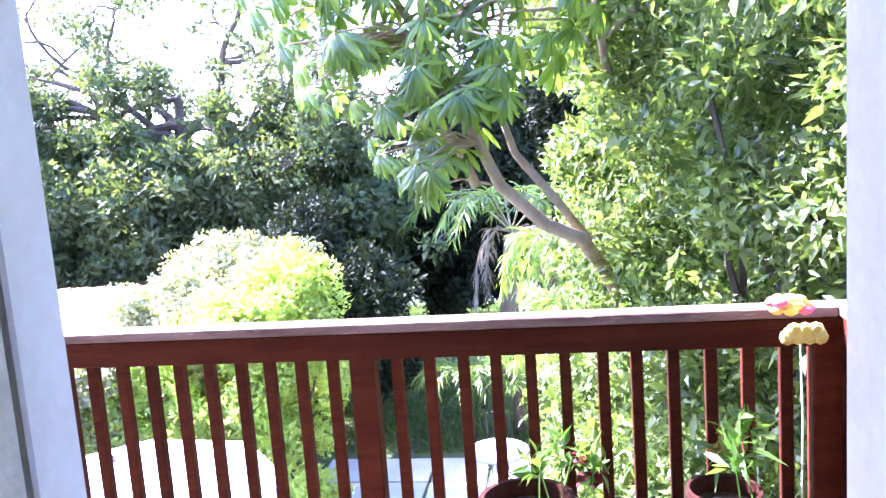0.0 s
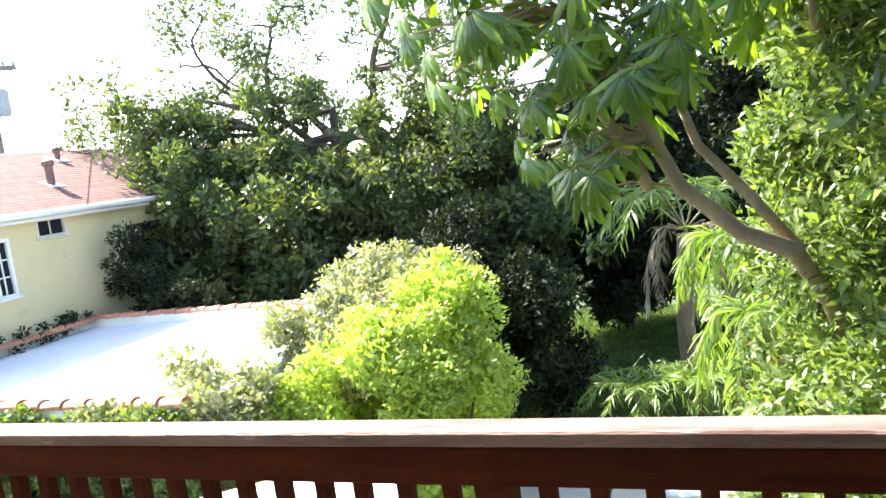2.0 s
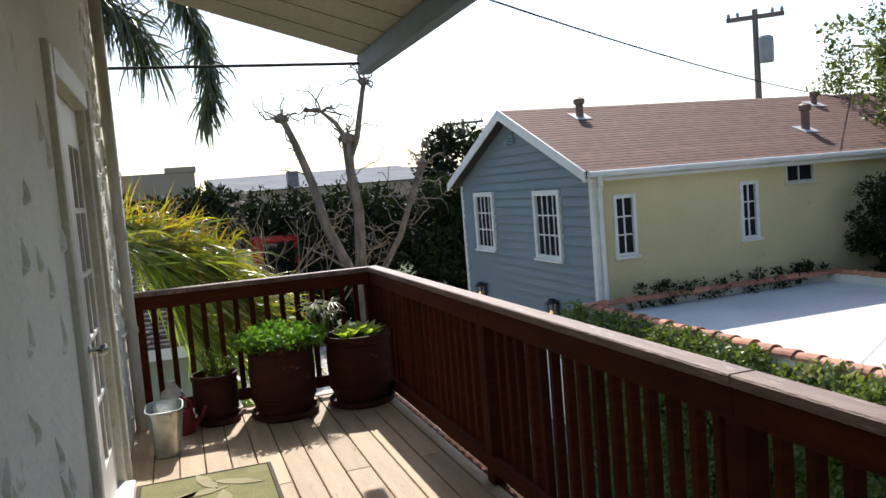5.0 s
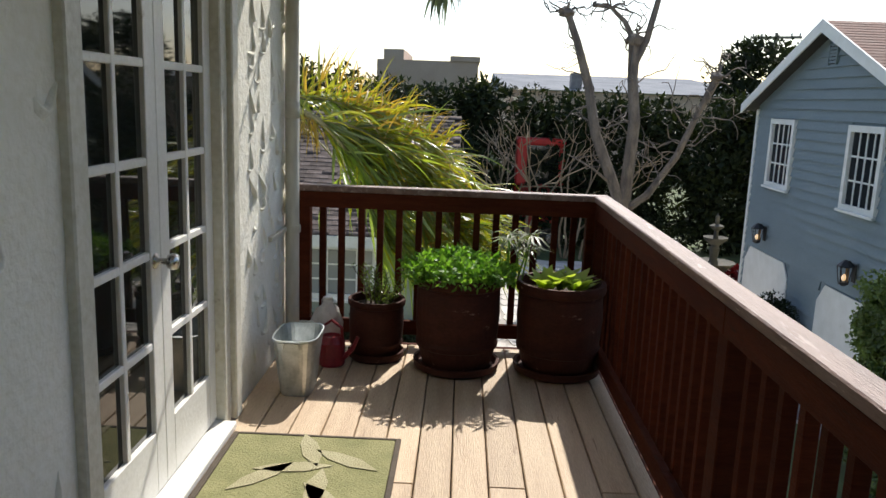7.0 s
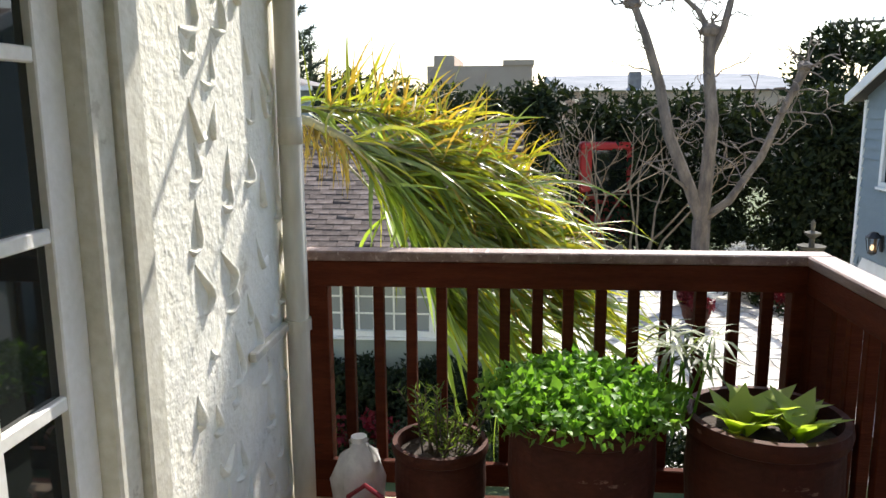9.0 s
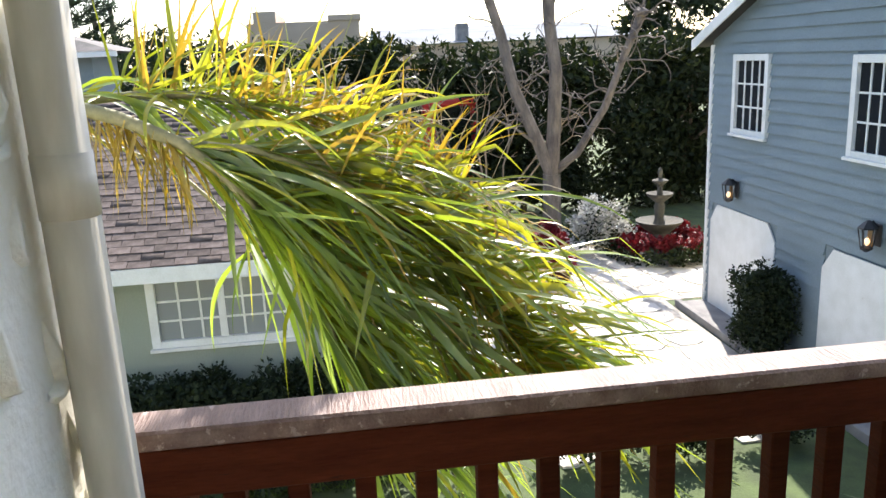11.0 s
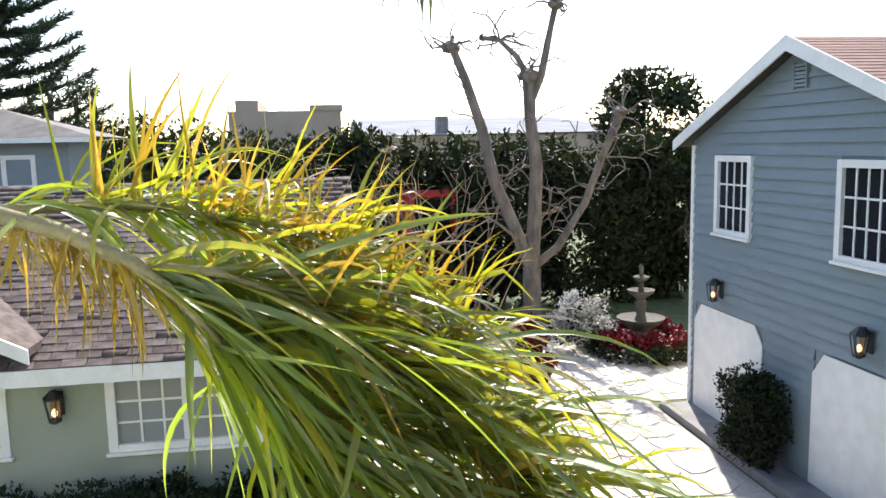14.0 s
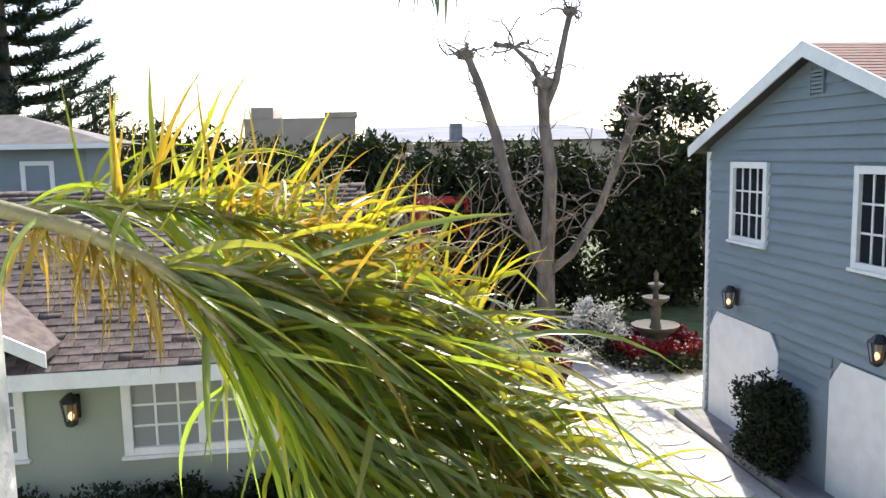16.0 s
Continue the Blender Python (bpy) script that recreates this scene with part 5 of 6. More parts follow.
def spray(parent, pts, n, leaf, aim, spread, length, droop, width, t0, t1, seed, wind=0.0, deep=0.35, curl=0.2, roll=0.45, name="foliage", kink=0.25):
    """Folded strap leaflets blown one way off a rib: they leave along aim, bow over under their own weight, and some are bent sharply."""
    rg = np.random.default_rng(seed)
    C = np.array(pts, float)
    seg = np.r_[0, np.cumsum(np.linalg.norm(np.diff(C, axis=0), axis=1))]
    t = np.interp(rg.uniform(t0, t1, n), [0, 1], [0, seg[-1]])
    P = np.column_stack([np.interp(t, seg, C[:, k]) for k in range(3)]) + rg.normal(size=(n, 3)) * 0.012
    d = unit(np.array([0.0, aim[0], aim[1]]) + np.column_stack([rg.normal(size=n) * deep, rg.normal(size=n) * spread, rg.normal(size=n) * spread]))
    W = unit(np.cross(d, rg.normal(size=(n, 3)) * roll + np.array([0.3, 0.3, 0.9])))
    Ln = length * rg.uniform(0.55, 1.2, n)
    bow = droop * rg.uniform(0.35, 1.5, n)
    side = rg.normal(size=(n, 3)) * curl
    twist = rg.normal(size=n) * 0.1
    wd = (width * rg.uniform(0.6, 1.35, n))[:, None]
    bend = np.where(rg.random(n) < kink, rg.integers(3, 7, n), 99)
    K = 9
    prof = (0.4, 0.85, 1.0, 1.0, 0.92, 0.75, 0.55, 0.3, 0.03)
    rows = []
    for k in range(K):
        U = np.cross(W, d)
        half = W * wd * prof[k] * 0.5
        rows += [P + half, P - U * (wd * prof[k] * 0.16), P - half]
        pull = np.array([0.0, wind, -1.0]) * (bow * (0.25 + 1.5 * (k / K) ** 1.5) / K)[:, None]
        d = unit(d + pull * 2 + side * 0.12)
        d = np.where((bend == k)[:, None], unit(d * 0.75 + np.array([0.0, 0.1, -1.0]) * 0.8 + side * 0.5), d)
        W = W - d * np.sum(W * d, 1)[:, None]
        W = unit(W + np.cross(d, W) * twist[:, None] + side[:, ::-1] * 0.06)
        P = P + d * (Ln / (K - 1))[:, None]
    V = np.stack(rows, 1)
    base = np.arange(n)[:, None] * (3 * K)
    F = np.concatenate([base + np.array([3 * k + q, 3 * k + q + 1, 3 * k + q + 4, 3 * k + q + 3]) for k in range(K - 1) for q in (0, 1)])
    ob = array_mesh(name, V.reshape(-1, 3), F, L[leaf], parent)
    ob["kind"] = "stuff"
    return ob


def rib(parent, pts, r0, r1=0.2):
    return part("frond", tube([Vector(p) for p in pts], list(np.linspace(r0, r0 * r1, len(pts))), 8), RIB, parent, smooth=True)


# the big frond that blows across the deck's end
ra = rib(palm, FA, 0.036)
spray(ra, FA, 165, "palm", (0.55, -0.42), 0.2, 0.8, 0.9, 0.026, 0.66, 1.0, 3, wind=0.3, roll=0.25, kink=0.05)
spray(ra, FA, 110, "palm", (0.75, -0.2), 0.28, 0.78, 1.0, 0.025, 0.68, 0.98, 32, wind=0.35, roll=0.3, kink=0.1)
# palm_sun leaflets here and below carry painted sunlight among the green ones
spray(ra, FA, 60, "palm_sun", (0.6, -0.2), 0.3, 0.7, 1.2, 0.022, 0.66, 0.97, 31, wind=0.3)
spray(ra, FA, 75, "palm_yellow", (0.2, -0.8), 0.3, 0.3, 0.9, 0.012, 0.54, 0.68, 4)
rb = rib(palm, FB, 0.022)
spray(rb, FB, 52, "palm_yellow", (0.22, 1.0), 0.2, 0.44, 0.3, 0.014, 0.55, 0.88, 6, wind=0.5, kink=0.12)
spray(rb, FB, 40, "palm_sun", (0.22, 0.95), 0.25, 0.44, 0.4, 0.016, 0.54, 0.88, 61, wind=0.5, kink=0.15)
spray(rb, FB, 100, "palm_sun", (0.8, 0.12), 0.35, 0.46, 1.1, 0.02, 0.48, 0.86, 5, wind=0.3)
spray(rb, FB, 105, "palm", (0.72, -0.08), 0.4, 0.5, 1.2, 0.022, 0.48, 0.9, 62, wind=0.25, roll=0.25)
spray(rb, FB, 170, "palm_yellow", (0.75, 0.0), 0.5, 0.44, 1.3, 0.013, 0.64, 1.0, 63, wind=0.1, curl=0.8)
spray(rb, FB, 150, "dead", (0.85, 0.15), 0.45, 0.5, 1.4, 0.009, 0.68, 1.0, 64, wind=0.1, curl=1.0)
rc = rib(palm, FC, 0.016)
spray(rc, FC, 62, "palm", (0.9, -0.12), 0.3, 0.72, 0.8, 0.027, 0.05, 1.0, 14, wind=0.4, roll=0.25)
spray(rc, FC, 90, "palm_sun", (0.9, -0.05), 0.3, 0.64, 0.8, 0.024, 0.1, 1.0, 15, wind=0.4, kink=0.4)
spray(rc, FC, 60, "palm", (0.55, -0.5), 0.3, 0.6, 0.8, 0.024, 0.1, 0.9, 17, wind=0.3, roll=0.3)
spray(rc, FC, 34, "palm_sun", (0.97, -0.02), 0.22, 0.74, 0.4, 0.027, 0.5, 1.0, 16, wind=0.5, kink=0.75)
spray(rc, FC, 50, "palm_yellow", (0.9, -0.1), 0.4, 0.5, 0.9, 0.016, 0.2, 1.0, 18, wind=0.3, kink=0.4)
FI = [(-8.05, 0.35, 1.16), (-7.98, 0.68, 1.0), (-7.94, 0.92, 0.78), (-7.92, 1.06, 0.5), (-7.91, 1.12, 0.2)]
ri = rib(palm, FI, 0.015)
spray(ri, FI, 70, "palm", (0.7, -0.25), 0.3, 0.62, 0.9, 0.026, 0.1, 1.0, 19, wind=0.35, roll=0.35)
spray(ri, FI, 60, "palm_sun", (0.8, -0.1), 0.32, 0.6, 0.9, 0.022, 0.1, 1.0, 20, wind=0.35, kink=0.4)
spray(ri, FI, 45, "palm_yellow", (0.7, -0.2), 0.4, 0.5, 1.0, 0.014, 0.1, 1.0, 21, wind=0.3, kink=0.4)
# a lower frond behind it
FD = [(-8.75, -2.1, 1.78), (-8.6, -0.7, 1.5), (-8.5, 0.1, 1.15), (-8.42, 0.5, 0.75), (-8.35, 0.85, 0.4), (-8.3, 1.1, -0.1), (-8.28, 1.25, -0.6)]
rd = rib(palm, FD, 0.012)
spray(rd, FD, 150, "palm", (0.5, -0.3), 0.35, 0.6, 1.2, 0.026, 0.6, 1.0, 7, wind=0.2)
# the high frond whose tip hangs down past the eaves
FE = [(-8.85, -2.2, 2.2), (-8.8, -1.3, 3.6), (-8.7, -0.4, 4.2), (-8.6, 0.4, 4.1), (-8.55, 0.95, 3.7), (-8.5, 1.16, 3.15), (-8.5, 1.17, 2.75), (-8.5, 1.13, 2.42)]
re_ = rib(palm, FE, 0.026)
spray(re_, FE, 850, "palm_grey", (0.1, -0.7), 0.32, 0.42, 1.4, 0.022, 0.62, 1.0, 9)
FG = [(-8.85, -2.2, 2.2), (-8.8, -1.5, 3.3), (-8.7, -0.7, 3.9), (-8.6, 0.0, 3.75), (-8.55, 0.45, 3.4), (-8.5, 0.68, 3.0)]
rg_ = rib(palm, FG, 0.024)
spray(rg_, FG, 850, "palm_grey", (0.25, -0.5), 0.4, 0.6, 1.4, 0.022, 0.45, 1.0, 91)
FH = [(-8.9, -2.2, 2.1), (-8.8, -1.6, 2.9), (-8.6, -1.05, 2.75), (-8.5, -0.78, 2.4), (-8.45, -0.6, 2.05)]
rh = rib(palm, FH, 0.024)
spray(rh, FH, 110, "palm_sun", (0.6, 0.1), 0.4, 0.42, 1.3, 0.02, 0.4, 1.0, 10)
for k, pts in enumerate(([(-9.0, -2.4, 2.1), (-9.6, -2.2, 3.0), (-10.4, -2.0, 3.1), (-11.0, -1.9, 2.6)], [(-8.9, -2.6, 2.1), (-9.0, -3.6, 3.0), (-9.1, -4.4, 2.9), (-9.2, -5.0, 2.3)])):
    frond(palm, pts, 0.03, "palm", 160, 0.5, 1.4, 0.0, 0.026, 0.2, 1.0, None, 0.7, seed=12 + k)

# garden palm with a skirt of dry fronds, and low palms on the lawn
gp = tree_object("garden_palm", "slim garden palm with a pale skirt of dry fronds", "palm")
part("trunk", tube([(-1.2, 16.6, GROUND), (-1.25, 16.6, -2.2), (-1.05, 16.5, -0.6)], [0.2, 0.17, 0.18], 12), M["bark_tan"], gp)
for k in range(15):
    a = k * 2.4
    r = rng.uniform(0.9, 1.5)
    d = Vector((math.cos(a), math.sin(a), 0))
    top = Vector((-1.05, 16.5, -0.5))
    if k < 6:
        pts = [top, top + d * r * 0.4 + Vector((0, 0, 0.1)), top + d * r * 0.7 + Vector((0, 0, -0.6)), top + d * r * 0.8 + Vector((0, 0, -1.5))]
        frond(gp, pts, 0.025, "dead", 70, 0.5, 1.6, 0, 0.035, 0.2, 1.0, None, 0.7, seed=30 + k)
    else:
        pts = [top, top + d * r * 0.7 + Vector((0, 0, 0.9)), top + d * r * 1.4 + Vector((0, 0, 0.8)), top + d * r * 1.9 + Vector((0, 0, 0.1))]
        frond(gp, pts, 0.025, "palm_bright", 80, 0.55, 1.2, 0, 0.04, 0.2, 1.0, None, 0.7, seed=30 + k)
for x, y, s in ((-1.75, 12.6, 0.8), (-0.9, 12.9, 0.75)):
    lp = tree_object("low_palm", "low feathery palm on the lawn", "palm", "low palms")
    part("trunk", tube([(x, y, GROUND), (x, y, GROUND + 0.9)], [0.1, 0.07], 9), M["bark_dark"], lp)
    for k in range(13):
        a = k * 2.4
        d = Vector((math.cos(a), math.sin(a), 0)) * s
        top = Vector((x, y, GROUND + 0.9))
        frond(lp, [top, top + d * 0.4 + Vector((0, 0, 0.5)), top + d * 0.8 + Vector((0, 0, 0.55)), top + d * 1.2 + Vector((0, 0, 0.2))], 0.014, "palm_bright", 50, 0.32, 0.9, 0.1, 0.025, 0.15, 1.0, None, 0.7, seed=60 + k)
bp_ = tree_object("bright_palm", "sunlit yellow-green palm at the foot of the hedge", "palm")
for x, y, zt in ((0.1, 11.0, -1.6), (0.7, 9.6, -2.0), (-0.2, 13.0, -0.9)):
    part("trunk", tube([(x, y, GROUND), (x, y, zt)], [0.1, 0.08], 9), M["bark_dark"], bp_)
    for k in range(12):
        a = k * 2.4
        d = Vector((math.cos(a), math.sin(a), 0)) * 0.55
        top = Vector((x, y, zt))
        frond(bp_, [top, top + d * 0.4 + Vector((0, 0, 0.6)), top + d * 0.9 + Vector((0, 0, 0.8)), top + d * 1.4 + Vector((0, 0, 0.4)), top + d * 1.6 + Vector((0, 0, -0.2))], 0.016, "palm_bright", 70, 0.5, 1.3, 0.0, 0.035, 0.15, 1.0, None, 0.7, seed=90 + k)

# ---- courtyard planting and far trees ----
bt = tree_object("bare_tree", "big leafless pollarded tree with grey-brown limbs")
bt.location = (0, 0.06, 0)
fk = Vector((-26, 6.3, -1.75))


def limb(name, pts, rad, knob=False):
    bm = tube(pts, [r * 0.7 for r in rad], 9)
    if knob:
        end = Vector(pts[-1])
        bmesh.ops.create_icosphere(bm, subdivisions=2, radius=rad[-1] * 1.15, matrix=Matrix.Translation(end) @ Matrix.Diagonal((1, 1.2, 0.8, 1)))
        for v in bm.verts:
            if (v.co - end).length < rad[-1] * 1.5:
                v.co += Vector(rng.normal(size=3)) * 0.025
    return part(name, bm, M["bark_limb"], bt)


limb("trunk", [(-26, 6.25, GROUND), (-26, 6.3, -2.8), fk], [0.45, 0.36, 0.35])
limb_set = [([fk, (-26, 5.95, -0.9), (-26, 5.3, 0.6), (-26.1, 5.0, 2.0), (-26, 4.55, 3.3), (-26, 4.2, 4.1)], [0.28, 0.25, 0.23, 0.2, 0.17, 0.16]),
         ([fk, (-26, 6.38, -0.5), (-25.9, 6.42, 1.0), (-26, 6.28, 2.3), (-26, 6.25, 3.4)], [0.3, 0.27, 0.25, 0.22, 0.2]),
         ([(-26, 6.25, 2.6), (-26, 6.6, 3.4), (-26.1, 6.82, 4.3), (-26, 7.0, 5.2)], [0.17, 0.15, 0.13, 0.14]),
         ([(-26, 6.25, 3.3), (-26.1, 5.95, 3.9), (-26.1, 5.5, 4.3), (-26, 5.0, 4.35)], [0.14, 0.11, 0.08, 0.06]),
         ([fk, (-25.8, 6.95, -1.2), (-25.7, 7.7, 0.0), (-25.8, 8.25, 1.3), (-25.7, 8.7, 2.4)], [0.2, 0.17, 0.15, 0.14, 0.15]),
         ([(-26, 6.0, -1.0), (-25.5, 5.2, -0.4), (-25.3, 4.4, 0.0)], [0.07, 0.05, 0.02])]
for pts, rad in limb_set:
    limb("limb", pts, rad, len(pts) > 3)
bm = bmesh.new()
for end in ((-26, 4.2, 4.1), (-26, 7.0, 5.2), (-25.7, 8.7, 2.4), (-26.1, 5.5, 4.3), (-26, 6.25, 3.5)):
    for _ in range(9):
        branch_mesh(rng, end, (rng.normal() * 0.4, rng.normal(), 0.35 + rng.random() * 0.6), rng.uniform(0.5, 0.9), 0.03, 1, bm, 1.0, (1, 2), 0.7, None, 0.1, 5, 4, 0.7)
for _ in range(46):
    t = rng.random()
    s = (Vector((-26, 5.95, -0.9)).lerp(Vector((-26, 4.6, 3.3)), t), Vector((-26, 6.4, 0)).lerp(Vector((-26, 6.3, 3)), t), Vector((-25.75, 7.4, -0.5)).lerp(Vector((-25.7, 8.6, 2.2)), t))[rng.integers(0, 3)]
    branch_mesh(rng, s, (rng.normal() * 0.4, rng.normal(), rng.random() * 0.5), rng.uniform(0.6, 1.3), 0.026, 1, bm, 0.9, (1, 2), 0.7, None, 0.1, 5, 4, 0.6)
part("twig", bm, M["bark_limb"], bt)["kind"] = "stuff"

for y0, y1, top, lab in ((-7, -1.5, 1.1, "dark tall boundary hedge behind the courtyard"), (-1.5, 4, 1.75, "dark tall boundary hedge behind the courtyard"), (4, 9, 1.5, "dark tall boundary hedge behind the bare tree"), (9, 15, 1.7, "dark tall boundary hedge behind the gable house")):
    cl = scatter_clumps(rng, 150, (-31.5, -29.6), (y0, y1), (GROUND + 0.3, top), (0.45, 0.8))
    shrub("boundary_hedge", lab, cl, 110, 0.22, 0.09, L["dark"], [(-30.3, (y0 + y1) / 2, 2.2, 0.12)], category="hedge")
cl = rings((-34, 13.5, 1.8), 2.2, 2.4, 2.3, 60, (0.5, 0.9), rng)
shrub("far_tree", "dark green tree behind the gable house", cl, 120, 0.22, 0.1, L["dark"], [(-34, 13.5, 3.0, 0.2)], category="tree")
cl = rings((-38, -6, 0.6), 4.5, 6.0, 2.2, 80, (0.7, 1.2), rng)
shrub("far_tree", "dark green trees beyond the sage house", cl, 120, 0.25, 0.12, L["dark"], [(-38, -6, 3.0, 0.2)], category="tree")
# unseen belt, added so the gable panes mirror dark leaves instead of sky
cl = scatter_clumps(rng, 130, (-37, -33), (-24, -8), (GROUND + 0.4, 2.2), (0.7, 1.2))
shrub("far_tree", "dark green tree belt added for the gable windows to reflect", cl, 90, 0.3, 0.14, L["dark"], [(-35, -16, 3.0, 0.2)], category="tree")
# twiggy bare shrubs before the hedge
for x, y in ((-28.3, 2.6), (-28.3, 3.6), (-28.0, 5.0)):
    ob = tree_object("bare_shrub", "leafless pale twiggy shrub before the dark hedge", "shrub", "bare shrubs")
    bm = bmesh.new()
    for _ in range(5):
        branch_mesh(rng, (x + rng.normal() * 0.2, y + rng.normal() * 0.25, GROUND), (rng.normal() * 0.12, rng.normal() * 0.15, 1), 2.6, 0.045, 2, bm, 0.4, (2, 3), 0.6, None, 0.2, 5, 5, 0.5)
    part("stem", bm, M["bark_tan"], ob)
rv = thing("parked_truck", "red truck parked behind the hedge, mostly hidden by branches", "truck", at=(-29.55, 4.05, GROUND))
part("body", box(-1.3, -0.4, -0.8, 0.9, 0.5, 2.35, 0.05), M["red_paint"], rv)
part("pillar", box(-0.6, 0.12, -0.8, -0.42, 2.3, 3.75, 0.05), M["red_paint"], rv)
part("pillar", box(-0.6, 0.05, 0.7, 0.9, 2.3, 3.75, 0.05), M["red_paint"], rv)
part("cab_roof", box(-0.9, 0.16, -0.8, 0.9, 3.7, 3.95, 0.06), M["red_paint"], rv)
part("window", box(-0.5, -0.05, -0.42, 0.7, 2.35, 3.7), M["door_glass"], rv, "dark cab window")
for yw in (-0.55, 0.6):
    wheel = part("wheel", tube([(-0.75, yw, 0.42), (0.05, yw, 0.42)], 0.42, 20), M["iron"], rv, "black tyre")
    part("hub", tube([(0.05, yw, 0.42), (0.07, yw, 0.42)], 0.2, 16), M["metal"], wheel)
shrub("white_shrub", "white blossoming shrub under the bare tree", rings((-24.4, 7.2, -2.9), 0.6, 0.8, 0.6, 22, (0.2, 0.35), rng), 110, 0.07, 0.05, L["pale_flower"], None)
shrub("white_shrub_leaves", "green leaves of the blossoming shrub", rings((-24.5, 7.2, -3.1), 0.6, 0.9, 0.6, 18, (0.2, 0.35), rng), 90, 0.09, 0.05, L["dark"], None)
cl = [(rng.uniform(-17.45, -16.45), rng.uniform(7.3, 7.7), z, rng.uniform(0.2, 0.3)) for z in np.linspace(-3.45, -2.25, 75)]
shrub("clipped_shrub", "dark clipped evergreen between the garage doors", cl, 150, 0.06, 0.035, L["dark"])
cl = scatter_clumps(rng, 90, (-14.25, -13.8), (-3.5, 6.4), (GROUND + 0.2, -3.05), (0.18, 0.28))
shrub("box_hedge", "low clipped green hedge below the deck's end", cl, 190, 0.055, 0.035, L["dark"], category="hedge")
# added hedge: its dark leaves stand in for the shaded lawn here
cl = scatter_clumps(rng, 240, (-15.75, -14.9), (-7.5, 0.9), (GROUND + 0.25, -2.6), (0.22, 0.3))
shrub("lawn_shade_hedge", "dark hedge added for the shaded lawn under the sage house windows", cl, 170, 0.07, 0.04, L["dark"], category="hedge")
cl = scatter_clumps(rng, 14, (-14.6, -14.1), (-1.6, -0.4), (GROUND + 0.3, -3.0), (0.08, 0.15))
shrub("red_flowers", "small red flowers in the lawn bed", cl, 18, 0.08, 0.07, L["red"])
cl = [(-23.9 + math.cos(a) * 0.95, 8.6 + math.sin(a) * 0.95, GROUND + 0.3 + rng.random() * 0.3, rng.uniform(0.18, 0.3)) for a in np.linspace(0, 6.28, 26)]
shrub("red_flower_bed", "ring of red flowers round the fountain", cl, 80, 0.1, 0.08, L["red"], category="flowers")
cl = [(-23.8 + math.cos(a) * 1.2, 8.6 + math.sin(a) * 1.2, GROUND + 0.15 + rng.random() * 0.15, rng.uniform(0.15, 0.25)) for a in np.linspace(0, 6.28, 26)]
shrub("green_flower_bed", "low green edging plants round the fountain", cl, 80, 0.09, 0.05, L["dark"], category="plants")
for x, y in ((-23.6, 5.6), (-22.0, 5.4)):
    cl = rings((x, y, GROUND + 0.75), 0.35, 0.35, 0.35, 10, (0.14, 0.22), rng)
    shrub("potted_red_shrub", "bushy red flowering plant in a courtyard pot", cl, 90, 0.09, 0.06, L["red"], category="plant")
    part_ob = thing("courtyard_pot", "round clay pot in the courtyard", "pot", "courtyard pots", at=(x, y, GROUND + 0.03))
    part("bowl", lathe([(0.2, 0), (0.32, 0.25), (0.34, 0.45), (0.37, 0.46), (0.37, 0.52), (0.32, 0.52), (0.3, 0.44), (0.0, 0.44)], 20), M["pot"], part_ob)
ft = thing("fountain", "tiered stone garden fountain, its shade painted dark", "fountain", at=(-23.9, 8.6, GROUND))
part("basin", lathe([(0.55, 0), (0.6, 0.1), (0.35, 0.25), (0.26, 0.6), (0.56, 0.85), (0.6, 0.92), (0.53, 0.9), (0.0, 0.8)], 24), M["fountain_stone"], ft)
part("column", lathe([(0.16, 0.8), (0.11, 1.0), (0.14, 1.3), (0.1, 1.4)], 16), M["fountain_stone"], ft)
part("upper_bowl", lathe([(0.1, 1.38), (0.31, 1.55), (0.34, 1.62), (0.28, 1.6), (0.0, 1.5)], 24), M["fountain_stone"], ft)
part("finial", lathe([(0.08, 1.5), (0.06, 1.8), (0.18, 1.9), (0.2, 1.95), (0.05, 2.0), (0.06, 2.2), (0.0, 2.3)], 16), M["fountain_stone"], ft)

# tall pine with tiered branches
pn = tree_object("norfolk_pine", "tall dark tiered pine beyond the roofs", "pine")
bx, by = -46.0, -14.6
part("trunk", tube([(bx, by, GROUND), (bx, by, 8), (bx, by, 17)], [0.4, 0.3, 0.08], 9), M["bark_dark"], pn)
PP, DD = [], []
bm = bmesh.new()
z = 1.5
while z < 16:
    rad = 5.2 * (1 - (z - 1.5) / 17) + 0.3
    a0 = rng.random() * 6
    for k in range(7):
        a = a0 + k * 2 * math.pi / 7 + rng.normal() * 0.1
        d = np.array([math.cos(a), math.sin(a), 0])
        ts = np.linspace(0.12, 1, 34)
        pts = np.array([bx, by, z]) + d * (rad * ts)[:, None] + np.array([0, 0, 1]) * (rad * (0.06 * ts + 0.22 * ts ** 3))[:, None]
        tube([tuple(p) for p in pts[::8]], list(np.linspace(0.06, 0.015, len(pts[::8]))), 4, bm)
        for p in pts:
            m = 12
            PP.append(p + rng.normal(size=(m, 3)) * 0.06)
            q = rng.normal(size=(m, 3)) * np.array([0.5, 0.5, 0.25]) + d * 0.7 + np.array([0, 0, 0.35])
            DD.append(q)
    z += 0.95
part("limb", bm, M["bark_dark"], pn)["kind"] = "stuff"
PP, DD = np.concatenate(PP), np.concatenate(DD)
V, F = leaf_flat(PP, DD, rng.normal(size=PP.shape), 0.5, 0.07, 0.1)
array_mesh("needles", V, F, L["pine"], pn)
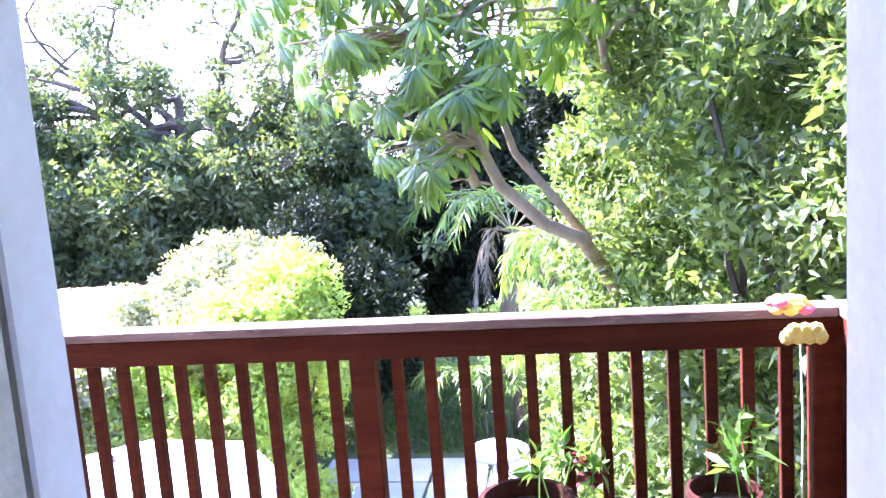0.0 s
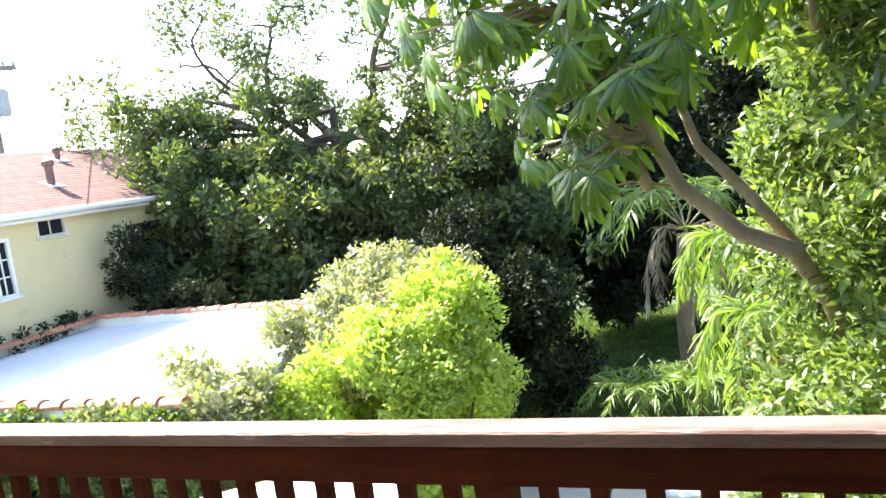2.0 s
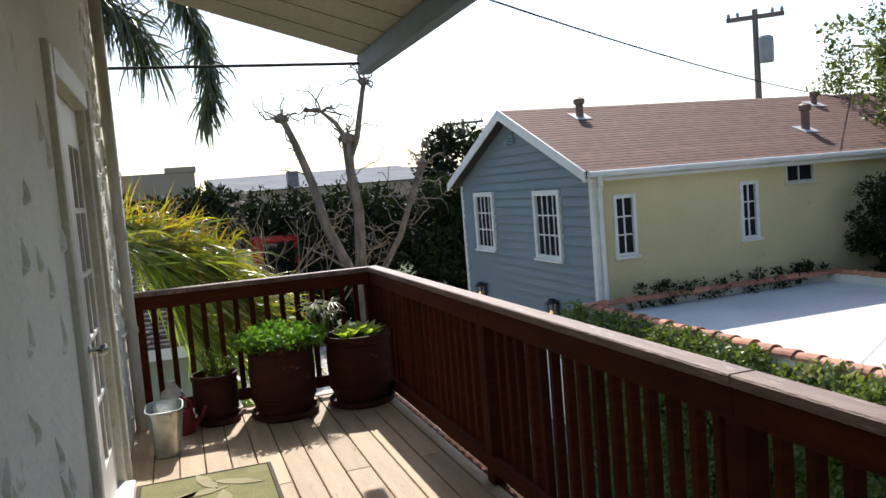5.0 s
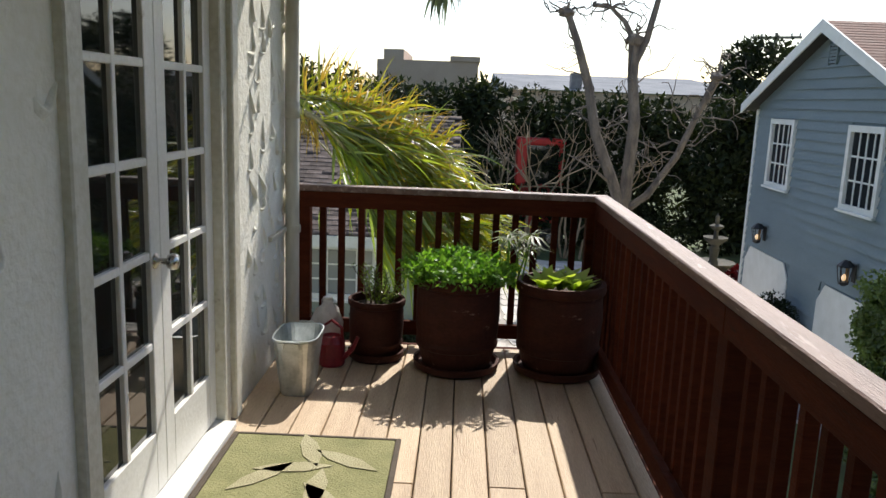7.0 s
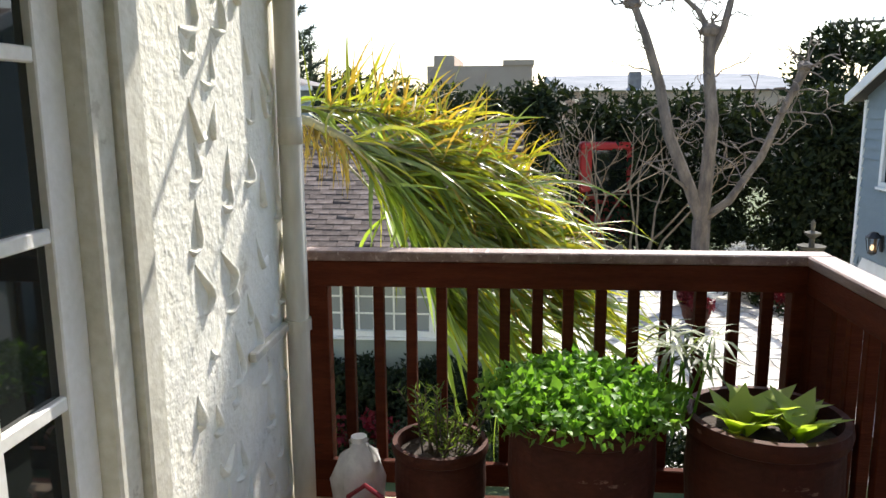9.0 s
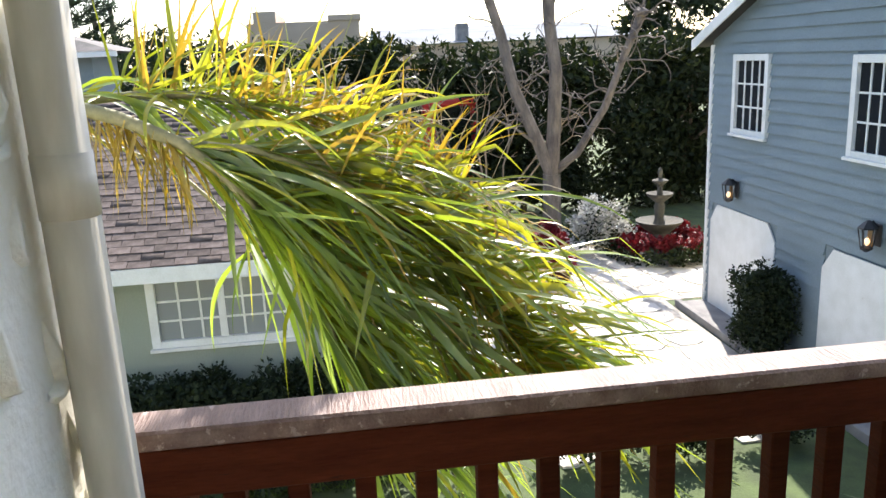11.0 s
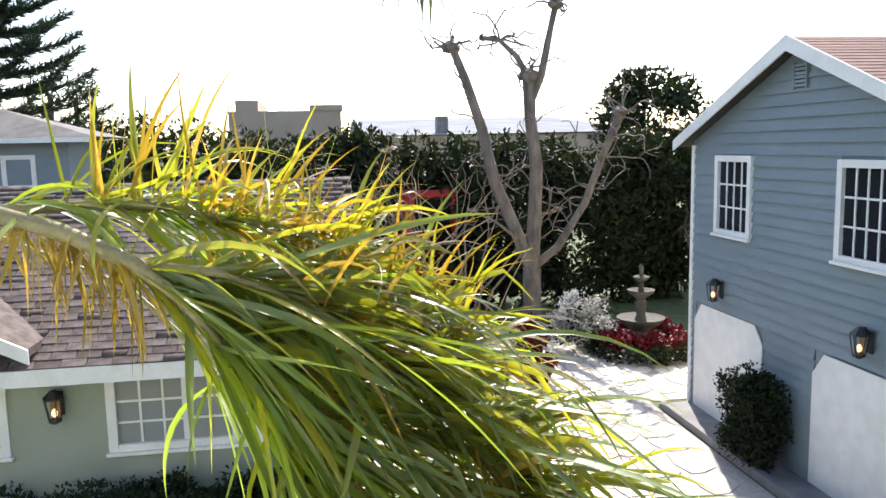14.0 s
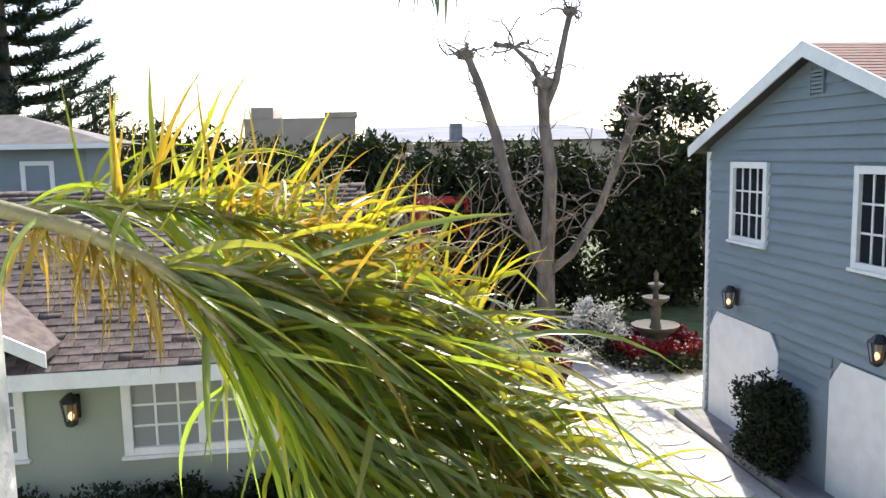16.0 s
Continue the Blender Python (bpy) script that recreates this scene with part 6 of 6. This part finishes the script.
for x, y, h in ((-70, -19.3, 6.2), (-72, -18.0, 6.0), (-74, -17.2, 6.6)):
    fp = tree_object("far_palm", "slim far fan palm on the skyline", "palm", "far palms")
    part("trunk", tube([(x, y, GROUND), (x, y, h)], [0.25, 0.18], 7), M["bark_dark"], fp)
    crown("crown", [(x, y, h + 0.2, 0.5)], 70, 0.6, 0.1, L["dark"], fp, rng, inner=0)

# far buildings on the skyline
fb = thing("far_building", "far low building with a pale metal roof", "building")
part("wall", box(-90, -60, 4.6, 24, GROUND, 2.3), M["tan_wall"], fb)
bm = bmesh.new()
v = [bm.verts.new(p) for p in ((-59.6, 4.2, 2.4), (-59.6, 24.5, 2.4), (-85, 24.5, 4.4), (-85, 4.2, 4.3), (-95, 4.2, 2.4), (-95, 24.5, 2.4))]
bm.faces.new((v[0], v[1], v[2], v[3]))
bm.faces.new((v[3], v[2], v[5], v[4]))
bm.faces.new((v[0], v[3], v[4]))
bm.faces.new((v[1], v[5], v[2]))
part("roof", bm, M["far_roof"], fb, "pale grey metal roof")
part("roof_unit", box(-62, -61, 9.2, 10.0, 2.4, 3.7), M["kerb"], fb)
fb = thing("far_tan_building", "far tan stucco building with a stepped parapet", "building")
part("wall", box(-58, -50, -4.0, 2.1, GROUND, 3.7), M["tan_wall"], fb)
part("parapet", box(-58, -49.9, 0.4, 2.2, 3.7, 4.0), M["tan_wall"], fb)
part("parapet", box(-58, -49.95, -3.6, -2.4, 3.7, 4.3), M["tan_wall"], fb)


def utility_pole(x, y, top, arm, turn, label, extra=True):
    ob = thing("utility_pole", label, "utility pole", at=(x, y, GROUND))
    h = top - GROUND
    part("mast", tube([(0, 0, 0), (0, 0, h)], [0.15, 0.085], 10), M["pole"], ob)
    bm = box(-arm / 2, arm / 2, -0.06, 0.06, h - 0.3, h - 0.17)
    bmesh.ops.transform(bm, matrix=pose(0, 0, 0, 0, 0, turn), verts=bm.verts)
    part("crossarm", bm, M["pole"], ob)
    for k in (-0.46, -0.3, 0.3, 0.46):
        c = Vector((math.cos(radians(turn)), math.sin(radians(turn)), 0)) * arm * k
        part("insulator", lathe([(0.03, h - 0.17), (0.06, h - 0.1), (0.03, h - 0.02), (0.0, h)], 8, at=(c.x, c.y, 0)), M["transformer"], ob)
    if extra:
        part("transformer", lathe([(0.2, h - 1.7), (0.22, h - 1.6), (0.22, h - 0.95), (0.15, h - 0.88), (0, h - 0.86)], 14, at=(0.32, 0.1, 0)), M["transformer"], ob, "grey transformer can")
        part("bracket", box(0.05, 0.25, 0.0, 0.14, h - 1.4, h - 1.25), M["iron"], ob)
    return ob


utility_pole(-20.95, 18.6, 6.3, 1.7, 49, "timber utility pole with a crossarm and grey transformer")
utility_pole(-43.4, 17.1, 5.4, 2.4, 60, "far timber utility pole with a crossarm", False)
CABLE = ((-8.54, 4.00, 3.52), (-17.90, 20.26, 2.95))
cb = thing("overhead_cable", "thin dark overhead cable sagging above the roofs", "cable")
p0, p1 = Vector(CABLE[0]), Vector(CABLE[1])
pts = [p0.lerp(p1, t) + Vector((0, 0, -0.22 * 4 * t * (1 - t))) for t in np.linspace(0, 1, 24)]
part("wire", tube(pts, 0.011, 5), M["wire"], cb)

# ---- things on the deck ----


def clay_pot(x, y, r, h, label, bands=True, mat="pot"):
    ob = thing("plant_pot", label, "plant pot", "clay pots on the deck", at=(x, y, 0.0))
    part("saucer", lathe([(r * 0.86, 0.0), (r * 0.98, 0.015), (r * 1.0, 0.05), (r * 0.93, 0.05), (r * 0.88, 0.02), (0, 0.018)], 40), M[mat], ob, smooth=False)
    prof = [(r * 0.76, 0.021), (r * 0.82, 0.06), (r * 0.9, h * 0.25)]
    if bands:
        prof += [(r * 0.94, h * 0.26), (r * 0.955, h * 0.3), (r * 0.935, h * 0.34)]
    prof += [(r * 0.97, h * 0.6), (r * 0.95, h * 0.85), (r * 0.93, h * 0.88), (r * 1.0, h * 0.9), (r * 1.02, h * 0.95), (r * 1.0, h), (r * 0.9, h), (r * 0.88, h * 0.86), (0, h * 0.85)]
    part("body", lathe(prof, 40), M[mat], ob, smooth=False)
    part("soil", lathe([(r * 0.875, h * 0.84), (r * 0.87, h * 0.875), (0, h * 0.885)], 24), M["soil"], ob)
    return ob


clay_pot(-6.27, 1.91, 0.242, 0.515, "large dark clay pot with a banded foot on its saucer")
clay_pot(-6.27, 1.35, 0.24, 0.53, "large dark clay pot on its saucer, full of herbs")
clay_pot(-6.37, 0.89, 0.16, 0.35, "small dark clay pot on its saucer")


def potted(name, label, builder):
    ob = tagged(new(name), label, "plant")
    builder(ob)
    return ob


def herb(ob, cx, cy, z, r, n, size, tall):
    """Thin stems with bunches of small leaves."""
    bm = bmesh.new()
    cl = []
    for _ in range(n):
        a, q = rng.random() * 6.28, rng.random() ** 0.6
        b = Vector((cx + math.cos(a) * r * 0.5 * q, cy + math.sin(a) * r * 0.5 * q, z))
        e = Vector((cx + math.cos(a) * r * q * 1.15, cy + math.sin(a) * r * q * 1.15, z + tall * rng.uniform(0.5, 1.0) * (1.1 - 0.5 * q)))
        tube([b, b.lerp(e, 0.5) + Vector((0, 0, 0.02)), e], 0.0025, 4, bm)
        cl.append((e.x, e.y, e.z, rng.uniform(0.025, 0.05)))
    part("stem", bm, L["herb"], ob)
    crown("leaves", cl, 16, size, size * 0.6, L["herb"], ob, rng, lift=0.3, flat=False, inner=0.1)


potted("parsley", "bushy green parsley growing in a clay pot", lambda ob: herb(ob, -6.27, 1.35, 0.46, 0.25, 260, 0.03, 0.19))


def lettuce(ob):
    P, D, N, LN = [], [], [], []
    for cx, cy in ((-6.22, 1.82), (-6.2, 1.98), (-6.3, 1.9)):
        for k in range(16):
            a = k * 2.4
            P.append((cx + rng.normal() * 0.012, cy + rng.normal() * 0.012, 0.46))
            D.append((math.cos(a) * 0.7, math.sin(a) * 0.7, 0.5 + 0.9 * rng.random()))
            N.append((-math.cos(a), -math.sin(a), 1))
            LN.append(rng.uniform(0.1, 0.22))
    LN = np.array(LN)
    V, F = leaf_arrays(np.array(P), np.array(D), np.array(N), LN, LN * 0.5, 0.3, 0.3)
    array_mesh("leaves", V, F, L["lime"], ob)


potted("lettuce", "loose bright green lettuce growing in a clay pot", lettuce)


def papyrus(ob):
    bm = bmesh.new()
    P, D = [], []
    for k in range(6):
        b = Vector((-6.33 + rng.normal() * 0.03, 1.66 + rng.normal() * 0.03, 0.45))
        e = b + Vector((rng.normal() * 0.05, rng.normal() * 0.06, rng.uniform(0.2, 0.33)))
        tube([b, e], 0.005, 5, bm)
        for q in range(14):
            a = q * 2.4
            P.append(tuple(e))
            D.append((math.cos(a), math.sin(a), rng.uniform(-0.2, 0.7)))
    part("stem", bm, L["herb"], ob)
    V, F = leaf_arrays(np.array(P), np.array(D), np.tile((0, 0, 1.0), (len(P), 1)), 0.13, 0.016, 0.5, 0.2)
    array_mesh("leaves", V, F, L["tree"], ob)


potted("spiky_plant", "spiky dark green plant rising from the pots", papyrus)


def rosemary(ob):
    bm = bmesh.new()
    P, D = [], []
    for k in range(22):
        b = Vector((-6.37 + rng.normal() * 0.04, 0.89 + rng.normal() * 0.04, 0.29))
        e = b + Vector((rng.normal() * 0.05, rng.normal() * 0.06, rng.uniform(0.1, 0.26)))
        tube([b, e], 0.003, 4, bm)
        for q in np.linspace(0.2, 1, 14):
            for _ in range(2):
                P.append(tuple(b.lerp(e, q)))
                D.append((rng.normal(), rng.normal(), 0.9))
    part("stem", bm, M["bark_dark"], ob)
    V, F = leaf_flat(np.array(P), np.array(D), rng.normal(size=(len(P), 3)), 0.035, 0.006, 0.1)
    array_mesh("leaves", V, F, L["hedge"], ob)


potted("rosemary", "small upright rosemary bush in a clay pot", rosemary)

# galvanised tub
tub = thing("metal_tub", "oval galvanised steel tub beside the wall", "tub", at=(-5.83, 0.56, 0.0))
bm = lathe([(0.085, 0.0), (0.09, 0.008), (0.125, 0.285), (0.13, 0.29), (0.13, 0.3), (0.122, 0.3), (0.118, 0.28), (0.085, 0.014), (0, 0.012)], 40)
for v in bm.verts:
    r = math.hypot(v.co.x, v.co.y)
    if r > 1e-4:
        q = ((v.co.x / r) ** 4 + (v.co.y / r) ** 4) ** -0.25
        v.co.x, v.co.y = v.co.x * q * 1.3, v.co.y * q * 0.88
part("shell", bm, M["galv"], tub, smooth=False)
for s in (-1, 1):
    part("handle", tube([(s * 0.165, -0.04, 0.26), (s * 0.185, -0.035, 0.3), (s * 0.185, 0.035, 0.3), (s * 0.165, 0.04, 0.26)], 0.005, 6), M["galv"], tub)
can = thing("watering_can", "small red plastic watering can with a looped handle", "watering can", at=(-6.22, 0.66, 0.0))
part("body", lathe([(0.07, 0), (0.075, 0.01), (0.075, 0.13), (0.055, 0.16), (0.05, 0.165), (0.045, 0.15), (0, 0.14)], 24), M["red_plastic"], can)
part("handle", tube([(0, -0.06, 0.13), (0, -0.055, 0.21), (0, 0.0, 0.25), (0, 0.055, 0.21), (0, 0.06, 0.13)], 0.009, 8), M["red_plastic"], can)
part("spout", tube([(0.02, 0.065, 0.04), (0.03, 0.12, 0.1), (0.03, 0.15, 0.17)], [0.016, 0.013, 0.011], 8), M["red_plastic"], can)
bag = thing("plastic_jug", "crumpled translucent pale plastic jug", "jug", at=(-6.43, 0.60, 0.0))
bm = lathe([(0.07, 0), (0.085, 0.02), (0.09, 0.18), (0.07, 0.25), (0.03, 0.29), (0.025, 0.31), (0, 0.31)], 20)
for v in bm.verts:
    v.co += Vector(rng.normal(size=3)) * 0.006
part("body", bm, M["clear_bag"], bag, smooth=True)
part("cap", lathe([(0.028, 0.305), (0.028, 0.325), (0, 0.326)], 14), M["trim_white"], bag)

mat_ob = thing("door_mat", "olive woven doormat with pale leaf pattern and dark border", "doormat", at=(-4.8, 0.76, 0.0))
part("mat_body", box(-0.45, 0.45, -0.34, 0.34, 0.0, 0.012, 0.003), M["mat_green"], mat_ob)
for x0, x1, y0, y1 in ((-0.47, 0.47, -0.365, -0.342), (-0.47, 0.47, 0.342, 0.365), (-0.47, -0.452, -0.342, 0.342), (0.452, 0.47, -0.342, 0.342)):
    part("border", box(x0, x1, y0, y1, 0.0, 0.013, 0.003), M["mat_edge"], mat_ob)
for k in range(9):
    bm = bmesh.new()
    a = k * 0.7 - 2.8
    cx, cy = -0.32 + 0.08 * k, 0.16 * math.sin(k * 1.7)
    pts = [(cx + math.cos(a) * u * 0.16 - math.sin(a) * w * 0.05, cy + math.sin(a) * u * 0.16 + math.cos(a) * w * 0.05) for u, w in ((-1, 0), (-0.3, 0.8), (0.4, 0.7), (1, 0), (0.4, -0.7), (-0.3, -0.8))]
    bm.faces.new([bm.verts.new((p[0], p[1], 0.0145)) for p in pts])
    r = bmesh.ops.extrude_face_region(bm, geom=list(bm.faces))
    for v in r["geom"]:
        if isinstance(v, bmesh.types.BMVert):
            v.co.z = 0.016
    part("leaf_motif", bm, M["mat_leaf"], mat_ob, "pale leaf motif")

# planters by the front rail
for x, r, h in ((-0.16, 0.15, 0.44), (0.43, 0.11, 0.45)):
    clay_pot(x, 1.86 if r > 0.12 else 1.9, r, h, "brown clay planter standing by the railing")


def stalks(cx, cy, flower):
    def go(ob):
        bm = bmesh.new()
        cl = []
        for _ in range(7):
            b = Vector((cx + rng.normal() * 0.03, cy + rng.normal() * 0.03, 0.38))
            e = b + Vector((rng.normal() * 0.05, 0.04 + rng.normal() * 0.04, rng.uniform(0.06, 0.22)))
            tube([b, e], 0.003, 4, bm)
            cl.append((e.x, e.y, e.z, 0.03))
        part("stem", bm, L["herb"], ob)
        crown("leaves", cl, 12, 0.06, 0.014, L["herb"], ob, rng, lift=0.5, flat=False)
        crown("blossom", cl[:2], 10, 0.03, 0.025, L[flower], ob, rng, flat=False)
    return go


potted("potted_flowers", "sparse red-flowered plant in a clay planter", stalks(-0.05, 1.9, "red"))
potted("potted_flowers", "sparse leggy plant in a clay planter", stalks(0.5, 1.93, "palm_yellow"))

fl = thing("rail_ornament", "yellow and pink flower ornament on the railing corner", "ornament", at=(0.66, 2.03, CAP))
for k in range(22):
    a = k * 2.4
    bm = lathe([(0.0, 0.0), (0.018, 0.008), (0.024, 0.02), (0.012, 0.03), (0, 0.031)], 8)
    q = 0.05 * math.sqrt(k / 22)
    bmesh.ops.transform(bm, matrix=pose(math.cos(a) * q, math.sin(a) * q, 0.012 * (k % 3), 20 * math.sin(a), 20 * math.cos(a), 0), verts=bm.verts)
    part("petal", bm, M["petal_yellow"] if k < 16 else M["petal_pink"], fl)
for k in range(10):
    bm = lathe([(0.0, 0.0), (0.018, 0.008), (0.024, 0.02), (0.012, 0.03), (0, 0.031)], 8)
    bmesh.ops.transform(bm, matrix=pose(-0.04 + 0.01 * k, -0.1, -0.045 + 0.01 * (k % 3), 80, 0, 0), verts=bm.verts)
    part("petal", bm, M["petal_yellow"], fl)
part("cord", tube([(0, -0.105, -0.04), (0.005, -0.105, -0.3), (0, -0.105, -0.55)], 0.003, 4), M["trim_cream"], fl)

# ---- garden furniture ----
um = thing("patio_umbrella", "white canvas patio umbrella standing in the garden", "umbrella", at=(-4.1, 5.75, GROUND))
zt, zr, R = 2.62, 2.25, 1.5
bm = bmesh.new()
top = bm.verts.new((0, 0, zt))
rim = [bm.verts.new((R * math.cos(k * math.pi / 4 + 0.3), R * math.sin(k * math.pi / 4 + 0.3), zr)) for k in range(8)]
val = [bm.verts.new((v.co.x * 1.0, v.co.y * 1.0, zr - 0.14)) for v in rim]
for k in range(8):
    bm.faces.new((top, rim[k], rim[(k + 1) % 8]))
    bm.faces.new((rim[k], val[k], val[(k + 1) % 8], rim[(k + 1) % 8]))
part("canopy", bm, M["white_cloth"], um)
part("mast", tube([(0, 0, 0.05), (0, 0, zt + 0.05)], 0.025, 10), M["pole"], um)
part("base", lathe([(0.28, 0), (0.28, 0.05), (0.06, 0.09), (0.04, 0.3)], 24), M["iron"], um)
for k in range(8):
    a = k * math.pi / 4 + 0.3
    part("rib", tube([(0, 0, zt - 0.03), (R * 0.98 * math.cos(a), R * 0.98 * math.sin(a), zr - 0.02)], 0.009, 5), M["pole"], um)

tb = thing("garden_table", "round white metal garden table on the pavers", "table", at=(-1.06, 10.3, GROUND + 0.04))
part("tabletop", lathe([(0.0, 0.70), (0.44, 0.70), (0.45, 0.71), (0.45, 0.73), (0.44, 0.74), (0, 0.74)], 32), M["transformer"], tb)
for k in range(4):
    a = k * math.pi / 2 + 0.5
    part("leg", tube([(0.06 * math.cos(a), 0.06 * math.sin(a), 0.7), (0.12 * math.cos(a), 0.12 * math.sin(a), 0.35), (0.34 * math.cos(a), 0.34 * math.sin(a), 0)], 0.014, 7), M["transformer"], tb)


def metal_chair(m, label):
    ob = tagged(new("garden_chair"), label, "chair", "garden chairs")
    part("seat", lathe([(0, 0.44), (0.2, 0.44), (0.21, 0.45), (0.2, 0.46), (0, 0.46)], 24), M["iron"], ob)
    for x, y in ((-0.15, -0.15), (0.15, -0.15), (-0.15, 0.15), (0.15, 0.15)):
        part("leg", tube([(x * 0.8, y * 0.8, 0.45), (x * 1.2, y * 1.2, 0)], 0.011, 6), M["iron"], ob)
    part("backrest", tube([(-0.17, 0.16, 0.45), (-0.18, 0.2, 0.75), (-0.1, 0.22, 0.88), (0.1, 0.22, 0.88), (0.18, 0.2, 0.75), (0.17, 0.16, 0.45)], 0.012, 6), M["iron"], ob)
    for x in (-0.08, 0, 0.08):
        part("spindle", tube([(x, 0.17, 0.46), (x, 0.22, 0.87)], 0.007, 5), M["iron"], ob)
    ob.matrix_world = m


metal_chair(pose(-1.15, 11.25, GROUND + 0.04, 0, 0, 0), "black metal garden chair behind the table")
metal_chair(pose(-0.45, 9.7, GROUND + 0.04, 0, 0, 215), "black metal garden chair pushed to the table")
ch = thing("folded_cover", "white cloth-covered chair in the garden", "chair", at=(-2.55, 6.6, GROUND + 0.04))
bm = bmesh.new()
slab(bm, -0.25, 0.25, -0.25, 0.25, 0, 0.5, 0.04)
slab(bm, -0.25, 0.25, 0.15, 0.25, 0.5, 1.0, 0.04)
part("cover", bm, M["white_cloth"], ch)
for x, y, r, h in ((0.55, 9.9, 0.24, 0.42), (0.4, 10.9, 0.2, 0.36), (1.0, 9.2, 0.2, 0.35)):
    ob = thing("garden_pot", "orange terracotta pot among the garden plants", "plant pot", "garden pots", at=(x, y, GROUND + 0.04))
    part("body", lathe([(r * 0.65, 0), (r * 0.95, h * 0.8), (r * 1.05, h * 0.81), (r * 1.05, h), (r * 0.92, h), (r * 0.88, h * 0.85), (0, h * 0.85)], 24), M["pot_bright"], ob)
    part("soil", lathe([(r * 0.87, h * 0.84), (r * 0.87, h * 0.87), (0, h * 0.88)], 16), M["soil"], ob)
    cl = rings((x, y, GROUND + h + 0.25), 0.2, 0.2, 0.2, 8, (0.08, 0.14), rng)
    shrub("potted_shrub", "leafy green plant in a terracotta pot", cl, 60, 0.07, 0.04, L["lime"], category="plant")

# porch wing of the sage house
pw = thing("porch_roof", "small gabled porch roof with white eaves on the sage house", "roof")
bm = bmesh.new()
pts = [(-2.77, -0.7), (-4.67, 0.3), (-6.57, -0.7), (-6.57, -0.8), (-4.67, 0.18), (-2.77, -0.8)]
f = [bm.verts.new((-15.45, y, z)) for y, z in pts]
b = [bm.verts.new((-18.6, y, z)) for y, z in pts]
bm.faces.new((f[0], f[1], f[4], f[5]))
bm.faces.new((f[1], f[2], f[3], f[4]))
for k in range(6):
    bm.faces.new((f[k], b[k], b[(k + 1) % 6], f[(k + 1) % 6]))
bmesh.ops.recalc_face_normals(bm, faces=bm.faces)
part("shingles", bm, M["shingle_brown"], pw)
for s in (-1, 1):
    bm = bmesh.new()
    ye = -4.67 + s * 1.92
    q = [(-4.67, 0.31), (ye, -0.7), (ye, -0.88), (-4.67, 0.13)]
    f = [bm.verts.new((-15.41, y, z)) for y, z in q]
    b = [bm.verts.new((-15.448, y, z)) for y, z in q]
    bm.faces.new(f)
    bm.faces.new(b[::-1])
    for k in range(4):
        bm.faces.new((f[k], f[(k + 1) % 4], b[(k + 1) % 4], b[k]))
    bmesh.ops.recalc_face_normals(bm, faces=bm.faces)
    part("rake_board", bm, M["trim_white"], pw)
